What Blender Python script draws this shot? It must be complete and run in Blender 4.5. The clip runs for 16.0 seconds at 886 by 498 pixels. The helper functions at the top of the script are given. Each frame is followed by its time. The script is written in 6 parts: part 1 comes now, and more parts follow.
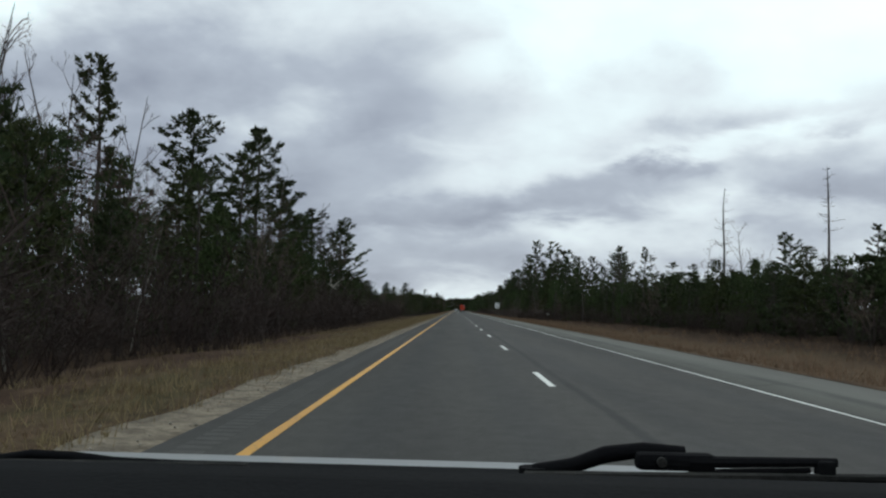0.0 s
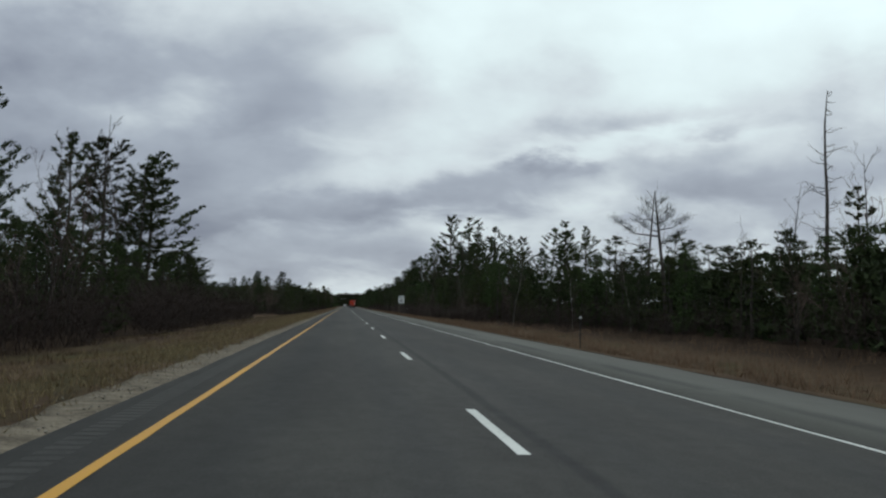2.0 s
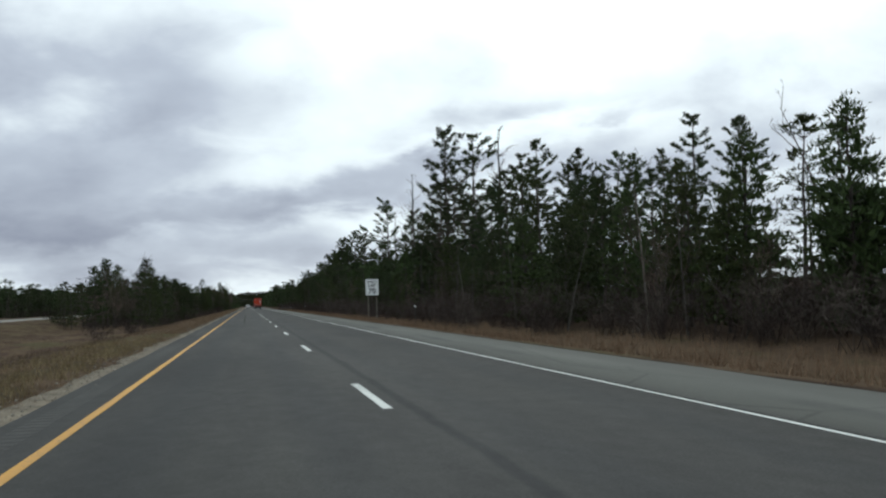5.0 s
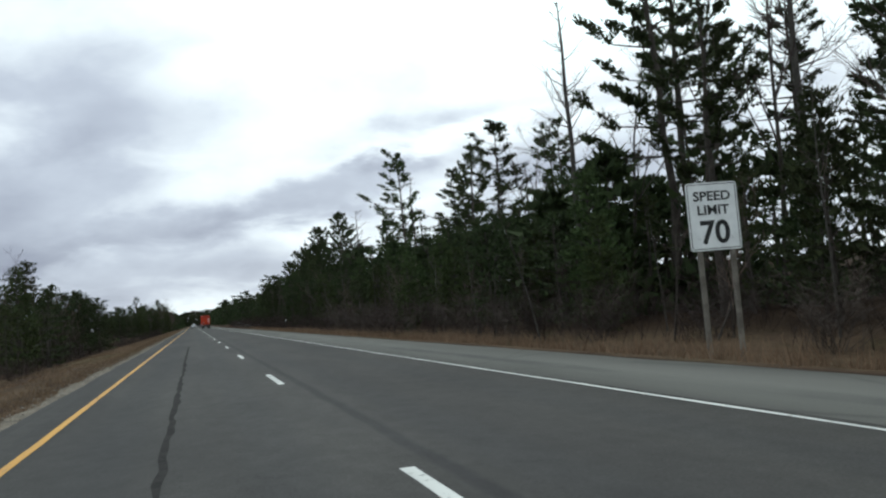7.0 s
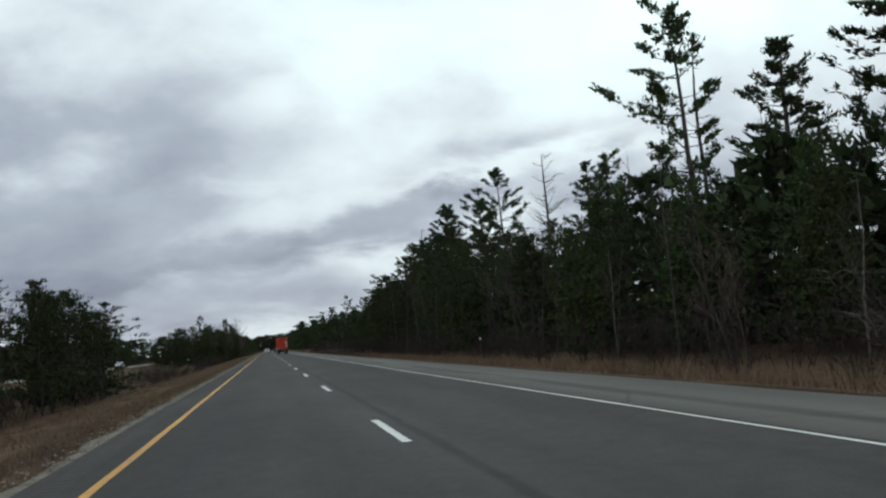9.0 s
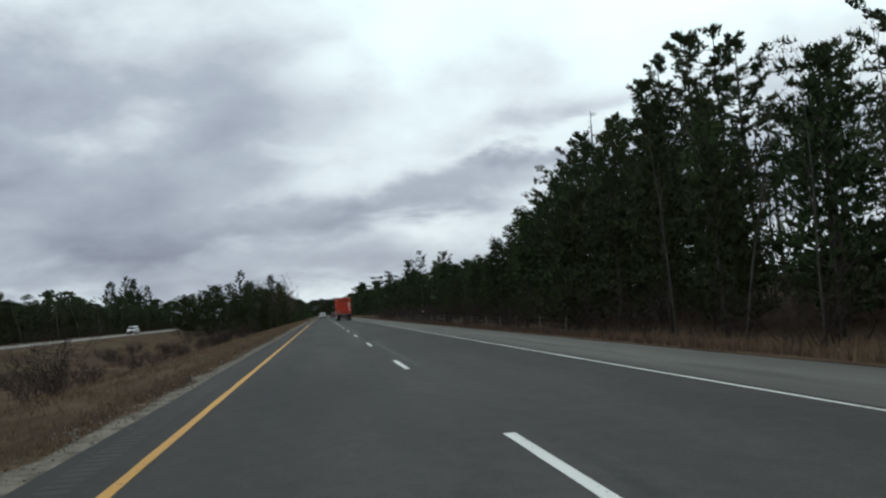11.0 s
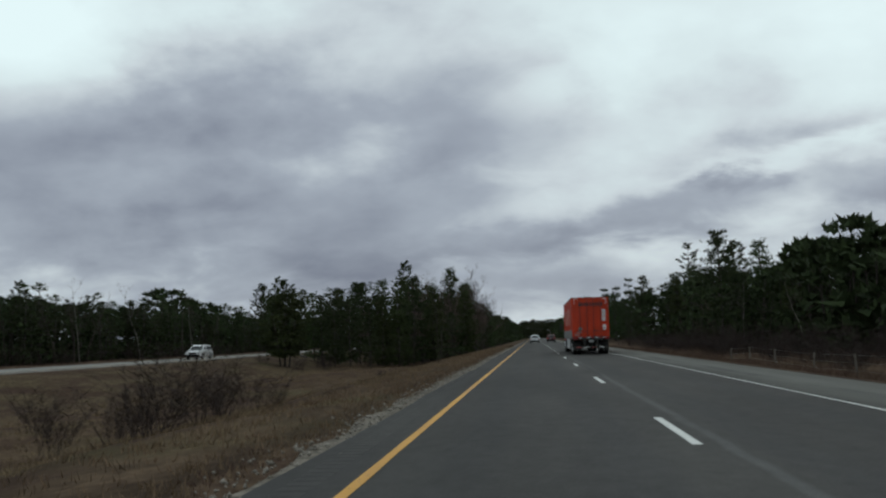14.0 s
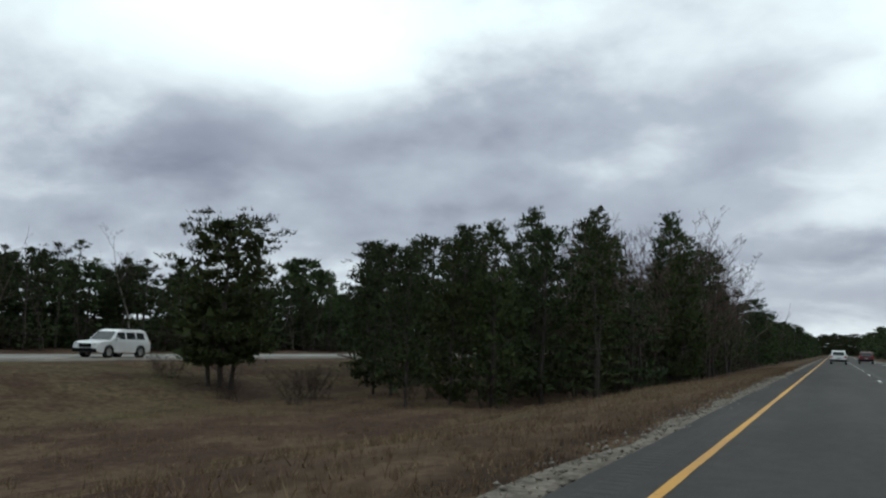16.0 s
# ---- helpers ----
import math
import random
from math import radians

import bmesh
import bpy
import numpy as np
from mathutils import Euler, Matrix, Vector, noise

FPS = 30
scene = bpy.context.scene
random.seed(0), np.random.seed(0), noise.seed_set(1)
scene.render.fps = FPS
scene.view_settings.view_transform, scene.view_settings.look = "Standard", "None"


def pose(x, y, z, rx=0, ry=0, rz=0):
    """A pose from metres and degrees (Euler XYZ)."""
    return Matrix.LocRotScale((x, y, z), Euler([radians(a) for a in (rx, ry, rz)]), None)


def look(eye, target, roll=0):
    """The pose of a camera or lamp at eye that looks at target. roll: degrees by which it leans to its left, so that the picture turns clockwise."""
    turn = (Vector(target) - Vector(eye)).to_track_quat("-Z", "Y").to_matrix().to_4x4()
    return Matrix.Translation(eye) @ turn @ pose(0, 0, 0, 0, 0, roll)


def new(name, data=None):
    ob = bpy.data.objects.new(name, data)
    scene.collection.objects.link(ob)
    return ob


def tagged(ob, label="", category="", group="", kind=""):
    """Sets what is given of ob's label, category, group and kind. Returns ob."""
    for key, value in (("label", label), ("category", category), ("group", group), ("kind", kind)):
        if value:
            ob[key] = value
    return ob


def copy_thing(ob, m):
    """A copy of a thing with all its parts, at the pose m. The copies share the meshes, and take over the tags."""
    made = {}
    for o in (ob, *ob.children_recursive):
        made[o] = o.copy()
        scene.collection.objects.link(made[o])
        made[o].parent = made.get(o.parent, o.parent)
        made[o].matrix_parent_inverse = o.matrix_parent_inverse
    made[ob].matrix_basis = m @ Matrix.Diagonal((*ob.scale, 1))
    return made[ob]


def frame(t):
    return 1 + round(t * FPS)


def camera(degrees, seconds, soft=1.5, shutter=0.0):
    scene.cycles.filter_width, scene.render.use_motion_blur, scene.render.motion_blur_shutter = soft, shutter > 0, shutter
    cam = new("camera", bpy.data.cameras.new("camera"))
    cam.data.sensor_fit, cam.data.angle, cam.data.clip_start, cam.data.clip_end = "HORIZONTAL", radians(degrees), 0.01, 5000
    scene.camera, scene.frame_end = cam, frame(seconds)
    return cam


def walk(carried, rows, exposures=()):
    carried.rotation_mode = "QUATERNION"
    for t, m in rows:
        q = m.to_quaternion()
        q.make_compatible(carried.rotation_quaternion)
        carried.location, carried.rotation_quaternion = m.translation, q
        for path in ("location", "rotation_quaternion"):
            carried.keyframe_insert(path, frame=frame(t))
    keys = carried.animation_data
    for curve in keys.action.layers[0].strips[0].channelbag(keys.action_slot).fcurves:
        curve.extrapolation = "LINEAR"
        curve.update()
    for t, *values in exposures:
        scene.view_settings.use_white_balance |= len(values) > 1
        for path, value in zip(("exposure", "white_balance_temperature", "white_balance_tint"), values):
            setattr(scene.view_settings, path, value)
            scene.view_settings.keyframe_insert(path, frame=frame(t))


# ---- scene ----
# the drive: seconds, x, y, yaw, pitch, roll; the eye rides 1.35 m over the road
EYE = 1.348
DRIVE = [
    (0.0, 0.045, -0.12, 0.78, 3.69, -1.39),
    (0.5, 0.085, 17.19, -0.82, 4.03, -1.11),
    (1.0, 0.129, 34.69, -3.23, 4.10, -1.05),
    (1.5, 0.118, 52.18, -5.26, 3.85, -1.27),
    (2.0, 0.121, 69.17, -6.00, 3.60, -1.49),
    (2.5, 0.162, 86.71, -7.45, 3.12, -0.37),
    (3.0, 0.163, 103.77, -9.36, 2.55, 0.27),
    (5.5, 0.107, 190.08, -11.82, 3.48, 1.52),
    (6.0, 0.140, 207.21, -10.36, 3.69, 1.99),
    (6.5, 0.139, 223.94, -11.72, 3.17, 2.39),
    (7.0, 0.186, 241.49, -15.00, 3.34, 4.97),
    (7.5, 0.192, 258.43, -18.25, 3.68, 5.69),
    (8.0, 0.175, 275.36, -16.60, 4.55, 5.50),
    (8.5, 0.195, 292.20, -13.20, 5.62, 5.77),
    (9.0, 0.114, 309.44, -10.69, 5.24, 4.93),
    (11.5, -0.016, 393.39, -5.70, 3.49, 4.03),
    (12.0, -0.028, 410.04, -2.98, 4.29, 4.03),
    (12.5, -0.076, 427.18, -0.71, 4.50, 2.97),
    (13.0, -0.119, 443.97, 0.98, 4.57, 2.60),
    (13.5, -0.104, 460.76, 3.37, 5.15, 2.11),
    (14.0, -0.111, 477.63, 5.49, 5.53, 1.52),
    (14.5, -0.130, 494.55, 9.17, 5.72, 0.56),
    (15.0, -0.238, 511.40, 14.05, 5.67, -0.38),
    (15.5, -0.319, 528.19, 18.84, 5.68, -1.40),
    (16.0, -0.329, 545.03, 22.62, 5.64, -1.81),
]
cam = camera(50.84, 16.0, soft=2.3)
walk(cam, [(t, pose(x, y, EYE, 90 + pitch, roll, yaw)) for t, x, y, yaw, pitch, roll in DRIVE],
     exposures=[(0.0, -0.2), (0.5, -0.38), (1.0, -0.44), (2.0, -0.42), (3.0, -0.22), (5.5, 0.04), (6.0, -0.04), (7.5, 0.24), (8.5, -0.1), (9.0, -0.22), (11.5, -0.2), (13.5, -0.54), (15.0, -0.54), (16.0, -0.14)])

# ---------------------------------------------------------------- sky and sun
world = bpy.data.worlds.new("overcast_sky")
scene.world = world
world.use_nodes = True
wt = world.node_tree
wt.nodes.clear()


class Nodes:
    """Short hand for building node trees."""

    def __init__(self, tree):
        self.tree = tree

    def add(self, kind, **values):
        n = self.tree.nodes.new(kind)
        if "operation" in values:
            n.operation = values["operation"]
        if "use_clamp" in values:
            n.use_clamp = values["use_clamp"]
        if "data_type" in values:
            n.data_type, n.blend_type = values["data_type"], values["blend_type"]
        if "interpolation_type" in values:
            n.interpolation_type = values["interpolation_type"]
        if "sky_type" in values:
            n.sky_type = values["sky_type"]
        if "feature" in values:
            n.feature = values["feature"]
        return n

    def link(self, a, b):
        self.tree.links.new(a, b)

    def put(self, sock, v):
        if isinstance(v, bpy.types.NodeSocket):
            self.tree.links.new(v, sock)
        else:
            sock.default_value = v

    def math(self, op, a, b=0.0, clamp=False):
        n = self.add("ShaderNodeMath", operation=op, use_clamp=clamp)
        self.put(n.inputs[0], a)
        self.put(n.inputs[1], b)
        return n.outputs[0]

    def mix(self, fac, a, b, mode="MIX"):
        n = self.add("ShaderNodeMix", data_type="RGBA", blend_type=mode)
        self.put(n.inputs[0], fac)
        self.put(n.inputs[6], a if isinstance(a, bpy.types.NodeSocket) else (*a, 1))
        self.put(n.inputs[7], b if isinstance(b, bpy.types.NodeSocket) else (*b, 1))
        return n.outputs[2]

    def noise(self, vec, scale, detail=4.0, rough=0.55, distort=0.0):
        n = self.add("ShaderNodeTexNoise")
        self.put(n.inputs["Vector"], vec)
        n.inputs["Scale"].default_value = scale
        n.inputs["Detail"].default_value = detail
        n.inputs["Roughness"].default_value = rough
        n.inputs["Distortion"].default_value = distort
        return n.outputs[0]

    def ramp(self, fac, stops):
        n = self.add("ShaderNodeValToRGB")
        self.put(n.inputs[0], fac)
        cr = n.color_ramp
        while len(cr.elements) < len(stops):
            cr.elements.new(0.5)
        for e, (p, c) in zip(cr.elements, stops):
            e.position = p
            e.color = (*c, 1) if len(c) == 3 else c
        return n.outputs[0]

    def step(self, v, lo, hi):
        n = self.add("ShaderNodeMapRange", interpolation_type="SMOOTHSTEP")
        self.put(n.inputs[0], v)
        n.inputs[1].default_value, n.inputs[2].default_value = lo, hi
        return n.outputs[0]

    def scaled(self, vec, s):
        n = self.add("ShaderNodeVectorMath", operation="MULTIPLY")
        self.put(n.inputs[0], vec)
        n.inputs[1].default_value = s
        return n.outputs[0]

    def split(self, vec):
        n = self.add("ShaderNodeSeparateXYZ")
        self.put(n.inputs[0], vec)
        return n.outputs


N = Nodes(wt)
way = N.add("ShaderNodeTexCoord").outputs["Generated"]
dx, dy, dz = N.split(way)
up = N.math("MAXIMUM", dz, 0.0)
deep = N.math("ADD", up, 0.34)
flat = N.add("ShaderNodeCombineXYZ")
N.put(flat.inputs[0], N.math("DIVIDE", dx, deep))
N.put(flat.inputs[1], N.math("DIVIDE", dy, deep))
flat.inputs[2].default_value = 3.7
plane = flat.outputs[0]
azim = N.math("ARCTAN2", dx, dy)          # to the right of the road, radians
elev = N.math("ARCSINE", up)
# soft swirl so that the cloud masses have ragged rims
warp = N.math("SUBTRACT", N.noise(plane, 2.3, 5.0, 0.5, 0.2), 0.5)
warp2 = N.math("SUBTRACT", N.noise(N.scaled(plane, (0.85, 1.0, 1.0)), 5.2, 7.0, 0.52, 0.3), 0.5)
puff = N.math("SUBTRACT", N.noise(N.scaled(way, (7.0, 7.0, 12.0)), 1.0, 6.0, 0.52, 0.1), 0.5)
# cloud masses of the overcast: azimuth, elevation, half widths, slant, depth (degrees; dark above zero)
MASSES = [
    (-13, 13.5, 8, 3.6, 0.10, 0.35),
    (-5, 11.0, 6, 2.0, 0.18, 0.34),
    (-24, 13.5, 8, 3.0, 0.05, 0.22),
    (-30, 5.5, 17, 2.4, 0.0, 0.36),
    (-38, 11.0, 9, 3.2, 0.0, 0.58),
    (-20, 8.5, 7, 1.1, 0.05, 0.30),
    (7, 6.9, 8, 1.3, 0.16, 0.55),
    (-7, 5.0, 9, 1.1, 0.13, 0.42),
    (-15, 6.6, 11, 2.2, 0.05, 0.40),
    (14, 9.0, 2.0, 0.7, 0.05, 0.45),
    (23, 7.5, 7, 1.0, 0.05, 0.30),
    (19, 11.5, 8, 1.0, 0.10, 0.22),
]
# bright gaps and thin veils
MASSES += [
    (3, 15.0, 5, 2.4, 0.30, -0.34),
    (13, 14.5, 9, 4.5, 0.10, -0.34),
    (-33, 18.5, 9, 3.6, -0.10, -0.80),
    (27, 17.0, 10, 6.0, 0.0, -0.42),
    (-22, 20.0, 6, 2.4, 0.0, -0.30),
    (4, 4.4, 7, 0.7, 0.18, -0.05),
    (-8, 2.4, 18, 1.8, 0.05, 0.30),
    (18, 10.2, 8, 0.5, 0.10, -0.25),
]
shade = N.math("MULTIPLY", warp, 0.80)
shade = N.math("ADD", shade, N.math("MULTIPLY", warp2, 0.42))
shade = N.math("ADD", shade, N.math("MULTIPLY", puff, 0.85))
for az0, el0, wa, we, slant, depth in MASSES:
    u = N.math("SUBTRACT", N.math("ADD", azim, N.math("MULTIPLY", puff, 0.30)), radians(az0))
    v = N.math("SUBTRACT", N.math("ADD", elev, N.math("MULTIPLY", warp2, 0.09)), radians(el0))
    v = N.math("SUBTRACT", v, N.math("MULTIPLY", u, slant))
    r = N.math("ADD", N.math("POWER", N.math("ABSOLUTE", N.math("DIVIDE", u, radians(wa))), 2.0),
               N.math("POWER", N.math("ABSOLUTE", N.math("DIVIDE", v, radians(we))), 2.0))
    bump = N.math("EXPONENT", N.math("MULTIPLY", r, -1.0))
    shade = N.math("ADD", shade, N.math("MULTIPLY", bump, depth * 0.75))
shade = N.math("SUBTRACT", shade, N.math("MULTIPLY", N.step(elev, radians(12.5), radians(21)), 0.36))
shade = N.math("DIVIDE", N.math("ADD", shade, 0.31 + 0.45), 1.45, clamp=True)
cloud = N.ramp(shade, [(0.0, (1.12, 1.34, 1.36)), (0.31, (0.96, 1.125, 1.155)), (0.46, (0.80, 0.90, 0.955)), (0.655, (0.49, 0.556, 0.645)), (0.85, (0.335, 0.380, 0.465)), (1.0, (0.25, 0.285, 0.37))])
sky = N.add("ShaderNodeTexSky", sky_type="NISHITA")
sky.sun_disc, sky.sun_elevation, sky.sun_rotation = False, radians(38), radians(25)
back_sky = N.add("ShaderNodeBackground")
N.put(back_sky.inputs[0], sky.outputs[0])
back_sky.inputs[1].default_value = 0.05
back_cloud = N.add("ShaderNodeBackground")
N.put(back_cloud.inputs[0], cloud)
back_cloud.inputs[1].default_value = 1.08
thin = N.add("ShaderNodeMixShader")
thin.inputs[0].default_value = 0.93
N.link(back_sky.outputs[0], thin.inputs[1])
N.link(back_cloud.outputs[0], thin.inputs[2])
N.link(thin.outputs[0], N.add("ShaderNodeOutputWorld").inputs[0])

sun = new("sun", bpy.data.lights.new("sun", "SUN"))
sun.data.energy, sun.data.angle, sun.data.color = 0.35, radians(25), (1.0, 0.96, 0.9)
sun.matrix_world = look((60, 130, 110), (0, 0, 0))


# ---------------------------------------------------------------- materials
def material(name, rough=0.8, metal=0.0, spec=0.3):
    m = bpy.data.materials.new(name)
    m.use_nodes = True
    n = Nodes(m.node_tree)
    b = m.node_tree.nodes["Principled BSDF"]
    b.inputs["Roughness"].default_value = rough
    b.inputs["Metallic"].default_value = metal
    b.inputs["Specular IOR Level"].default_value = spec
    return m, n, b


def bumped(n, b, height, strength=0.4, dist=0.02):
    k = n.add("ShaderNodeBump")
    k.inputs["Strength"].default_value, k.inputs["Distance"].default_value = strength, dist
    n.put(k.inputs["Height"], height)
    n.link(k.outputs[0], b.inputs["Normal"])


def place(n):
    return n.add("ShaderNodeTexCoord").outputs["Object"]


def world_place(n):
    return n.add("ShaderNodeNewGeometry").outputs["Position"]


def grained(name, a, c, scale=6.0, rough=0.8, metal=0.0, spec=0.3, bump=0.2, fine=60.0, vary=0.0):
    """A surface that drifts between two colours, with fine grain."""
    m, n, b = material(name, rough, metal, spec)
    p = place(n)
    big = n.noise(p, scale, 5.0, 0.6)
    col = n.mix(n.step(big, 0.35, 0.68), a, c)
    small = n.noise(p, fine, 3.0, 0.6)
    col = n.mix(0.35, col, n.ramp(small, [(0.3, (0.35, 0.35, 0.35)), (0.7, (0.75, 0.75, 0.75))]), "OVERLAY")
    if vary:
        rnd = n.add("ShaderNodeObjectInfo").outputs["Random"]
        hsv = n.add("ShaderNodeHueSaturation")
        n.put(hsv.inputs["Color"], col)
        n.put(hsv.inputs["Value"], n.math("ADD", n.math("MULTIPLY", rnd, vary), 1 - vary / 2))
        n.put(hsv.inputs["Hue"], n.math("ADD", n.math("MULTIPLY", rnd, vary * 0.06), 0.5 - vary * 0.03))
        col = hsv.outputs[0]
    n.put(b.inputs["Base Color"], col)
    n.put(b.inputs["Roughness"], n.math("ADD", n.math("MULTIPLY", big, 0.2), rough - 0.1))
    if bump:
        bumped(n, b, small, bump)
    return m


def leafy(name, a, c, vary=0.5):
    """Needles and leaves: dull, each spray and each tree a little different."""
    m, n, b = material(name, 0.8, 0.0, 0.08)
    isl = n.add("ShaderNodeNewGeometry").outputs["Random Per Island"]
    rnd = n.add("ShaderNodeObjectInfo").outputs["Random"]
    col = n.mix(isl, a, c)
    hsv = n.add("ShaderNodeHueSaturation")
    n.put(hsv.inputs["Color"], col)
    n.put(hsv.inputs["Value"], n.math("ADD", n.math("MULTIPLY", rnd, vary), 1 - vary / 2))
    n.put(hsv.inputs["Hue"], n.math("ADD", n.math("MULTIPLY", rnd, 0.05), 0.475))
    n.put(b.inputs["Base Color"], hsv.outputs[0])
    return m


# asphalt of the lanes: aggregate, wheel tracks, oil, sealed joint and cracks
ASPHALT, n, b = material("asphalt", 0.9, 0.0, 0.12)
p = world_place(n)
px, py, pz = n.split(p)
grit = n.noise(p, 34.0, 5.0, 0.75)
blot = n.noise(n.scaled(p, (0.5, 0.06, 1)), 1.0, 5.0, 0.6)
col = n.mix(n.step(blot, 0.3, 0.72), (0.0445, 0.0422, 0.0414), (0.0590, 0.0560, 0.0528))
wob = n.math("MULTIPLY", n.math("SUBTRACT", n.noise(n.scaled(p, (0.2, 0.12, 1)), 1.0, 4.0, 0.6), 0.5), 0.5)
xw = n.math("ADD", px, wob)
for c0 in (-0.85, 0.9, 2.8, 4.6):
    d = n.math("ABSOLUTE", n.math("SUBTRACT", xw, c0))
    col = n.mix(n.math("MULTIPLY", n.math("SUBTRACT", 1.0, n.step(d, 0.1, 0.55)), 0.35), col, (0.0398, 0.0398, 0.0413))
fine_wob = n.math("MULTIPLY", n.math("SUBTRACT", n.noise(n.scaled(p, (0.6, 0.5, 1)), 1.0, 4.0, 0.6), 0.5), 0.16)
d = n.math("ABSOLUTE", n.math("SUBTRACT", n.math("ADD", px, fine_wob), 2.16))
joint = n.math("SUBTRACT", 1.0, n.step(d, 0.03, 0.13))
col = n.mix(n.math("MULTIPLY", joint, 0.75), col, n.mix(n.math("MULTIPLY", n.step(py, 370.0, 420.0), n.step(n.noise(n.scaled(p, (1, 0.03, 1)), 1.0, 2.0), 0.40, 0.50)), (0.0290, 0.0285, 0.0300), (0.0819, 0.0819, 0.0803)))
crack = n.add("ShaderNodeTexVoronoi", feature="DISTANCE_TO_EDGE")
n.put(crack.inputs["Vector"], n.scaled(p, (0.16, 0.085, 1)))
crack.inputs["Scale"].default_value = 1.0
line = n.math("SUBTRACT", 1.0, n.step(n.math("ADD", crack.outputs[0], n.math("MULTIPLY", n.noise(p, 3.0, 3.0), 0.012)), 0.006, 0.014))
line = n.math("MULTIPLY", line, n.step(n.noise(n.scaled(p, (0.1, 0.05, 1)), 1.0, 2.0), 0.5, 0.56))
col = n.mix(n.math("MULTIPLY", line, 0.12), col, (0.0218, 0.0218, 0.0234))
across = n.math("ADD", py, n.math("MULTIPLY", n.noise(n.scaled(p, (0.5, 0.03, 1)), 1.0, 5.0, 0.65), 3.5))
tar = n.math("ABSOLUTE", n.math("SUBTRACT", n.math("FRACT", n.math("DIVIDE", across, 13.3)), 0.5))
tar = n.math("SUBTRACT", 1.0, n.step(tar, 0.0015, 0.0045))
tar = n.math("MULTIPLY", tar, n.step(n.noise(n.scaled(p, (0.25, 0.07, 1)), 1.0, 3.0), 0.44, 0.54))
col = n.mix(n.math("MULTIPLY", tar, 0.35), col, (0.024, 0.024, 0.025))
broad = n.noise(n.scaled(p, (0.45, 0.10, 1)), 1.0, 5.0, 0.7)
col = n.mix(0.5, col, n.ramp(broad, [(0.3, (0.36, 0.36, 0.36)), (0.7, (0.64, 0.64, 0.64))]), "OVERLAY")
mott = n.noise(n.scaled(p, (1.6, 0.9, 1)), 2.2, 6.0, 0.72)
col = n.mix(0.7, col, n.ramp(mott, [(0.3, (0.38, 0.38, 0.38)), (0.7, (0.63, 0.63, 0.63))]), "OVERLAY")
col = n.mix(0.8, col, n.ramp(grit, [(0.25, (0.24, 0.24, 0.24)), (0.75, (0.80, 0.80, 0.80))]), "OVERLAY")
n.put(b.inputs["Base Color"], col)
bumped(n, b, n.math("ADD", grit, n.math("MULTIPLY", line, -1.0)), 0.5, 0.008)

# the paved shoulder, older and paler
SHOULDER, n, b = material("pale_shoulder_asphalt", 0.92, 0.0, 0.12)
p = world_place(n)
px, py, pz = n.split(p)
grit = n.noise(p, 40.0, 4.0, 0.7)
blot = n.noise(n.scaled(p, (0.7, 0.05, 1)), 1.0, 5.0, 0.62)
col = n.mix(n.step(blot, 0.3, 0.7), (0.091, 0.0885, 0.082), (0.118, 0.114, 0.105))
d = n.math("ABSOLUTE", n.math("SUBTRACT", n.math("ADD", px, n.math("MULTIPLY", n.noise(n.scaled(p, (0.3, 0.06, 1)), 1.0, 4.0), 0.5)), 6.95))
col = n.mix(n.math("MULTIPLY", n.math("SUBTRACT", 1.0, n.step(d, 0.04, 0.32)), n.math("MULTIPLY", n.step(n.noise(n.scaled(p, (0.8, 0.12, 1)), 1.0, 4.0, 0.6), 0.38, 0.60), 0.75)), col, (0.0507, 0.0499, 0.0491))
crack = n.add("ShaderNodeTexVoronoi", feature="DISTANCE_TO_EDGE")
n.put(crack.inputs["Vector"], n.scaled(p, (0.22, 0.14, 1)))
crack.inputs["Scale"].default_value = 1.0
line = n.math("SUBTRACT", 1.0, n.step(n.math("ADD", crack.outputs[0], n.math("MULTIPLY", n.noise(p, 3.0, 3.0), 0.012)), 0.006, 0.016))
col = n.mix(n.math("MULTIPLY", line, 0.3), col, (0.0335, 0.0335, 0.0335))
col = n.mix(0.45, col, n.ramp(grit, [(0.25, (0.3, 0.3, 0.3)), (0.75, (0.74, 0.74, 0.74))]), "OVERLAY")
n.put(b.inputs["Base Color"], col)
bumped(n, b, grit, 0.5, 0.008)


def road_paint(name, a, c, gone):
    m, n, b = material(name, 0.6, 0.0, 0.3)
    p = world_place(n)
    worn = n.noise(p, 9.0, 6.0, 0.75)
    patch = n.noise(n.scaled(p, (1, 0.12, 1)), 1.4, 3.0)
    col = n.mix(n.step(patch, 0.3, 0.7), a, c)
    col = n.mix(n.step(n.math("ADD", worn, n.math("MULTIPLY", patch, 0.25)), 0.70, 0.78), col, gone)
    n.put(b.inputs["Base Color"], col)
    bumped(n, b, worn, 0.2, 0.004)
    return m


YELLOW = road_paint("worn_yellow_road_paint", (0.52, 0.255, 0.022), (0.42, 0.20, 0.026), (0.11, 0.09, 0.06))
WHITE_LINE = road_paint("worn_white_road_paint", (0.58, 0.58, 0.56), (0.44, 0.44, 0.425), (0.15, 0.15, 0.145))

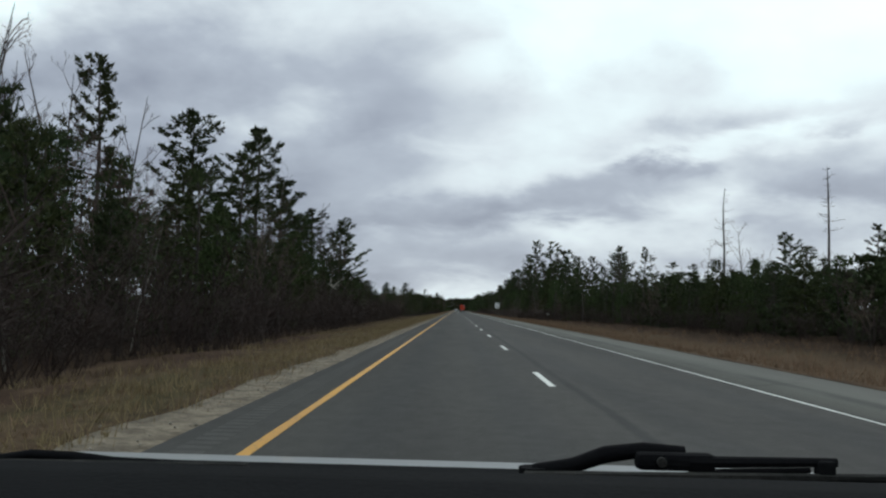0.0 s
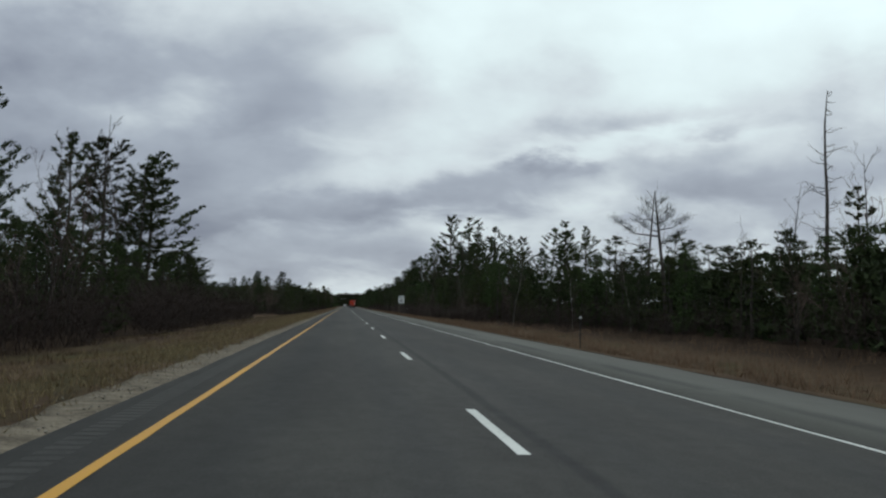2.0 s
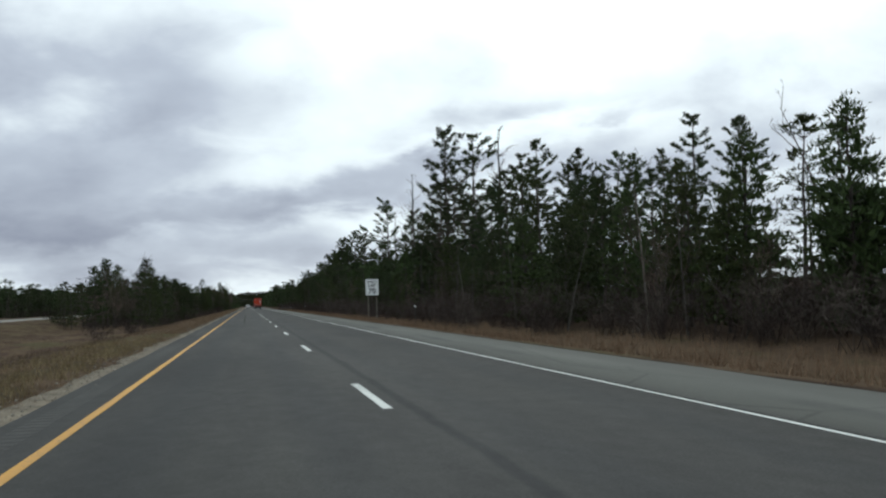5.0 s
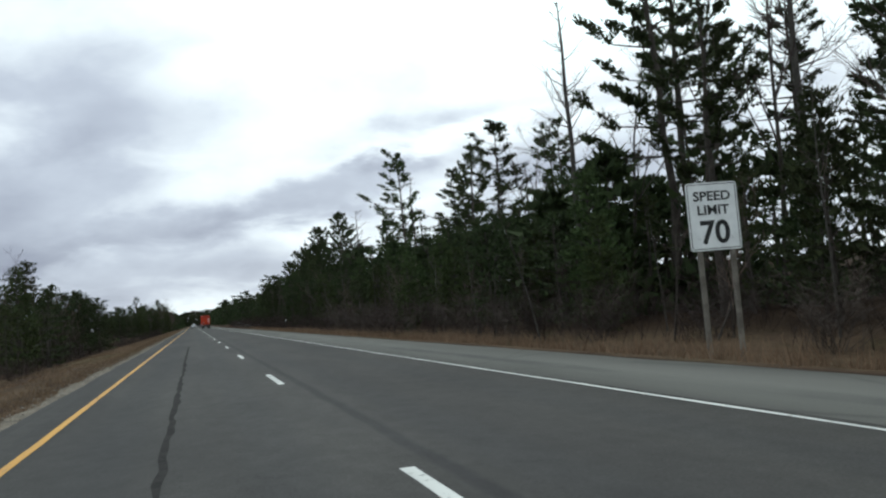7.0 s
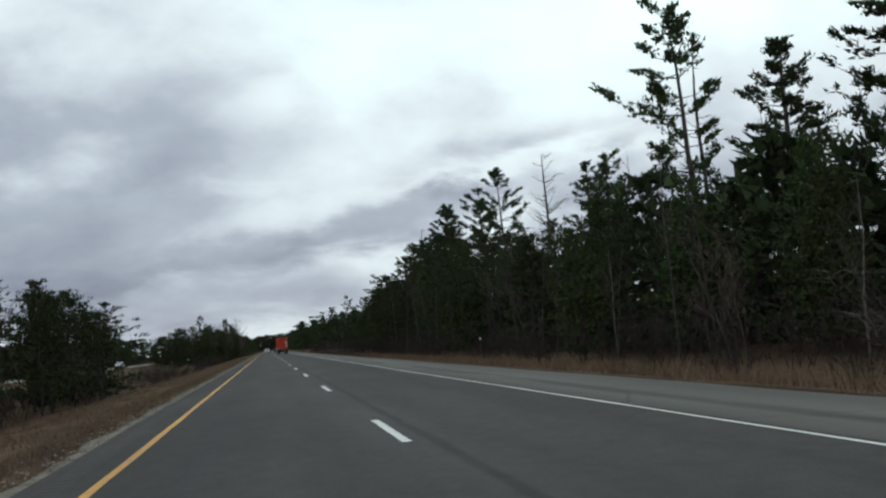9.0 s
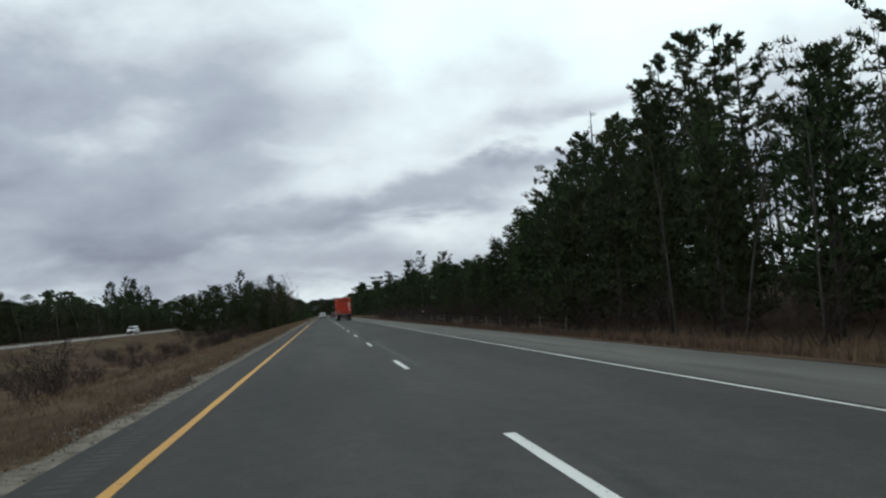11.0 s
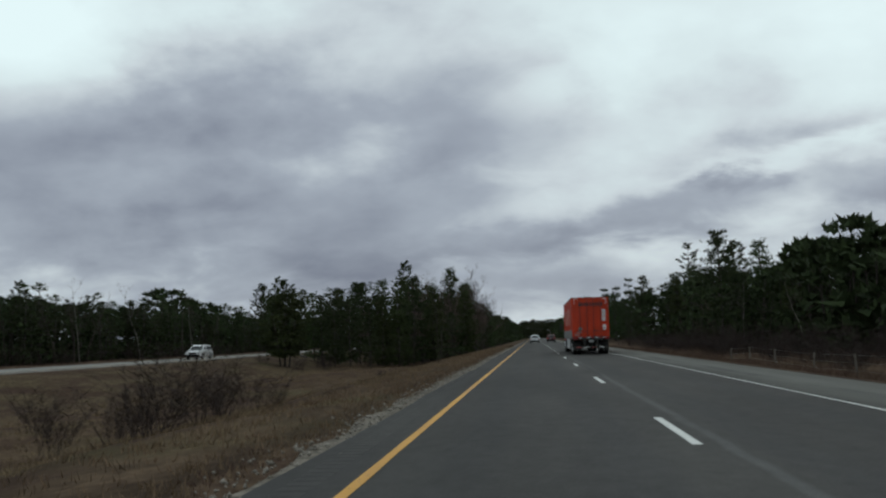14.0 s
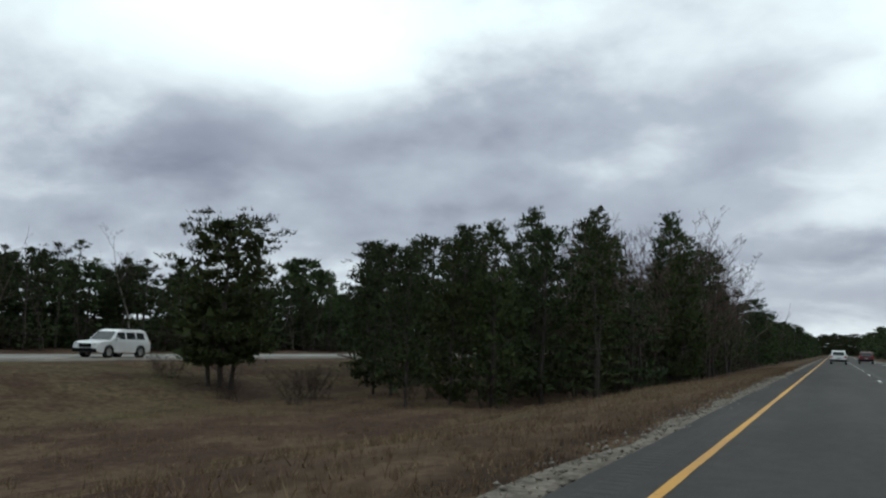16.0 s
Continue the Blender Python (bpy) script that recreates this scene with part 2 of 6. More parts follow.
# ground: dry grass, leaf litter under the trees, bare strips
GROUND, n, b = material("dry_grass_and_litter", 0.98, 0.0, 0.02)
p = world_place(n)
px, py, pz = n.split(p)
clump = n.noise(n.scaled(p, (0.55, 0.22, 1)), 1.0, 6.0, 0.65)
tuft = n.noise(n.scaled(p, (5.0, 3.0, 4)), 1.0, 5.0, 0.7)
patch = n.noise(p, 0.07, 4.0, 0.55)
straw = n.mix(n.step(tuft, 0.3, 0.7), (0.055, 0.0362, 0.0245), (0.116, 0.0800, 0.0530))
brown = n.mix(n.step(tuft, 0.3, 0.7), (0.033, 0.0196, 0.0150), (0.070, 0.0450, 0.0332))
green = n.mix(n.step(tuft, 0.3, 0.7), (0.0357, 0.0382, 0.0153), (0.0765, 0.0714, 0.0340))
litter = n.mix(n.step(tuft, 0.3, 0.7), (0.0179, 0.0119, 0.0085), (0.0433, 0.0281, 0.0195))
col = n.mix(n.step(n.math("ADD", clump, n.math("MULTIPLY", n.math("SUBTRACT", patch, 0.5), 0.5)), 0.41, 0.60), brown, straw)
edge = n.math("ADD", px, n.math("MULTIPLY", n.math("SUBTRACT", clump, 0.5), 2.2))
verge = n.math("SUBTRACT", 1.0, n.step(n.math("ABSOLUTE", n.math("SUBTRACT", edge, -4.9)), 0.5, 1.7))
col = n.mix(n.math("MULTIPLY", n.math("MULTIPLY", verge, 0.5), n.math("SUBTRACT", 1.0, n.math("MULTIPLY", n.step(py, 150.0, 260.0), 0.7))), col, n.mix(n.step(clump, 0.42, 0.6), green, straw))
turf = n.math("SUBTRACT", 1.0, n.step(n.math("ABSOLUTE", n.math("SUBTRACT", edge, -3.75)), 0.15, 0.5))
col = n.mix(n.math("MULTIPLY", n.math("MULTIPLY", turf, n.step(py, 190.0, 330.0)), 0.6), col, (0.026, 0.018, 0.013))
rut = n.math("SUBTRACT", 1.0, n.step(n.math("ABSOLUTE", n.math("SUBTRACT", edge, -7.4)), 0.3, 1.1))
col = n.mix(n.math("MULTIPLY", rut, 0.55), col, (0.036, 0.022, 0.017))
far_side = n.math("MULTIPLY", n.step(edge, -40.0, -33.0), n.math("SUBTRACT", 1.0, n.step(edge, -30.0, -20.0)))
greens = n.math("MAXIMUM", n.math("MULTIPLY", n.step(patch, 0.55, 0.68), 0.6), n.math("MULTIPLY", far_side, n.math("MULTIPLY", n.step(clump, 0.35, 0.6), 0.28)))
col = n.mix(greens, col, green)
bank = n.math("MULTIPLY", n.step(px, 8.6, 9.6), n.math("SUBTRACT", 1.0, n.math("MULTIPLY", n.step(py, 395.0, 440.0), 0.8)))
col = n.mix(n.math("MULTIPLY", bank, 0.6), col, n.mix(n.step(clump, 0.28, 0.48), green, straw))
soil = n.math("SUBTRACT", 1.0, n.step(n.math("ABSOLUTE", n.math("SUBTRACT", n.math("ADD", px, n.math("MULTIPLY", n.math("SUBTRACT", clump, 0.5), 0.8)), 8.5)), 0.15, 0.5))
col = n.mix(n.math("MULTIPLY", soil, 0.75), col, (0.026, 0.018, 0.013))
woods_r = n.step(edge, 15.0, 20.0)
woods_l = n.math("MULTIPLY", n.math("SUBTRACT", 1.0, n.step(edge, -11.0, -8.0)), n.math("SUBTRACT", 1.0, n.step(py, 190.0, 215.0)))
woods_far = n.math("SUBTRACT", 1.0, n.step(edge, -60.0, -55.0))
woods = n.math("MAXIMUM", n.math("MAXIMUM", woods_r, woods_l), woods_far)
col = n.mix(woods, col, litter)
n.put(b.inputs["Base Color"], col)
bumped(n, b, n.math("ADD", tuft, clump), 0.8, 0.06)

GRAVEL, n, b = material("pale_sandy_gravel", 0.95, 0.0, 0.15)
p = world_place(n)
st = n.add("ShaderNodeTexVoronoi")
n.put(st.inputs["Vector"], p)
st.inputs["Scale"].default_value = 16.0
big = n.noise(p, 1.9, 6.0, 0.75)
col = n.mix(n.step(big, 0.35, 0.65), (0.085, 0.068, 0.051), (0.195, 0.160, 0.122))
gpy = n.split(p)[1]
col = n.mix(n.math("MULTIPLY", n.step(gpy, 180.0, 330.0), 0.65), col, n.mix(n.step(big, 0.3, 0.7), (0.045, 0.038, 0.032), (0.19, 0.170, 0.146)))
col = n.mix(0.5, col, n.ramp(st.outputs["Color"], [(0.0, (0.3, 0.3, 0.3)), (1.0, (0.75, 0.75, 0.75))]), "OVERLAY")
n.put(b.inputs["Base Color"], col)
bumped(n, b, st.outputs["Distance"], 0.8, 0.03)

TAR = grained("crack_sealing_tar", (0.022, 0.021, 0.021), (0.040, 0.038, 0.037), 3.0, 0.95, spec=0.03, bump=0.2)
STONE = grained("pale_stone", (0.14, 0.123, 0.102), (0.27, 0.245, 0.21), 3.0, 0.9, bump=0.3, vary=0.3)
PINE_A = leafy("pine_needles", (0.024, 0.034, 0.013), (0.046, 0.060, 0.022))
PINE_B = leafy("dark_pine_needles", (0.019, 0.026, 0.012), (0.036, 0.047, 0.019))
PINE_C = leafy("thin_pine_needles", (0.020, 0.026, 0.015), (0.040, 0.047, 0.026))
BARK = grained("grey_brown_bark", (0.026, 0.021, 0.018), (0.058, 0.048, 0.041), 2.0, 0.92, bump=0.6, fine=25.0)
TWIG = grained("bare_twigs", (0.034, 0.025, 0.022), (0.070, 0.052, 0.045), 1.2, 0.92, bump=0.0, vary=0.4)
TWIG_RED = grained("reddish_brush_twigs", (0.017, 0.0105, 0.009), (0.034, 0.021, 0.017), 1.2, 0.92, bump=0.0, vary=0.4)
CONCRETE = grained("pale_worn_concrete", (0.15, 0.143, 0.132), (0.22, 0.212, 0.198), 0.4, 0.9, bump=0.3)
TWIG_BROWN = grained("red_brown_twigs", (0.054, 0.034, 0.030), (0.105, 0.069, 0.060), 1.2, 0.92, bump=0.0, vary=0.4)
PALE_BARK = grained("pale_birch_bark", (0.085, 0.073, 0.064), (0.17, 0.155, 0.138), 3.0, 0.85, bump=0.3)
WHITE_BARK = grained("white_birch_wood", (0.26, 0.24, 0.21), (0.42, 0.39, 0.35), 3.0, 0.85, bump=0.3)
DEAD_WOOD = grained("weathered_dead_wood", (0.036, 0.031, 0.028), (0.075, 0.067, 0.060), 2.0, 0.9, bump=0.5, fine=30.0)
STRAW = leafy("dry_grass_blades", (0.102, 0.068, 0.042), (0.200, 0.138, 0.087), 0.3)
RUSSET = leafy("russet_weeds", (0.056, 0.035, 0.026), (0.108, 0.072, 0.051), 0.3)
OAK_LEAF = leafy("withered_oak_leaves", (0.07, 0.035, 0.022), (0.12, 0.062, 0.036), 0.4)


# ---------------------------------------------------------------- mesh helpers
def mesh_from(name, V, F, mats):
    """Triangles from arrays: V n x 3, F m x 3."""
    V, F = np.asarray(V, dtype=np.float32), np.asarray(F, dtype=np.int32)
    me = bpy.data.meshes.new(name)
    me.vertices.add(len(V))
    me.vertices.foreach_set("co", V.ravel())
    me.loops.add(len(F) * 3)
    me.loops.foreach_set("vertex_index", F.ravel())
    me.polygons.add(len(F))
    me.polygons.foreach_set("loop_start", np.arange(0, len(F) * 3, 3, dtype=np.int32))
    me.polygons.foreach_set("loop_total", np.full(len(F), 3, dtype=np.int32))
    me.update(calc_edges=True)
    for m in mats if isinstance(mats, (list, tuple)) else [mats]:
        me.materials.append(m)
    return me


class Geo:
    """Collects triangles."""

    def __init__(self):
        self.v, self.f, self.n = [], [], 0

    def add(self, V, F):
        V, F = np.asarray(V, dtype=float), np.asarray(F, dtype=int)
        self.v.append(V)
        self.f.append(F + self.n)
        self.n += len(V)

    def arrays(self):
        return np.concatenate(self.v), np.concatenate(self.f)

    def tube(self, pts, radii, sides=5):
        pts = np.asarray(pts, dtype=float)
        k = len(pts)
        ring = []
        for i in range(k):
            d = pts[min(i + 1, k - 1)] - pts[max(i - 1, 0)]
            d = d / (np.linalg.norm(d) + 1e-9)
            a = np.cross(d, (0, 0, 1) if abs(d[2]) < 0.9 else (1, 0, 0))
            a /= np.linalg.norm(a) + 1e-9
            c = np.cross(d, a)
            for s in range(sides):
                w = 2 * math.pi * s / sides
                ring.append(pts[i] + radii[i] * (math.cos(w) * a + math.sin(w) * c))
        F = []
        for i in range(k - 1):
            for s in range(sides):
                a0, a1 = i * sides + s, i * sides + (s + 1) % sides
                b0, b1 = a0 + sides, a1 + sides
                F += [(a0, a1, b1), (a0, b1, b0)]
        self.add(ring, F)

    def sprays(self, centres, dirs, lengths, widths, rng):
        """One slim leaf-shaped triangle for each centre."""
        C, D = np.asarray(centres), np.asarray(dirs)
        D = D / (np.linalg.norm(D, axis=1, keepdims=True) + 1e-9)
        R = rng.normal(size=D.shape)
        S = np.cross(D, R)
        S /= np.linalg.norm(S, axis=1, keepdims=True) + 1e-9
        L, W = np.asarray(lengths)[:, None], np.asarray(widths)[:, None]
        A, B, T = C - S * W * 0.5, C + S * W * 0.5, C + D * L
        k = len(C)
        V = np.stack([A, B, T], axis=1).reshape(-1, 3)
        self.add(V, np.arange(3 * k).reshape(-1, 3))


def part(name, bm, mat, parent, label=""):
    """Links a bmesh or a mesh as one object under a thing or part."""
    if isinstance(bm, bmesh.types.BMesh):
        me = bpy.data.meshes.new(name)
        bm.to_mesh(me)
        bm.free()
        me.materials.append(mat)
    else:
        me = bm
    ob = new(name, me)
    ob.parent = parent
    if label:
        ob["label"] = label
    return ob


def thing(name, label, category, group="", kind=""):
    return tagged(new(name), label, category, group, kind)


# ---------------------------------------------------------------- ground, road
def ground_height(x, y):
    """The lie of the land: flat beside the road, a swale in the open median, the far carriageway level with ours, added
    rises behind the woods.
    """
    x, y = np.asarray(x, dtype=float), np.asarray(y, dtype=float)

    def ease(v, a, c):
        s = np.clip((v - a) / (c - a), 0, 1)
        return s * s * (3 - 2 * s)
    z = np.full(np.broadcast(x, y).shape, -0.06)
    right = -0.55 * ease(x, 8.6, 12.5) + 0.45 * ease(x, 13.5, 24) + 0.4 * ease(x, 30, 70)
    opened = ease(y, 170, 240)
    swale = -(0.75 + 1.0 * opened) * ease(-x, 4.0, 15.0) + (0.75 + 1.0 * opened) * ease(-x, 26.0, 35.5)
    lump = 0.10 * np.sin(x * 0.55 + 1.3 * np.sin(y * 0.11)) * np.sin(y * 0.31 + 0.7 * np.sin(x * 0.23))
    lump += 0.05 * np.sin(x * 1.9 + y * 0.7) * np.sin(y * 1.3 - x * 0.6)
    off = np.clip((np.maximum(x - 9.5, -4.3 - x)) / 2.0, 0, 1) * np.where((x < -34.5) & (x > -52), 0, 1)
    # hidden rises added behind the woods to block sky showing between trunks
    far_off = np.where(x < -52, 0.5 * ease(-x, 54, 80) + 4.5 * ease(-x, 84, 150), 0) + 4.5 * ease(x, 62, 120)
    across = -0.35 * ease(-x, 30, 36)
    return z + np.where(x > 0, right, swale) + lump * off + far_off + across


def build_ground():
    xs = np.concatenate([[-2600, -1500, -800, -400, -220, -130, -95, -75], np.arange(-66, -52, 2.0), [-51.5, -50, -44, -38, -35.2], np.arange(-34.4, -3.0, 0.8), [-2.6, 0, 4, 8.0],
                         np.arange(8.6, 26, 0.9), np.arange(26, 60, 4), [70, 90, 130, 220, 400, 800, 1500, 2600]])
    ys = np.concatenate([[-900, -400, -150, -60], np.arange(-30, 720, 2.4), np.arange(724, 1500, 12), [1600, 1900, 2500, 3400, 4600]])
    X, Y = np.meshgrid(xs, ys)
    Z = ground_height(X, Y)
    V = np.stack([X, Y, Z], axis=-1).reshape(-1, 3)
    a = (np.arange(len(ys) - 1)[:, None] * len(xs) + np.arange(len(xs) - 1)[None, :]).ravel()
    F = np.concatenate([np.stack([a, a + 1, a + len(xs) + 1], 1), np.stack([a, a + len(xs) + 1, a + len(xs)], 1)])
    me = mesh_from("ground", V, F, GROUND)
    me.polygons.foreach_set("use_smooth", np.ones(len(F), dtype=bool))
    tagged(new("ground", me), "dry brown grass verge and leaf litter under trees", "ground", kind="structure")


build_ground()


def strip(x0, x1, y0, y1, z, step=3.0, ragged0=0.0, ragged1=0.0, thick=0.0, rng=None, cross=1):
    """A long flat band along the road, with uneven rims."""
    ys = np.arange(y0, y1 + step * 0.5, step)
    rng = rng or np.random.default_rng(5)
    k = len(ys)
    smooth = lambda s: np.convolve(rng.normal(size=k + 2), [0.25, 0.5, 0.25], "valid") * s
    A, B = (x0(ys) if callable(x0) else x0) + smooth(ragged0), x1 + smooth(ragged1)
    cols = [np.stack([A + (B - A) * i / cross, ys, np.full(k, z)], 1) for i in range(cross + 1)]
    if thick:
        cols = [cols[0] - (0, 0, thick)] + cols + [cols[-1] - (0, 0, thick)]
    V = np.stack(cols, 1).reshape(-1, 3)
    w = len(cols)
    a = (np.arange(k - 1)[:, None] * w + np.arange(w - 1)[None, :]).ravel()
    F = np.concatenate([np.stack([a, a + 1, a + w + 1], 1), np.stack([a, a + w + 1, a + w], 1)])
    return V, F


ROAD_END = 1435.0
road = tagged(new("road", mesh_from("road", *strip(-2.75, 5.75, -120, ROAD_END, 0.0, 2.0, 0.03, 0.0, 0.12), ASPHALT)),
              "grey asphalt motorway lanes with a sealed joint", "road", kind="structure")
shoulder = tagged(new("paved_shoulder", mesh_from("paved_shoulder", *strip(5.75, 8.22, -120, ROAD_END, 0.0, 1.2, 0.0, 0.05, 0.12), SHOULDER)),
                  "pale cracked asphalt shoulder beside the lanes", "shoulder", kind="structure")
gravel = tagged(new("gravel_edge", mesh_from("gravel_edge", *strip(lambda v: np.interp(v, [0, 90, 170, 240], [-3.58, -3.48, -3.35, -3.15]), -2.70, -120, 800, -0.03, 0.9, 0.15, 0.05, 0.10, np.random.default_rng(3), 3), GRAVEL)),
                "pale sandy gravel strip along the asphalt edge", "gravel", kind="structure")
part("yellow_edge_line", mesh_from("yellow_edge_line", *strip(-1.89, -1.77, -120, ROAD_END, 0.004, 0.6, 0.006, 0.006), YELLOW), YELLOW, road, "worn yellow edge line")
part("white_edge_line", mesh_from("white_edge_line", *strip(5.55, 5.62, -120, ROAD_END, 0.004, 0.6, 0.005, 0.005), WHITE_LINE), WHITE_LINE, road, "worn white edge line")
dash_mesh = mesh_from("lane_dash", *strip(-0.065, 0.065, 0, 3.81, 0.004, 0.381, 0.004, 0.004), WHITE_LINE)
for k in range(-7, 88):
    ob = part("lane_dash", dash_mesh, WHITE_LINE, road)
    ob.location = (1.83, 16.85 + 15.24 * k, 0)
# a tar-sealed crack along the lane
part("tar_seam", mesh_from("tar_seam", *strip(-0.24, -0.16, 246, 304, 0.003, 0.4, 0.03, 0.03), TAR), TAR, road, "black tar-sealed crack")
# the far carriageway, seen edge-on across the median
far_road = tagged(new("far_road", mesh_from("far_road", *strip(-47.4, -39.6, -120, ROAD_END, -0.30, 3.0, 0.05, 0.05, 0.3), CONCRETE)),
                  "pale concrete carriageway across the grassy median", "road", kind="structure")
part("far_yellow_line", mesh_from("far_yellow_line", *strip(-40.2, -40.06, -120, ROAD_END, -0.294, 3.0), YELLOW), YELLOW, far_road)


# ---------------------------------------------------------------- trees
def pine_geo(seed, high, base, spread, gap=0.75, per=4.4, shape="white", droop=0.05, fill=1.0, one_side=0.0, big=1.0, stems=1, skip=0.0):
    """A pine: trunk and limbs, and flat sprays of needles in uneven tiers."""
    rng = np.random.default_rng(seed)
    wood, leaf = Geo(), Geo()
    lean = rng.normal(size=2) * 0.012 * high
    k = 7
    tz = np.linspace(0, 1, k)
    trunk = np.stack([lean[0] * tz ** 2 + rng.normal(size=k) * 0.05 * (tz > 0), lean[1] * tz ** 2 + rng.normal(size=k) * 0.05 * (tz > 0), tz * high * 0.985], 1)
    rad = high * 0.0105 * (1 - tz) ** 0.8 + 0.025
    wood.tube(trunk - (0, 0, 0.3), rad, 6 if big < 1.4 else 4)
    for j in range(stems - 1):
        a = 6.283 * j / max(stems - 1, 1) + 0.6
        foot = np.array([math.cos(a), math.sin(a), 0]) * 0.045 * high
        wood.tube([foot - (0, 0, 0.3), foot * 1.6 + (0, 0, high * 0.3), foot * 3.2 + (0, 0, high * 0.75)], [high * 0.011, high * 0.009, high * 0.004], 6)
    at = lambda s: np.array([np.interp(s, tz, trunk[:, i]) for i in range(3)])
    z = base * high
    C, D, L, W = [], [], [], []
    flat = 0.22 if shape == "white" else 0.5
    slim = []
    while z < high * 0.97:
        s = (z - base * high) / (high * (1 - base))
        if shape == "white":
            prof = min(1.0, 0.55 + 1.2 * s) * (1 - s) ** 0.75 + 0.10 * (1 - s)
        elif shape == "round":
            prof = math.sqrt(max(0.02, 1 - (1.75 * (s - 0.38)) ** 2)) * (1 if s < 0.9 else 0.7)
        else:
            prof = min(1.0, 0.6 + 1.5 * s) * (1 - s) ** 0.62 + 0.02
        tier = rng.choice([1.0, 0.75, 0.4]) if shape == "white" else rng.uniform(0.75, 1.0)
        count = max(2, int(rng.poisson(per)))
        a0 = rng.random() * 6.3
        for j in range(count):
            if rng.random() < skip:
                continue
            az = a0 + 6.283 * j / count + rng.normal() * 0.35
            length = spread * prof * tier * (rng.uniform(0.55, 1.25) if shape == "white" else rng.uniform(0.62, 1.06))
            if one_side:
                length *= 1 + one_side * math.cos(az)
            length = max(length, 0.22 if shape == "white" else 0.10)
            rise = rng.normal() * 0.09 + (0.8 * s ** 2 - droop)
            o = at(min(z / (high * 0.985), 1)) + (0, 0, rng.normal() * 0.10)
            out = np.array([math.cos(az), math.sin(az), 0])
            end = o + out * length + np.array([0, 0, rise * length + 0.10 * length])
            mid = (o + end) / 2 + np.array([0, 0, -0.07 * length])
            if shape == "white" and big < 1.4:
                wood.tube([o, mid, end], [0.012 + 0.011 * length, 0.008 + 0.007 * length, 0.008], 3)
            else:
                slim.append((o, end))
            m = max(2, int(fill * (1.2 + length * 2.4)))
            inner = 0.42 if shape == "white" else 0.25
            for f in rng.uniform(inner, 1.0, m) ** 0.8:
                c = o + (end - o) * f + np.cross(out, (0, 0, 1)) * rng.normal() * 0.22 * length * (1.1 - abs(f - 0.75)) + np.array([0, 0, rng.normal() * 0.05 + 0.05])
                if big >= 1.8:
                    n_, long, wide = 5, (0.28, 0.68), (0.12, 0.26)
                elif big > 1.4:
                    n_, long, wide = (7, (0.26, 0.48), (0.085, 0.17)) if f < 0.70 else (9, (0.16, 0.36), (0.040, 0.090))
                elif f < 0.66:
                    n_, long, wide = 5, (0.34, 0.62), (0.17, 0.30)
                else:
                    n_, long, wide = 9, (0.20, 0.44), (0.04, 0.09)
                dd = rng.normal(size=(n_, 3)) * (1, 1, flat) + out * 0.75 + (0, 0, 0.22) if shape == "white" else rng.normal(size=(n_, 3)) * 0.6 + out * 0.45 + (0, 0, 0.6 + 0.5 * s)
                C.append(np.repeat(c[None], n_, 0) + rng.normal(size=(n_, 3)) * (0.17 * big, 0.17 * big, 0.05 * big) * (1.0 if shape == "white" else 1.0 - 0.5 * s))
                D.append(dd)
                L.append(rng.uniform(*long, n_) * big * (1.0 if shape == "white" else 0.80 - 0.32 * s))
                W.append(rng.uniform(*wide, n_) * big * (1.0 if shape == "white" else 1.2 - 0.42 * s))
        z += gap * rng.uniform(0.6, 1.4) * (1.2 - 0.5 * s)
    if slim:
        o, e = np.array([v[0] for v in slim]), np.array([v[1] for v in slim])
        wood.sprays(o, e - o, np.linalg.norm(e - o, axis=1), np.full(len(o), 0.05), rng)
    t = at(1.0)
    C.append(np.repeat(t[None], 8, 0) - (0, 0, 0.35) + rng.normal(size=(8, 3)) * 0.06)
    D.append(rng.normal(size=(8, 3)) * 0.45 + (0, 0, 1.0))
    L.append(rng.uniform(0.3, 0.7, 8))
    W.append(rng.uniform(0.08, 0.14, 8))
    leaf.sprays(np.concatenate(C), np.concatenate(D), np.concatenate(L), np.concatenate(W), rng)
    return wood.arrays(), leaf.arrays()


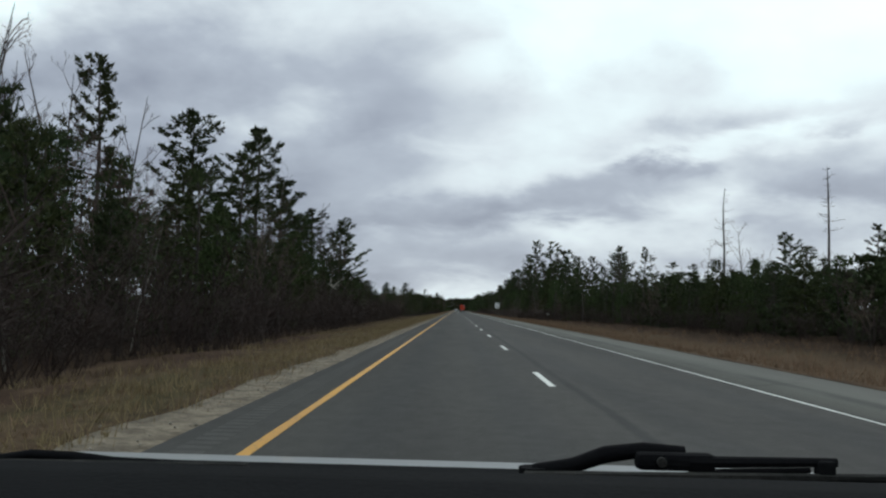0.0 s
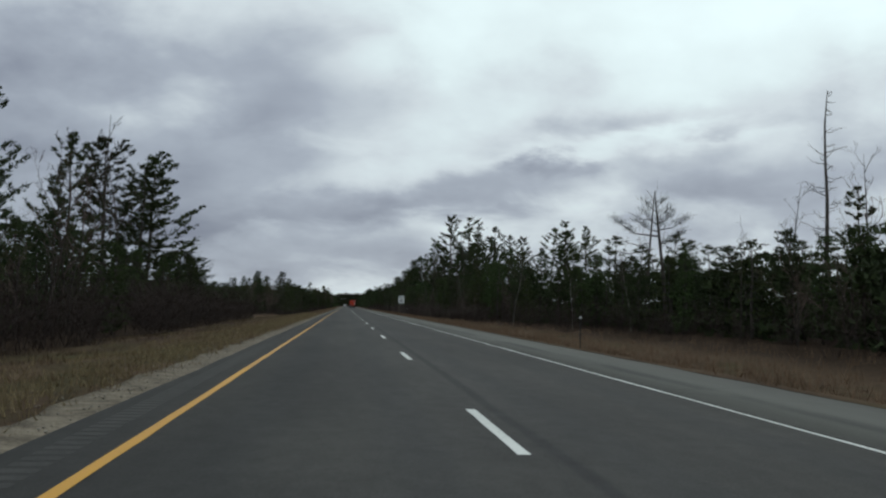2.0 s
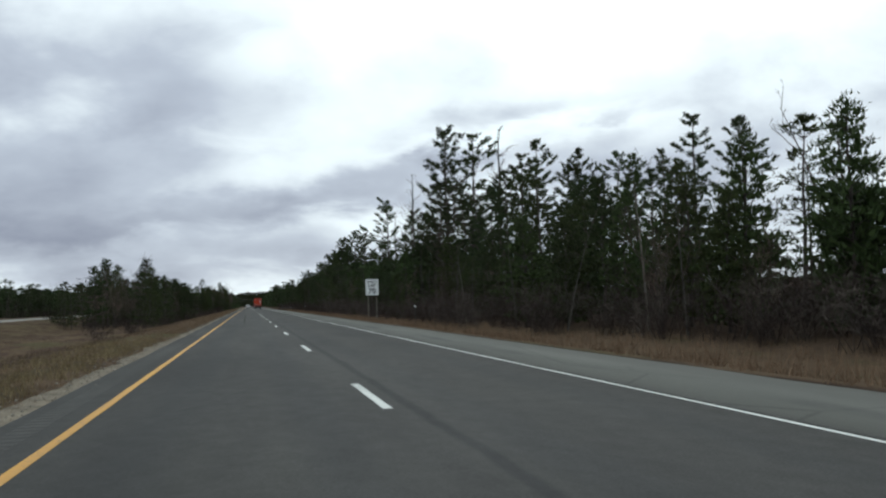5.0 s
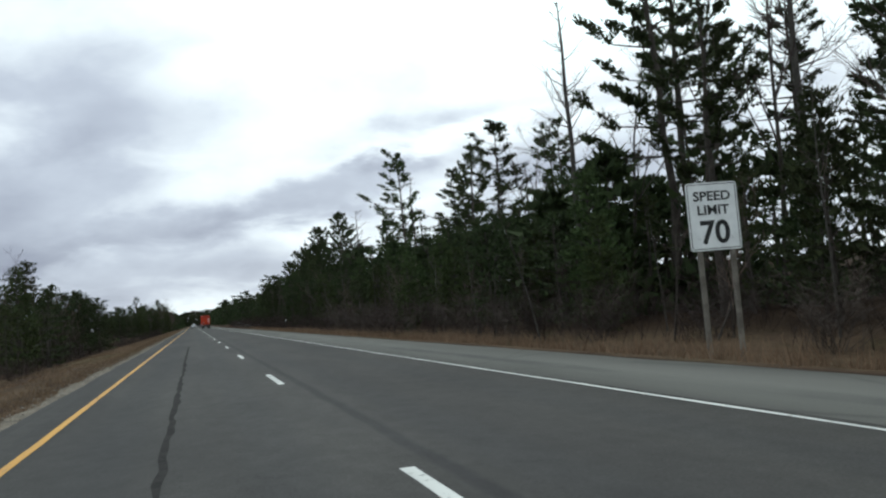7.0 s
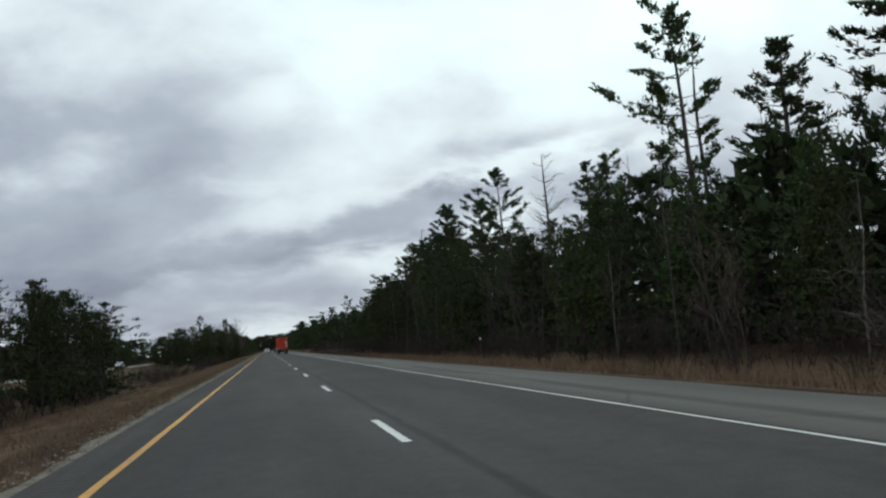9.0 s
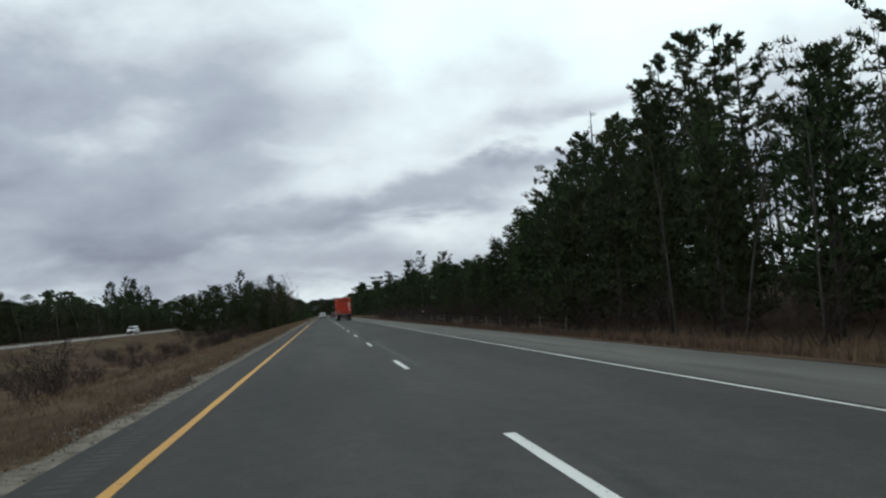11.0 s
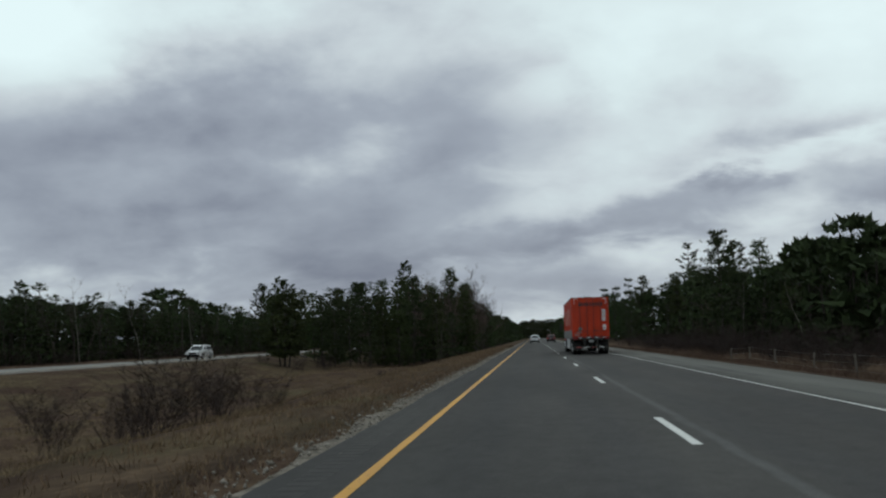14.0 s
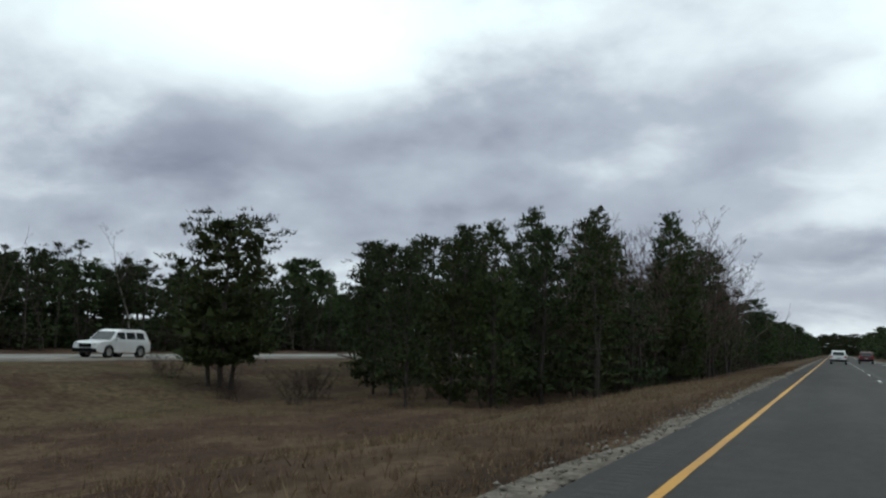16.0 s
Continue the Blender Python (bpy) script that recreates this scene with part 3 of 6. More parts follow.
def plume_geo(seed, high, base, spread, count, side=0.0, tufts=2.5, lean=0.012, tiers=0, dead=5, upturn=0.30):
    """An old white pine: limbs of uneven length in loose whorls, upturned at the tips; side shoots with upright tufts of needles."""
    rng = np.random.default_rng(seed)
    wood, leaf = Geo(), Geo()
    k = 8
    tz = np.linspace(0, 1, k)
    off = rng.normal(size=2) * lean * high
    trunk = np.stack([off[0] * tz ** 2 + rng.normal(size=k) * 0.07 * (tz > 0), off[1] * tz ** 2 + rng.normal(size=k) * 0.07 * (tz > 0), tz * high * 0.97], 1)
    wood.tube(trunk - (0, 0, 0.3), high * 0.0112 * (1 - tz) ** 0.8 + 0.03, 6)
    stem = lambda z: np.array([np.interp(z / (high * 0.97), tz, trunk[:, q]) for q in range(3)])
    for _ in range(dead):
        o = stem(high * rng.uniform(base * 0.45, base * 1.05))
        az = rng.random() * 6.283
        e = o + np.array([math.cos(az), math.sin(az), rng.uniform(-0.25, 0.2)]) * spread * rng.uniform(0.2, 0.6)
        wood.tube([o, (o + e) / 2 + (0, 0, 0.08), e], [0.035, 0.024, 0.008], 3)
    ph = rng.uniform(0, 6.28, 4)
    level = rng.uniform(-0.35, 0.35, 60)
    C, D, L, W = [], [], [], []

    def tuft(c, d, many, size):
        """Upright needle clusters along the last part of a shoot, over a dark core."""
        u = rng.random(many)
        C.append(c + d * u[:, None] * size + rng.normal(size=(many, 3)) * (0.085, 0.085, 0.045))
        D.append(d * 0.55 + rng.normal(size=(many, 3)) * (0.42, 0.42, 0.22) + (0, 0, 0.62))
        L.append(rng.uniform(0.17, 0.34, many))
        W.append(rng.uniform(0.045, 0.095, many))
        C.append(c + d * rng.random((4, 1)) * size - d * 0.12 + rng.normal(size=(4, 3)) * (0.15, 0.15, 0.07))
        D.append(d + rng.normal(size=(4, 3)) * (0.6, 0.6, 0.28) + (0, 0, 0.15))
        L.append(rng.uniform(0.24, 0.42, 4))
        W.append(rng.uniform(0.18, 0.32, 4))
    for i in range(count):
        s = (i + rng.random()) / count
        if tiers:
            s = min(max((int(s * tiers) + 0.5 + level[int(s * tiers)]) / tiers + rng.normal() * 0.012, 0.0), 0.99)
        z = high * (base + (1 - base) * s * 0.97)
        az = i * 2.4 + rng.normal() * 0.5
        prof = min(1.0, 0.62 + 1.3 * s) * (1 - s) ** 0.62 + 0.10 * (1 - s) + 0.05
        lobe = 1 + 0.30 * math.cos(2 * az + 7 * s + ph[0]) + 0.26 * math.cos(az - 11 * s + ph[1]) + side * math.cos(az)
        length = max(spread * prof * max(lobe, 0.35) * rng.uniform(0.55, 1.12) * (1.18 if rng.random() < 0.10 else 1.0), 0.3)
        length = min(length, 1.2 * spread)
        out = np.array([math.cos(az), math.sin(az), 0])
        across = np.array([-out[1], out[0], 0])
        rise = 0.02 + (0.40 if tiers else 0.72) * s ** 1.6 + rng.normal() * 0.08
        o = stem(z)
        mid = o + out * length * 0.55 + np.array([0, 0, rise * length * 0.5])
        end = o + out * length + np.array([0, 0, (rise + upturn * rng.uniform(0.5, 1.2)) * length]) + across * rng.normal() * 0.12 * length
        wood.tube([o, mid, end], [0.014 + 0.012 * length, 0.010 + 0.007 * length, 0.010], 3)
        m = int(3 + length * tufts)
        for j in range(m):
            f = rng.uniform(0.30, 1.0) ** 0.8
            root = o + (mid - o) * f / 0.55 if f < 0.55 else mid + (end - mid) * (f - 0.55) / 0.45
            way_ = (end - mid) if f > 0.55 else (mid - o)
            way_ = way_ / (np.linalg.norm(way_) + 1e-6)
            d = way_ + across * rng.choice([-1, 1]) * rng.uniform(0.25, 0.95) + np.array([0, 0, rng.uniform(0.0, 0.25)])
            d /= np.linalg.norm(d)
            reach = min(0.30 * length * (1.25 - 0.7 * f) + 0.16, 1.1) * rng.uniform(0.6, 1.1)
            tip = root + d * reach
            wood.sprays([root], [tip - root], [reach], [0.03], rng)
            tuft(root + d * reach * 0.25, d, 10, reach * 0.8)
        tuft(end - (end - mid) * 0.25, (end - mid) / (np.linalg.norm(end - mid) + 1e-6), 12, 0.45)
    top = trunk[-1]
    for _ in range(4):
        d = np.array([*(rng.normal(size=2) * 0.45), 1.0])
        tuft(top - (0, 0, 0.5), d / np.linalg.norm(d), 12, 0.7)
    leaf.sprays(np.concatenate(C), np.concatenate(D), np.concatenate(L), np.concatenate(W), rng)
    return wood.arrays(), leaf.arrays()


def bare_geo(seed, high, spread=0.32, fork=0.3, dense=1.0, stems=1, thick=0.009, up=0.6, depth=4, sliver=0.020):
    """A leafless tree or brush: trunk, limbs, ever finer twigs."""
    rng = np.random.default_rng(seed)
    trunk, twigs = Geo(), Geo()
    fine = []

    def grow(o, d, length, r, level):
        k = 4 if level < 2 else 3
        pts = [o]
        for i in range(1, k):
            d = d + rng.normal(size=3) * 0.09 + (0, 0, 0.05)
            d = d / np.linalg.norm(d)
            pts.append(pts[-1] + d * length / (k - 1))
        pts = np.array(pts)
        (trunk if level == 0 else twigs).tube(pts, np.linspace(r, r * (0.4 if level else 0.12), k), 6 if level == 0 else 3)
        if level >= depth - 1:
            for f in rng.uniform(0.2, 1.0, max(2, int(8 * dense))):
                fine.append((pts[0] + (pts[-1] - pts[0]) * f, d + rng.normal(size=3) * 0.55, length * rng.uniform(0.35, 0.8)))
            return
        kids = int((11 if level == 0 else 3.6) * dense * rng.uniform(0.8, 1.25))
        for f in rng.uniform(fork if level == 0 else 0.25, 1.0, kids):
            j = f * (k - 1)
            i = min(int(j), k - 2)
            c = pts[i] + (pts[i + 1] - pts[i]) * (j - i)
            az = rng.random() * 6.283
            side = np.array([math.cos(az), math.sin(az), 0])
            nd = d * up + side * rng.uniform(0.45, 0.95) + np.array([0, 0, 0.25])
            nd /= np.linalg.norm(nd)
            ll = (high * spread * (1.15 - f * 0.75) if level == 0 else length * 0.58) * rng.uniform(0.6, 1.15)
            grow(c, nd, ll, max(r * (0.42 if level == 0 else 0.5) * (1.25 - 0.75 * f if level == 0 else 1.0), 0.008), level + 1)
    for s in range(stems):
        o = np.array([0, 0, -0.2]) if stems == 1 else np.array([*(rng.normal(size=2) * 0.55), -0.2])
        tilt = rng.normal(size=3) * (0.05 if stems == 1 else 0.2)
        grow(o, np.array([tilt[0], tilt[1], 1.0]), high * (1 if stems == 1 else rng.uniform(0.55, 1.0)), high * thick * (1 if stems == 1 else 0.6) + 0.008, 0)
    C, D, L = zip(*fine)
    k = len(C)
    twigs.sprays(np.array(C), np.array(D), np.array(L), np.full(k, sliver + 0.0006 * high), rng)
    return trunk.arrays(), twigs.arrays()


def brush_geo(seed, high, stems, twigs, wide=0.9, thin=0.030):
    """A leafless bush: crowded stems with twigs, one tangled crown."""
    rng = np.random.default_rng(seed)
    g, fine = Geo(), Geo()
    C, D, L = [], [], []
    for _ in range(stems):
        o = np.array([*(rng.normal(size=2) * wide * 0.45), -0.1])
        d = np.array([*(rng.normal(size=2) * 0.28 + o[:2] * 0.25), 1.0])
        h = high * rng.uniform(0.5, 1.0)
        mid = o + d * h * 0.5
        tip = o + (d + np.array([*(rng.normal(size=2) * 0.12), 0.0])) * h
        g.tube([o, tip] if twigs < 20 else [o, mid, tip], [0.009 + 0.002 * high, 0.008, 0.004], 3)
        for f in rng.uniform(0.25, 1.0, twigs):
            C.append(o + (tip - o) * f)
            D.append(d * 0.7 + rng.normal(size=3) * (0.75, 0.75, 0.3))
            L.append(h * rng.uniform(0.15, 0.38))
    fine.sprays(np.array(C), np.array(D), np.array(L), np.full(len(C), thin), rng)
    return g.arrays(), fine.arrays()


def snag_geo(seed, high, limbs=26, reach=1.8, hook=0.0):
    """A dead pine: a tapering pole with broken, drooping limbs."""
    rng = np.random.default_rng(seed)
    g = Geo()
    k = 8
    tz = np.linspace(0, 1, k)
    bend = np.stack([np.cumsum(rng.normal(size=k)) * 0.10 * tz, np.cumsum(rng.normal(size=k)) * 0.10 * tz, tz * high - 0.3], 1)
    g.tube(bend, high * 0.010 * (1 - tz) ** 0.7 + 0.03, 6)
    t = Geo()
    for f in np.sort(rng.uniform(0.38, 0.99, limbs)):
        o = np.array([np.interp(f, tz, bend[:, i]) for i in range(3)])
        az = rng.random() * 6.283
        ll = reach * (1.15 - f) * rng.uniform(0.5, 1.7) + 0.25
        d = np.array([math.cos(az), math.sin(az), rng.normal() * 0.22 + 0.05 + hook * f])
        mid = o + d * ll * 0.5 + (0, 0, -0.06 * ll)
        tip = o + d * ll + np.array([0, 0, 0.10 * ll])
        t.tube([o, mid, tip], [0.035 + 0.01 * ll, 0.025, 0.012], 3)
        for q in range(int(2 + ll * 1.5)):
            u = rng.uniform(0.3, 1.0)
            c = o + (tip - o) * u
            e = c + (d + rng.normal(size=3) * 0.6) * ll * 0.28
            t.tube([c, e], [0.016, 0.008], 3)
    return g.arrays(), t.arrays()


TREES = {}


def tree_model(key, name, label, category, parts, group):
    """parts: (name, (V, F), material). Kept as arrays until its first planting."""
    TREES[key] = dict(name=name, label=label, category=category, parts=parts, group=group, first=None)


def plant(key, x, y, scale=1.0, turn=0.0, wide=None, z=None, label=""):
    t = TREES[key]
    if z is None:
        z = float(ground_height(x, y))
    wide = wide or scale
    m = Matrix.Translation((x, y, z)) @ Matrix.Rotation(turn, 4, "Z") @ Matrix.Diagonal((wide, wide, scale, 1))
    if t["first"] is None:
        ob = thing(t["name"], t["label"], t["category"], t["group"])
        for nm, (V, F), mat in t["parts"]:
            part(nm, mesh_from(nm, V, F, mat), mat, ob)
        t["first"] = ob
        ob.matrix_basis = m
    else:
        # copies start from an unscaled copy of the model
        src = t["first"]
        ob = copy_thing(src, Matrix.Identity(4))
        ob.matrix_basis = m
    if label:
        ob["label"] = label
    return ob


PINE_LABEL = "dark green white pine with ragged plumes of needles"
for i, (base, spread, count, seed, side, tiers) in enumerate([(0.40, 3.4, 46, 11, 0.30, 13), (0.34, 3.9, 54, 12, 0.1, 14), (0.46, 3.8, 38, 13, 0.45, 10), (0.30, 3.1, 48, 14, 0.2, 15)]):
    w, l = plume_geo(seed, 20, base, spread, count, side, tiers=tiers)
    tree_model("pine%d" % i, "pine_tree", PINE_LABEL, "tree", [("trunk", w, BARK), ("crown", l, (PINE_A, PINE_B, PINE_A, PINE_B)[i])], "roadside pines")
for i, (base, spread, count, seed, side) in enumerate([(0.14, 4.2, 80, 16, 0.1), (0.22, 3.8, 66, 17, 0.3)]):
    w, l = plume_geo(seed, 20, base, spread, count, side)
    tree_model("broad%d" % i, "pine_tree", "full-crowned dark pine with ascending plumes of needles", "tree", [("trunk", w, BARK), ("crown", l, (PINE_B, PINE_A)[i])], "roadside pines")
for i, (base, spread, seed) in enumerate([(0.04, 2.75, 21), (0.08, 3.1, 22), (0.02, 2.45, 23)]):
    w, l = pine_geo(seed, 9, base, spread, gap=0.44, per=4.9, shape="cone", droop=-0.3, fill=0.82, big=1.5)
    tree_model("young%d" % i, "young_pine", "bushy young pine with green needles down to the ground", "tree", [("trunk", w, BARK), ("crown", l, (PINE_A, PINE_B, PINE_A)[i])], "roadside pines")
w, l = pine_geo(24, 9, 0.11, 3.1, gap=0.42, per=5.4, shape="round", droop=-0.35, fill=1.2, stems=3, big=1.3)
tree_model("jack0", "jack_pine", "broad round-crowned pine with several trunks", "tree", [("trunk", w, BARK), ("crown", l, PINE_A)], "roadside pines")
w, l = pine_geo(25, 9, 0.06, 3.0, gap=0.44, per=4.8, shape="round", droop=-0.35, fill=0.78, big=1.5)
tree_model("jack1", "jack_pine", "broad bushy pine with needles near the ground", "tree", [("trunk", w, BARK), ("crown", l, PINE_B)], "roadside pines")
for i, (spread, seed, dense) in enumerate([(0.30, 31, 0.95), (0.36, 32, 1.0), (0.24, 33, 0.9)]):
    w, l = bare_geo(seed, 13, spread, 0.35, dense * 0.84, up=0.85, sliver=0.012, thick=0.0078)
    tree_model("bare%d" % i, "bare_tree", "leafless grey-brown broadleaf tree at the forest edge", "tree", [("trunk", w, (BARK, PALE_BARK, BARK)[i]), ("crown", l, TWIG)], "leafless trees")
for i, (seed, stems) in enumerate([(36, 3), (37, 2)]):
    w, l = bare_geo(seed, 10, 0.30, 0.12, 0.86, stems=stems, up=0.8, sliver=0.012)
    tree_model("dense%d" % i, "bare_tree", "leafless reddish-brown tree with a dense crown of twigs", "tree", [("trunk", w, BARK), ("crown", l, TWIG_BROWN)], "leafless trees")
for i, (seed, dense) in enumerate([(46, 0.55), (47, 0.7)]):
    w, l = bare_geo(seed, 11, 0.17, 0.45, dense, up=1.1, sliver=0.010, thick=0.0062)
    tree_model("pole%d" % i, "sapling", "slender leafless grey sapling at the forest edge", "tree", [("trunk", w, DEAD_WOOD), ("crown", l, TWIG)], "leafless trees")
for i, (high, seed, stems) in enumerate([(3.2, 41, 17), (2.6, 42, 20), (4.2, 43, 14)]):
    w, l = brush_geo(seed, high, stems + 4, 36, thin=0.015)
    if i < 2:
        tree_model("haze%d" % i, "bare_bush", "broad leafless grey-brown bush at the forest edge", "bush", [("base", w, TWIG), ("crown", l, TWIG)], "bare bushes")
    tree_model("brush%d" % i, "bare_bush", "leafless reddish-brown bush in dry grass", "bush", [("base", w, TWIG_RED), ("crown", l, TWIG_RED)], "bare bushes")
for i, (seed, limbs, reach, hook) in enumerate([(51, 34, 1.9, 0.0), (52, 46, 3.0, 0.7), (53, 40, 1.6, 0.1)]):
    w, l = snag_geo(seed, 20, limbs, reach, hook)
    tree_model("snag%d" % i, "dead_pine", "dead standing pine with broken bare limbs", "tree", [("trunk", w, DEAD_WOOD), ("crown", l, DEAD_WOOD)], "dead pines")

# trees that stand out: kind, x, y, height, turn
HEROES = []
# wooded median at the start
HEROES += [
    ("bare0", -28.0, 66.0, 19.5, 1.0), ("pine1", -25.0, 64.0, 18.6, 3.0), ("pine0", -23.0, 80.0, 18.2, 2.0), ("pine1", -20.5, 87.0, 16.0, 0.0), ("pine2", -23.3, 106.9, 21.9, 2.9), ("pine1", -21.5, 112.0, 16.5, 5.0),
    ("pine3", -21.0, 124.0, 13.5, 1.5), ("young1", -22.0, 44.0, 11.5, 0.3), ("bare2", -27.0, 50.0, 17.2, 1.3), ("bare2", -18.0, 38.0, 9.5, 2.3), ("young0", -16.0, 34.0, 8.0, 3.3), ("bare0", -23.0, 40.0, 11.0, 4.3),
    ("jack1", -19.0, 42.0, 9.0, 5.3), ("bare0", -17.5, 54.0, 11.0, 0.3), ("bare2", -20.5, 50.0, 12.0, 1.3), ("bare1", -15.0, 66.0, 10.5, 2.3), ("bare0", -24.0, 55.0, 15.0, 3.3), ("bare1", -16.5, 128.0, 13.0, 0.9),
    ("bare1", -18.5, 98.0, 11.0, 2.6), ("bare0", -21.5, 46.0, 14.5, 0.8), ("bare2", -24.5, 44.5, 16.5, 1.7), ("bare0", -26.0, 49.0, 17.5, 2.9),
]
# wooded median at the start
HEROES += [
    ("bare2", -19.0, 47.0, 13.0, 4.9), ("bare0", -20.0, 60.0, 13.0, 5.5), ("bare1", -20.2, 97.0, 15.0, 1.2), ("bare2", -19.5, 93.0, 14.0, 3.2), ("bare2", -29.0, 58.0, 16.5, 0.6), ("bare2", -21.0, 72.0, 12.5, 5.0),
]
HEROES += [("dense0", -24.0, 70.0, 14.0, 0.4), ("dense1", -22.0, 76.0, 13.0, 1.4), ("bare2", -26.0, 70.0, 18.0, 2.4), ("dense0", -26.5, 60.0, 15.0, 3.4)]
# end of the wooded median
HEROES += [
    ("pine0", -28.2, 181.7, 20.5, 1.5), ("pine2", -22.6, 179.8, 18.4, 0.2), ("pine1", -22.0, 172.0, 16.0, 4.2), ("pine3", -26.0, 160.0, 17.0, 2.1), ("bare2", -25.0, 168.0, 20.5, 0.2), ("bare0", -19.0, 152.0, 14.5, 1.8),
    ("young1", -20.0, 192.0, 7.6, 0.4), ("jack1", -23.0, 203.0, 8.2, 1.4), ("young0", -17.0, 176.0, 6.2, 2.4), ("jack1", -26.0, 212.0, 8.4, 3.4), ("bare0", -21.0, 198.0, 8.0, 4.4), ("jack1", -18.0, 186.0, 6.6, 5.4),
]
# bare and green clump in the median
HEROES += [
    ("bare0", -22.0, 330.0, 8.0, 0.4), ("bare2", -24.0, 338.0, 9.5, 1.4), ("bare0", -26.0, 345.0, 10.0, 2.4), ("bare2", -28.0, 355.0, 10.5, 3.4), ("bare0", -19.0, 345.0, 8.6, 4.4), ("dense0", -21.0, 352.0, 9.0, 5.4),
    ("bare2", -25.0, 364.0, 10.6, 0.0), ("dense0", -27.0, 349.0, 9.4, 1.0), ("dense1", -24.0, 333.0, 7.6, 1.6), ("young0", -15.9, 338.8, 8.4, 0.7), ("bare0", -18.5, 352.0, 11.0, 3.0), ("bare2", -22.0, 346.0, 10.5, 0.9),
    ("bare0", -15.8, 362.0, 9.0, 4.7), ("young2", -24.0, 358.0, 9.5, 0.0),
]
# low pines in the open median
HEROES += [
    ("jack1", -14.5, 378.0, 6.2, 0.1), ("jack1", -17.0, 384.0, 7.0, 1.1), ("jack1", -13.5, 391.0, 5.4, 2.1), ("young1", -19.0, 380.0, 8.0, 3.1), ("jack1", -15.0, 399.0, 6.0, 4.1), ("young1", -27.4, 367.8, 11.1, 1.6),
    ("young1", -20.5, 373.0, 11.3, 2.5), ("jack1", -16.1, 391.3, 7.5, 4.0), ("jack1", -14.2, 384.0, 6.4, 1.1), ("bare1", -24.5, 377.0, 12.5, 2.0), ("young1", -19.0, 398.0, 8.0, 0.3), ("young0", -29.0, 380.0, 10.5, 2.7),
]
# front of the last median clump
HEROES += [
    ("jack0", -28.9, 584.5, 7.2, 0.0), ("young1", -19.0, 585.5, 5.6, 1.0), ("young2", -16.3, 590.0, 7.4, 2.0), ("young2", -17.0, 599.0, 9.4, 3.0), ("young0", -12.8, 597.5, 8.2, 4.0), ("dense1", -14.2, 603.0, 9.4, 5.0),
    ("young1", -19.5, 594.0, 7.4, 1.4), ("bare1", -20.0, 604.0, 9.8, 0.4), ("dense0", -21.0, 600.0, 8.6, 0.7), ("dense0", -16.5, 604.0, 9.6, 5.7), ("jack1", -15.0, 594.5, 7.6, 0.3), ("young2", -18.0, 588.5, 6.4, 4.1),
    ("dense0", -11.5, 605.5, 8.8, 2.5),
]
HEROES += [("young1", -27.5, 598.0, 7.4, 0.2), ("jack1", -25.0, 594.0, 6.6, 1.2), ("young0", -30.0, 604.0, 8.2, 2.2), ("jack1", -22.5, 591.0, 6.4, 3.2), ("young2", -26.5, 603.5, 8.4, 4.2), ("jack1", -28.0, 609.0, 8.8, 5.2)]
HEROES += [("dense0", -14.0, 600.0, 9.6, 0.2), ("dense1", -17.0, 606.0, 11.0, 1.2), ("dense0", -12.0, 603.0, 10.6, 2.2), ("dense1", -10.0, 608.0, 11.0, 3.2), ("dense0", -9.0, 616.0, 11.8, 4.2), ("dense1", -13.0, 611.0, 13.0, 5.2), ("dense0", -10.5, 622.0, 13.6, 0.9), ("dense1", -8.7, 627.0, 11.0, 1.9)]
# heart of the last median clump
HEROES += [
    ("young0", -9.3, 606.6, 7.6, 1.0), ("young0", -10.0, 613.0, 9.3, 3.6), ("young1", -17.0, 612.0, 10.4, 5.0), ("bare0", -15.0, 607.0, 12.3, 1.0), ("bare2", -11.8, 610.0, 12.0, 2.0), ("young0", -18.5, 618.0, 10.4, 3.2),
    ("bare2", -13.0, 616.0, 13.2, 0.2), ("young1", -24.0, 606.0, 9.4, 0.6), ("young1", -26.0, 614.0, 9.8, 1.6), ("dense1", -12.0, 613.0, 10.0, 2.7), ("dense0", -8.9, 612.0, 7.6, 3.7), ("dense1", -8.6, 619.0, 8.2, 4.7),
    ("young1", -12.2, 616.5, 9.4, 0.9), ("young0", -14.6, 611.0, 9.2, 1.9),
]
# back of the last median clump
HEROES += [
    ("young1", -21.3, 631.8, 14.5, 1.0), ("young2", -12.6, 622.6, 12.2, 2.0), ("dense0", -9.5, 630.0, 10.4, 0.2), ("young2", -11.5, 643.0, 11.0, 2.2), ("bare0", -13.8, 629.0, 14.8, 2.2), ("bare2", -18.0, 622.0, 14.6, 4.2),
    ("bare0", -10.0, 620.0, 12.4, 5.2), ("bare2", -15.5, 634.0, 15.0, 1.2), ("young0", -23.0, 621.0, 10.8, 2.6), ("jack1", -27.5, 628.0, 10.6, 3.6), ("bare0", -12.0, 636.0, 14.4, 2.9), ("bare2", -9.6, 627.0, 12.6, 1.9),
    ("dense1", -10.6, 634.0, 10.4, 0.1), ("young0", -10.2, 624.0, 9.6, 2.9),
]
# across the other carriageway
HEROES += [
    ("broad0", -66.0, 722.0, 18.5, 0.3), ("broad1", -71.0, 733.0, 20.0, 1.3), ("broad0", -78.0, 742.0, 19.0, 2.3), ("broad1", -62.5, 731.0, 16.0, 3.3),
    ("pine1", -74.0, 606.0, 11.5, 0.5), ("pine2", -73.5, 755.1, 19.0, 1.0), ("pine1", -82.5, 760.3, 19.3, 2.0),
]
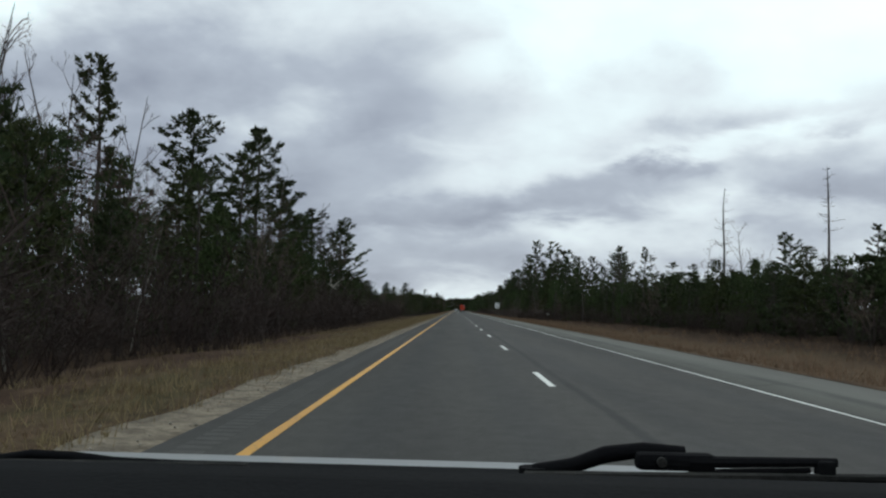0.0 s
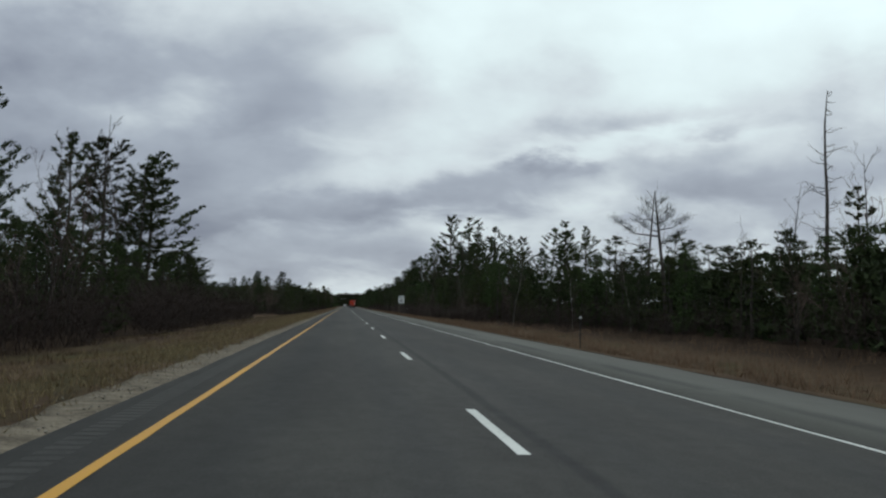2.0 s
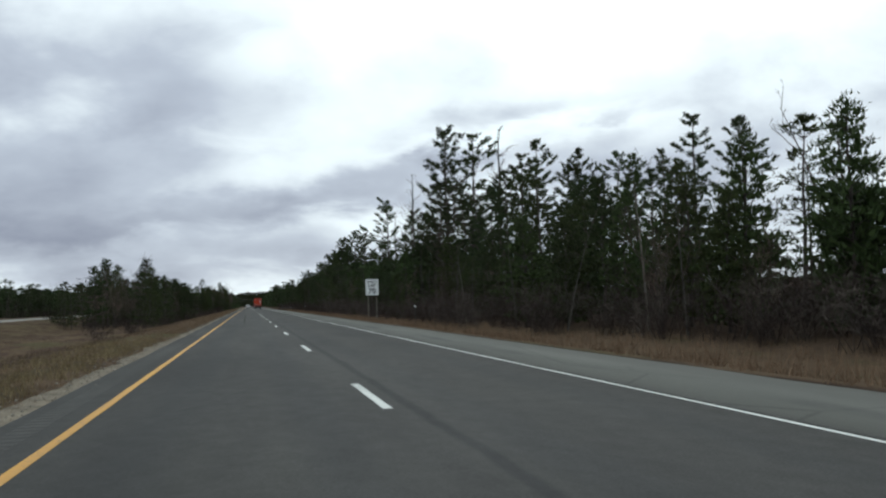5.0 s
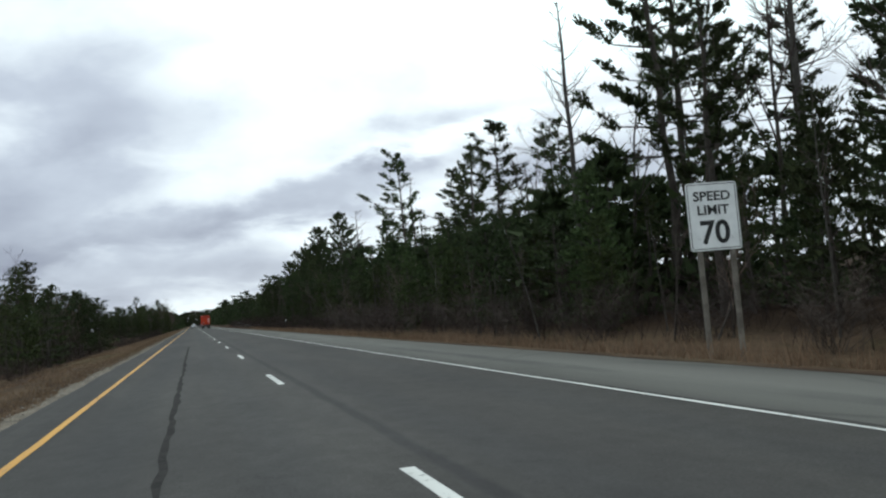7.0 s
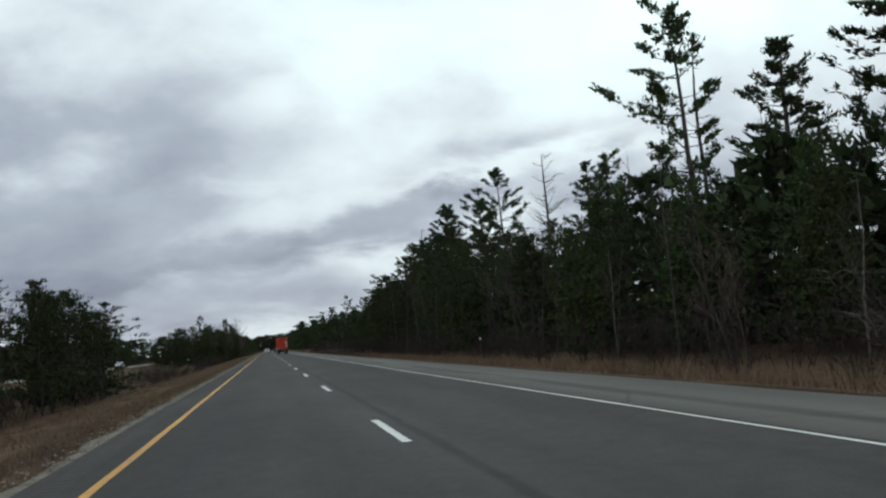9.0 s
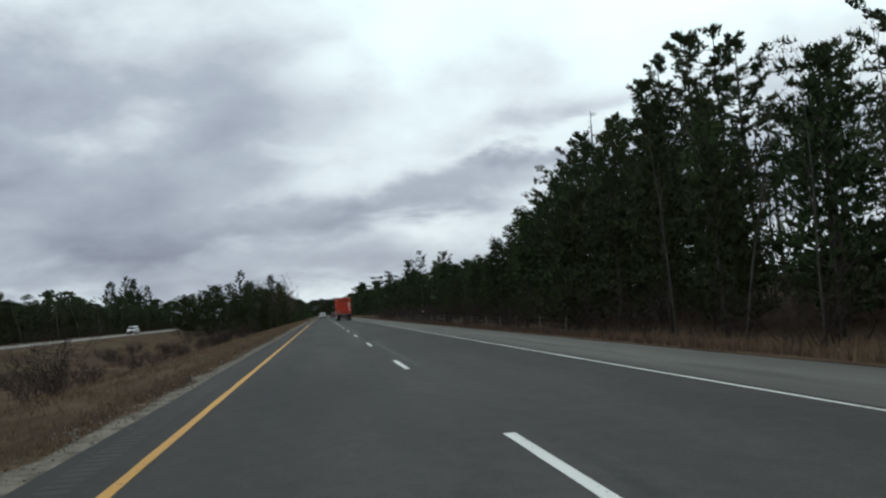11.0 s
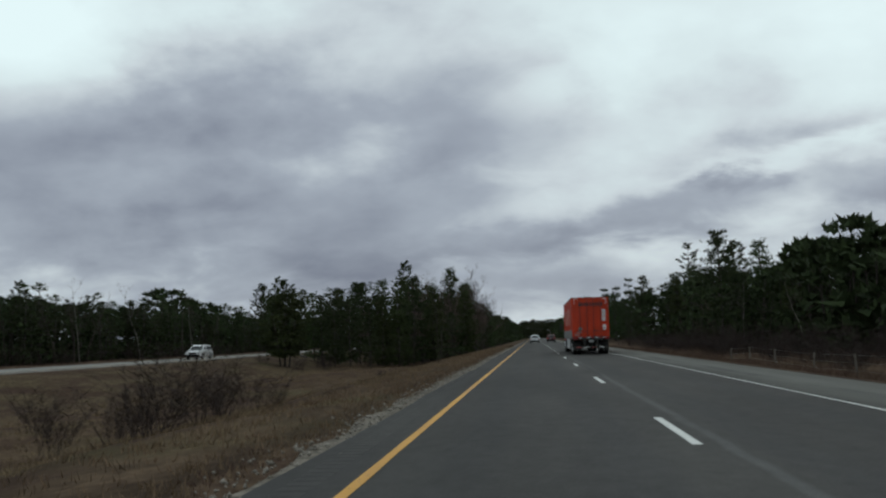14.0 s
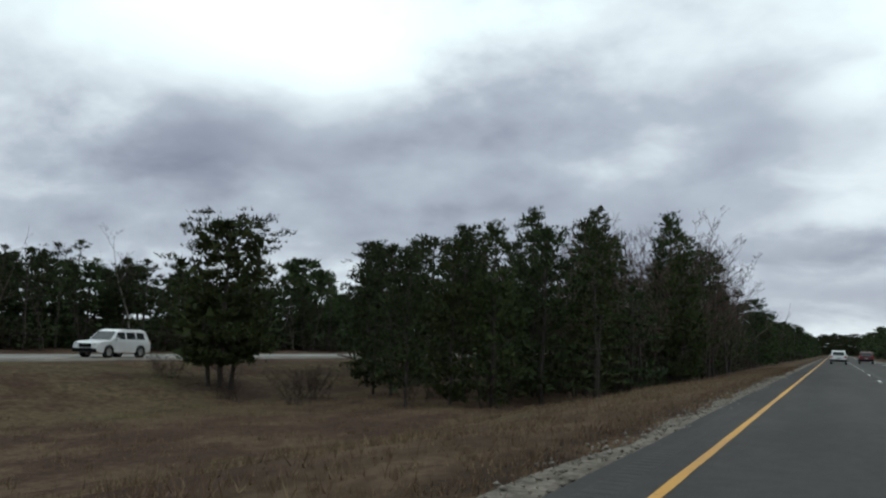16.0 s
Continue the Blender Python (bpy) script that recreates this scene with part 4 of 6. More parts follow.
# sparse woods with dead poles
HEROES += [
    ("snag0", 42.1, 147.1, 21.8, 0.5), ("snag2", 50.0, 125.5, 22.2, 2.0), ("pine1", 46.0, 128.5, 12.8, 1.0), ("pine3", 55.0, 122.0, 14.0, 2.2), ("pine0", 62.0, 176.0, 17.5, 0.8), ("bare2", 40.0, 150.0, 13.5, 0.0),
    ("bare0", 44.0, 144.0, 15.5, 2.0),
]
# round the speed limit sign
HEROES += [
    ("broad0", 30.0, 252.0, 12.0, 0.4), ("broad1", 36.0, 256.0, 13.0, 1.4), ("broad0", 41.0, 262.0, 14.5, 2.4), ("broad1", 25.0, 250.0, 12.0, 3.4), ("broad0", 34.0, 263.0, 14.0, 4.4), ("broad1", 47.0, 270.0, 15.5, 5.4),
    ("broad0", 28.0, 270.5, 15.5, 0.9), ("broad1", 31.5, 244.0, 13.0, 1.9), ("broad0", 22.5, 257.0, 12.0, 2.9), ("pine3", 46.0, 262.0, 20.5, 2.2), ("pine2", 36.0, 268.0, 17.0, 4.2), ("pine1", 43.0, 247.0, 17.0, 1.9),
    ("pine0", 27.0, 262.0, 16.0, 5.2), ("bare0", 19.5, 262.0, 12.0, 1.4),
]
# tall pines past the sign
HEROES += [
    ("pine1", 24.4, 284.6, 23.0, 0.4), ("pine0", 29.1, 291.2, 23.4, 5.0), ("snag1", 30.2, 281.2, 22.4, 1.0), ("snag1", 20.7, 288.3, 17.6, 3.4), ("pine3", 33.5, 286.0, 18.5, 2.0), ("bare0", 26.5, 279.0, 18.0, 2.3),
    ("bare2", 23.5, 281.0, 16.5, 0.3), ("bare0", 22.5, 286.0, 14.5, 4.3), ("bare2", 28.0, 288.0, 17.5, 5.3), ("pine2", 50.2, 294.2, 21.5, 1.1), ("pine1", 42.0, 288.0, 18.8, 3.0), ("pine0", 60.5, 299.6, 23.0, 0.2),
    ("pine3", 33.0, 276.0, 20.0, 0.9), ("pine1", 21.5, 276.0, 15.0, 3.9),
]
# tall pines over a low wood
HEROES += [
    ("pine2", 29.7, 368.1, 23.2, 3.0), ("snag0", 31.3, 370.0, 20.0, 1.0), ("pine1", 40.5, 359.2, 25.2, 4.0), ("pine3", 37.0, 368.0, 20.5, 1.7), ("snag2", 47.5, 366.0, 21.0, 0.3), ("bare1", 36.0, 338.0, 19.0, 0.6),
    ("pine0", 39.0, 333.0, 20.0, 2.4), ("bare2", 33.0, 326.0, 17.0, 4.0), ("pine2", 27.5, 330.0, 17.0, 0.2), ("pine0", 46.0, 352.0, 22.0, 1.2), ("pine0", 39.9, 373.0, 21.6, 3.1), ("snag1", 27.8, 395.9, 18.3, 2.1),
    ("pine2", 31.0, 389.0, 16.5, 0.0),
]
# high dark stand
HEROES += [
    ("pine1", 27.7, 412.7, 20.0, 2.0), ("pine3", 42.6, 424.7, 22.6, 1.0), ("snag0", 27.1, 464.6, 19.8, 1.9), ("pine1", 31.0, 459.0, 21.5, 0.1), ("pine3", 29.0, 450.0, 21.0, 4.0), ("pine0", 35.0, 452.0, 24.0, 1.6),
    ("pine1", 27.0, 440.0, 20.0, 2.7), ("young1", 25.0, 452.0, 16.5, 0.7), ("young2", 29.0, 462.0, 18.5, 1.7), ("pine1", 24.5, 459.0, 16.5, 2.7), ("young0", 21.0, 447.0, 13.5, 3.7), ("young1", 24.0, 441.0, 14.0, 0.2),
    ("young2", 27.0, 446.0, 16.5, 1.2), ("young0", 30.0, 455.0, 18.0, 2.2), ("pine1", 33.0, 444.0, 21.0, 0.9),
]
# falling end of the dark stand
HEROES += [
    ("pine2", 30.0, 481.2, 18.6, 3.1), ("pine1", 32.4, 496.6, 15.2, 2.5), ("pine3", 30.0, 488.0, 15.0, 0.4), ("bare2", 32.0, 518.0, 14.6, 0.5), ("young1", 24.0, 483.0, 11.4, 0.5), ("young2", 26.5, 488.0, 12.2, 1.5),
    ("young0", 20.5, 474.0, 9.6, 2.5), ("young1", 22.0, 466.0, 10.8, 3.5), ("young0", 26.0, 476.0, 12.5, 4.5), ("young1", 28.0, 470.0, 17.5, 4.7),
]
# last trees beside the lorry
HEROES += [
    ("dense1", 30.5, 526.4, 15.6, 1.0), ("dense0", 33.0, 524.0, 14.6, 2.0), ("bare0", 35.5, 531.0, 15.4, 3.3), ("young1", 19.0, 574.3, 11.5, 0.0), ("young0", 27.0, 590.0, 12.0, 1.2), ("pine1", 38.3, 657.1, 18.1, 1.0),
    ("pine3", 31.4, 667.7, 19.5, 2.0), ("pine0", 34.0, 640.0, 17.0, 4.4),
]
FULL = {"broad": 20.0, "dense": 10.0, "jack": 9.0, "pine": 20.0, "young": 9.0, "bare": 13.0, "snag": 20.0, "pole": 11.0}


def tall(key):
    return FULL[key.rstrip("0123456789")]


BROAD = {(-28.9, 584.5): 1.3, (-28.0, 66.0): 1.25, (-24.5, 62.0): 1.2, (-23.0, 80.0): 1.3, (-20.5, 87.0): 1.25, (-23.3, 106.9): 1.3, (-21.5, 112.0): 1.3, (-28.2, 181.7): 1.3, (-22.6, 179.8): 1.35, (-22.0, 172.0): 1.3, (40.5, 359.2): 1.2}
for i, (key, x, y, high, turn) in enumerate(HEROES):
    if key[:4] == "bare" and ((-30 < x < -8 and (325 < y < 400 or 590 < y < 640) and i % 3) or (x < -14.5 and y < 130 and high < 13.2)):
        key = "dense%d" % (i % 2)
    if key[:5] == "young" and high > 12.6 or key[:4] == "pine" and -30 < x < 0 and y < 200:
        key = "broad%d" % (i % 2)
    z0 = float(ground_height(x, y))
    s = (high - z0) / tall(key)
    wide = max(s, 0.62) if key[:4] in ("pine", "broa") else max(s, 0.8) if key[:4] == "snag" else s
    plant(key, x, y, s, turn, wide=wide * BROAD.get((x, y), 1.0))



# ---- a wind-torn pine that leans on a dead pole
def torn_pine():
    """Two crossing stems with a few long flat limbs, the upper ones still in needle."""
    rng = np.random.default_rng(58)
    right = np.array([0.89, -0.45, 0.0])
    deep = np.array([0.45, 0.89, 0.0])
    P = lambda u, w, v=0.0: right * u + deep * v + np.array([0, 0, w])
    dead, live, leaf = Geo(), Geo(), Geo()
    dead.tube([P(-0.8, -0.4), P(-0.62, 4.0), P(-0.32, 8.0), P(-0.05, 11.3), P(0.0, 12.1)], [0.13, 0.115, 0.09, 0.05, 0.02], 7)
    live.tube([P(1.2, -0.4, 0.5), P(0.85, 4.5, 0.45), P(0.45, 8.0, 0.3), P(0.12, 10.9, 0.15), P(0.05, 11.9, 0.1)], [0.19, 0.165, 0.13, 0.07, 0.02], 7)
    C, D, L = [], [], []
    # limb: height and side at the stem, then at the tip, depth at the tip, share in needle
    for g, u0, w0, u1, w1, v1, green in [
            (live, 0.30, 8.2, -3.9, 9.8, 0.3, 0.5), (live, 0.25, 9.2, -1.3, 10.6, 0.6, 0.7), (live, 0.15, 10.3, -0.8, 11.3, -0.4, 0.7), (live, 0.12, 10.6, 0.9, 11.4, 0.2, 0.7),
            (live, 0.3, 8.7, 2.9, 9.7, 0.2, 0.45), (live, 0.45, 7.5, 2.6, 8.5, -0.3, 0.4), (live, 0.25, 9.3, 1.8, 10.2, -0.7, 0.6), (live, 0.5, 7.1, 1.1, 7.9, 0.6, 0.6), (live, 0.3, 8.6, -1.8, 9.7, 0.8, 0.6),
            (live, 0.2, 9.8, 1.2, 10.7, 1.0, 0.7), (live, 0.3, 8.9, 0.8, 9.3, -1.6, 0.6)] + [
            (dead, -0.4, 7.1, -4.2, 7.1, 0.2, 0), (dead, -0.35, 7.6, -2.8, 7.8, 0.4, 0), (dead, -0.5, 6.3, -2.9, 6.5, -0.3, 0), (dead, 0.4, 6.1, -3.2, 6.1, 0.5, 0), (dead, -0.55, 5.1, -2.4, 5.2, 0.1, 0),
            (dead, -0.1, 11.4, -0.7, 12.1, 0.2, 0), (dead, 0.0, 11.8, 0.3, 12.3, 0.0, 0), (dead, -0.2, 9.6, -2.3, 10.2, -0.4, 0), (dead, 0.5, 7.0, 0.9, 8.6, 0.3, 0)]:
        o, e = P(u0, w0, 0.2 if g is live else 0.0), P(u1, w1, v1)
        n = np.linalg.norm(e - o)
        m = (o + e) / 2 + np.array([0, 0, -0.10 * n]) + rng.normal(size=3) * 0.05
        g.tube([o, m, e], [0.022 + 0.012 * n, 0.016 + 0.006 * n, 0.010], 4)
        for f in rng.uniform(0.35, 1.0, int(3 + n)):
            c = m + (e - m) * (2 * f - 1) if f > 0.5 else o + (m - o) * 2 * f
            g.tube([c, c + (e - o) / n * 0.35 * n ** 0.5 + rng.normal(size=3) * 0.28], [0.012, 0.005], 3)
        if green:
            k = int(85 * n ** 0.8)
            for f in 1 - rng.random(k) * green:
                c = m + (e - m) * (2 * f - 1) if f > 0.5 else o + (m - o) * 2 * f
                C.append(c + rng.normal(size=3) * (0.26, 0.26, 0.13) + (0, 0, 0.12))
                D.append((e - o) / n * 0.6 + rng.normal(size=3) * 0.5 + (0, 0, 0.75))
                L.append(rng.uniform(0.25, 0.55))
    leaf.sprays(np.array(C), np.array(D), np.array(L), np.full(len(C), 0.030), rng)
    t = thing("pine_tree", "wind-torn pine with flat sparse limbs crossing a dead pole", "tree", "roadside pines")
    t.location = (24.2, 140.4, float(ground_height(24.2, 140.4)))
    t.scale = (0.86, 0.86, 0.93)
    part("dead_pole", mesh_from("dead_pole", *dead.arrays(), BARK), BARK, t, "dead grey pole with bare limbs")
    part("trunk", mesh_from("trunk", *live.arrays(), BARK), BARK, t)
    part("crown", mesh_from("crown", *leaf.arrays(), PINE_C), PINE_C, t, "sparse grey-green needles")


torn_pine()

# ---- a pale birch, snapped off at head height
def snapped_birch(x, y):
    rng = np.random.default_rng(64)
    g, limbs = Geo(), Geo()
    g.tube([(0, 0, -0.3), (0.08, 0.02, 1.4), (0.22, 0.05, 2.8), (0.42, 0.05, 3.7)], [0.05, 0.045, 0.038, 0.03], 6)
    for dx, dz, n in ((0.9, 0.75, 1.1), (-0.2, 1.0, 0.8), (0.8, -0.35, 0.7), (1.0, 0.2, 0.6), (-0.8, 0.5, 0.5)):
        o = np.array([0.42, 0.05, 3.65])
        e_ = o + np.array([dx, rng.normal() * 0.2, dz]) * n
        limbs.tube([o, (o + e_) / 2 + rng.normal(size=3) * 0.05, e_], [0.032, 0.022, 0.010], 5)
        for f in (0.5, 0.75):
            c = o + (e_ - o) * f
            limbs.tube([c, c + rng.normal(size=3) * 0.2 + (0, 0, 0.12)], [0.014, 0.006], 3)
    t = thing("dead_birch", "dead birch with pale snapped limbs among dark brush", "tree")
    t.location = (x, y, float(ground_height(x, y)))
    part("trunk", mesh_from("trunk", *g.arrays(), PALE_BARK), PALE_BARK, t)
    part("snapped_limbs", mesh_from("snapped_limbs", *limbs.arrays(), WHITE_BARK), WHITE_BARK, t, "pale barkless limbs")


snapped_birch(-10.9, 79.0)

# ---- the edge of the woods, tree by tree
rng = np.random.default_rng(77)


def front_right(y):
    return float(np.interp(y, [-40, 60, 140, 200, 240, 300, 420, 500, 540, 700, 1400], [24, 23, 21, 18, 15.5, 14.5, 14.0, 15.5, 21, 20, 18]))


def height_right(y, x):
    """Height of the canopy over the right-hand woods, rising away from the road."""
    a = np.interp(y, [40, 130, 160, 190, 215, 250, 330, 360, 420, 440, 470, 490, 510, 540, 560, 590, 640, 1400], [5.0, 5.4, 5.8, 6.7, 7.6, 7.0, 7.0, 8.6, 9.8, 11.2, 8.6, 6.6, 5.2, 4.6, 5.4, 7.2, 9.5, 12])
    b = np.interp(y, [40, 150, 200, 430, 500, 600], [0.2, 0.22, 0.4, 0.48, 0.3, 0.4])
    return float(a + b * np.clip(x - 18, -4, 16))


def height_left(y, x):
    a = np.interp(y, [0, 40, 50, 70, 78, 120, 140, 200], [6.5, 7, 9, 9.5, 7.5, 7.2, 5.0, 4.6])
    return float(a + 0.4 * np.clip(-14 - x, -4, 14))


def front_left(y):
    return float(np.interp(y, [-40, 60, 150, 205], [-9.5, -10.5, -12.5, -15]))


TAKEN = [(x, y) for _, x, y, _, _ in HEROES]


def free(x, y, d):
    return all((x - a) ** 2 + (y - c) ** 2 > d * d for a, c in TAKEN)


def edge_tree(x, y, high, kinds):
    if not free(x, y, 1.6):
        return
    TAKEN.append((x, y))
    key = kinds[int(rng.integers(len(kinds)))]
    s = high / tall(key)
    plant(key, x, y, s, rng.random() * 6.3, wide=max(s, 0.55) if key[:4] == "pine" else s * rng.uniform(0.9, 1.2))


GREEN = ["young0", "young1", "young2", "jack1", "young1", "young0"]
MIXED = ["young0", "bare0", "dense0", "bare1", "bare2", "dense1", "young2", "jack1", "bare0"]
for y in np.arange(30, 640, 5.6):
    for lo, hi in ((0.3, 3.2), (3.4, 7.5)):
        x = front_right(y) + rng.uniform(lo, hi)
        yy = y + rng.uniform(-2.2, 2.2)
        edge_tree(x, yy, height_right(yy, x) * rng.uniform(0.72, 1.04), (GREEN if 395 < y < 520 or lo > 3 else MIXED))
for y in np.arange(18, 186, 4.6):
    x = front_left(y) - rng.uniform(0.5, 4)
    edge_tree(x, y + rng.uniform(-1.5, 1.5), height_left(y, x) * rng.uniform(0.7, 1.0), MIXED + ["bare0", "bare2"])
    x = front_left(y) - rng.uniform(5, 10)
    edge_tree(x, y + rng.uniform(-2, 2), height_left(y, x) * rng.uniform(0.8, 1.05), ["young0", "jack1", "young1", "bare2", "bare0", "young2"])
for y in np.arange(646, 900, 11):
    edge_tree(-10.5 - rng.uniform(0, 5), y, rng.uniform(8, 11.5), ["young0", "young1", "bare0", "jack1", "bare2"])
    edge_tree(front_right(y) + rng.uniform(0, 6), y, rng.uniform(9, 13), GREEN + ["bare0"])
for y in np.arange(480, 720, 6):
    edge_tree(-57 - rng.uniform(0, 5), y, rng.uniform(5.0, 8.2), ["young0", "young2", "bare1", "bare0", "jack1", "young1", "bare2"])
for y, h in [(566, 8.6), (592, 9.4), (611, 10.0), (631, 9.4), (548, 8.4)]:
    edge_tree(-56.8 - rng.uniform(0, 1.5), y, h, ["bare1"])
# slender stems in front of the dark woods
for y in np.arange(186, 420, 5.2):
    x = front_right(y) + rng.uniform(-0.6, 3.6)
    edge_tree(x, y + rng.uniform(-2, 2), height_right(y, x) * rng.uniform(0.75, 1.25), ["pole0", "pole1", "dense0", "pole0"])
for y in np.arange(326, 402, 5.0):
    edge_tree(-12.5 - rng.uniform(0, 16), y + rng.uniform(-2, 2), rng.uniform(6.5, 10.0), ["dense0", "dense1", "bare0", "young1"])
# bushes on the verges and in the median
for x, y, s, k in [(-8.8, 463.0, 0.62, 0), (-14.5, 428.0, 1.0, 2), (-9.9, 501.0, 0.72, 0), (-10.7, 502.5, 0.66, 1), (-9.3, 503.0, 0.55, 2), (-13.5, 517.0, 0.8, 0), (-14.4, 518.5, 0.7, 1), (-11.5, 476.0, 0.55, 1), (-15.5, 474.0, 0.5, 0), (-18.0, 486.0, 0.5, 1), (-12.5, 460.0, 0.45, 1)] + [
                   (-12.8, 497.0, 0.5, 0), (-8.9, 508.0, 0.45, 1), (-14.0, 450.0, 0.45, 1), (-17.0, 456.0, 0.5, 0), (-20.0, 468.0, 0.5, 1), (-25.0, 587.0, 0.7, 1), (-23.5, 583.0, 0.55, 0), (-31.0, 583.0, 0.5, 1), (-26.5, 582.0, 0.5, 0), (-12.5, 553.0, 0.25, 1),
                   (-22.0, 492.0, 0.5, 0), (-13.0, 424.0, 0.6, 0), (-16.0, 419.0, 0.7, 1), (-11.0, 414.0, 0.6, 0), (-9.0, 325.0, 0.5, 0), (-12.0, 315.0, 0.6, 1), (-10.0, 300.0, 0.5, 1), (-13.0, 285.0, 0.6, 0), (-11.0, 270.0, 0.6, 1), (-12.5, 258.0, 0.7, 0), (-16.0, 508.0, 0.5, 1), (-19.0, 512.0, 0.6, 0)]:
    plant("brush%d" % k, x, y, s, rng.random() * 6.3, wide=s * 1.45)
for _ in range(64):
    y = rng.uniform(408, 512)
    s = rng.uniform(0.22, 0.42)
    plant("brush%d" % rng.integers(3), -7.5 - rng.gamma(2.2, 4.2), y, s, rng.random() * 6.3, wide=s * 1.1)
for y in np.arange(14, 192, 3.4):
    x = front_left(min(y, 205)) + rng.uniform(0.2, 2.6)
    s = rng.uniform(0.55, 0.95)
    plant("brush%d" % rng.integers(3), x, y, s, rng.random() * 6.3, wide=s * 1.35)
for y in np.arange(40, 560, 6.0):
    x = front_right(y) - rng.uniform(-0.5, 1.8)
    s = rng.uniform(0.4, 0.8)
    plant("brush%d" % rng.integers(3), x, y, s, rng.random() * 6.3, wide=s * 1.3)


for y in np.arange(484, 604, 4.2):
    s = rng.uniform(0.45, 0.75)
    plant("brush%d" % rng.integers(2), 12.2 + rng.uniform(0, 2.6) + (front_right(y) - 15.0) * 0.35, y, s, rng.random() * 6.3, wide=s * 1.9)
for y in np.arange(196, 330, 6.5):
    s = rng.uniform(0.6, 0.95)
    plant("haze%d" % rng.integers(2), front_right(y) - rng.uniform(-1.0, 0.9), y, s, rng.random() * 6.3, wide=s * 1.6)
# ---- the depth of the woods: too many to count
def woods(name, label, spots, kinds, rng):
    """Joined stems and crowns for many trees: spots are (x, y, height)."""
    pools = {}
    for x, y, high in spots:
        key = kinds[int(rng.integers(len(kinds)))]
        if key == "near1" and high > 9.5:
            key = "near0"
        base = LIGHT[key]
        s = high / base["high"]
        w = max(s, 0.6) * rng.uniform(1.0, 1.35)
        a = rng.random() * 6.3
        z = float(ground_height(x, y))
        c, d = math.cos(a), math.sin(a)
        for nm, (V, F), mat in base["parts"]:
            M = np.array([[c * w, -d * w, 0], [d * w, c * w, 0], [0, 0, s]])
            g = pools.setdefault((nm, mat.name), (Geo(), mat))[0]
            g.add(V @ M.T + (x, y, z), F)
    ob = thing(name, label, "forest", kind="stuff")
    for (nm, _), (g, mat) in pools.items():
        tagged(part(nm, mesh_from(nm, *g.arrays(), mat), mat, ob), kind="stuff")


LIGHT = {}
for i, (base, spread, seed) in enumerate([(0.25, 3.6, 61), (0.35, 3.2, 62), (0.12, 3.4, 63)]):
    w, l = pine_geo(seed, 18, base, spread, gap=2.0, per=3.2, shape="cone", fill=0.32, big=3.2)
    LIGHT["pine%d" % i] = dict(high=18, parts=[("stems", w, BARK), ("crowns", l, PINE_B if i else PINE_A)])
for i, seed in enumerate([71, 72]):
    w, l = pine_geo(seed, 9, 0.03, 2.9, gap=1.05, per=3.4, shape="round" if i else "cone", droop=-0.1, fill=0.36, big=2.5)
    LIGHT["young%d" % i] = dict(high=9, parts=[("stems", w, BARK), ("crowns", l, PINE_B)])
for i, seed in enumerate([81, 82]):
    w, l = bare_geo(seed, 13, 0.3, 0.3, 0.5, up=0.85)
    LIGHT["bare%d" % i] = dict(high=13, parts=[("stems", w, TWIG), ("twigs", l, TWIG)])
for i, (base, spread, shape, high) in enumerate([(0.08, 3.6, "cone", 12), (0.05, 3.3, "round", 9), (0.18, 3.3, "cone", 14)]):
    w, l = pine_geo(101 + i, high, base, spread, gap=0.95, per=3.9, shape=shape, droop=-0.08, fill=0.42, big=1.65)
    LIGHT["near%d" % i] = dict(high=high, parts=[("stems", w, BARK), ("crowns", l, PINE_B if i else PINE_A)])
w, l = brush_geo(91, 3.4, 12, 13, 1.3, 0.026)
LIGHT["brush"] = dict(high=3.4, parts=[("stems", w, TWIG_RED), ("twigs", l, TWIG_RED)])


def scatter(count, y0, y1, x_of, h_of, rng):
    out = []
    for i in range(count):
        y = y0 + (y1 - y0) * (i + rng.random()) / count
        x = x_of(y, rng)
        out.append((x, y, h_of(y, x, rng)))
    return out


r2 = np.random.default_rng(123)
woods("pine_forest", "dark pine and leafless forest beside the motorway", scatter(200, 20, 740, lambda y, r: front_right(y) + 7.5 + 28 * r.random() ** 1.2, lambda y, x, r: height_right(y, x) * r.choice([r.uniform(0.8, 1.02), r.uniform(0.45, 0.75)]), r2),
      ["near0", "near1", "near2", "near0", "near1", "near0", "bare0"], r2)
woods("pine_forest", "dense low pines behind the forest edge", scatter(95, 285, 432, lambda y, r: front_right(y) + r.uniform(4, 20), lambda y, x, r: height_right(y, x) * r.uniform(0.5, 0.86), r2)
      + scatter(95, 40, 180, lambda y, r: front_right(y) + r.uniform(2, 22), lambda y, x, r: r.uniform(4.6, 6.8), r2) + scatter(46, 232, 286, lambda y, r: front_right(y) + r.uniform(3, 19), lambda y, x, r: r.uniform(4.0, 7.0), r2) + scatter(46, 592, 642, lambda y, r: -9.6 - r.uniform(0, 11), lambda y, x, r: r.uniform(4.0, 8.0), r2) + scatter(50, 470, 560, lambda y, r: front_right(y) + r.uniform(3, 18), lambda y, x, r: r.uniform(4.0, 6.5), r2), ["near1", "near0", "near1"], r2)
woods("pine_forest", "mixed green and leafless trees in the median clump", scatter(64, 326, 404, lambda y, r: -14 - 16 * r.random(), lambda y, x, r: r.uniform(5.5, 9.6), r2), ["near0", "near1", "bare0", "near0"], r2)
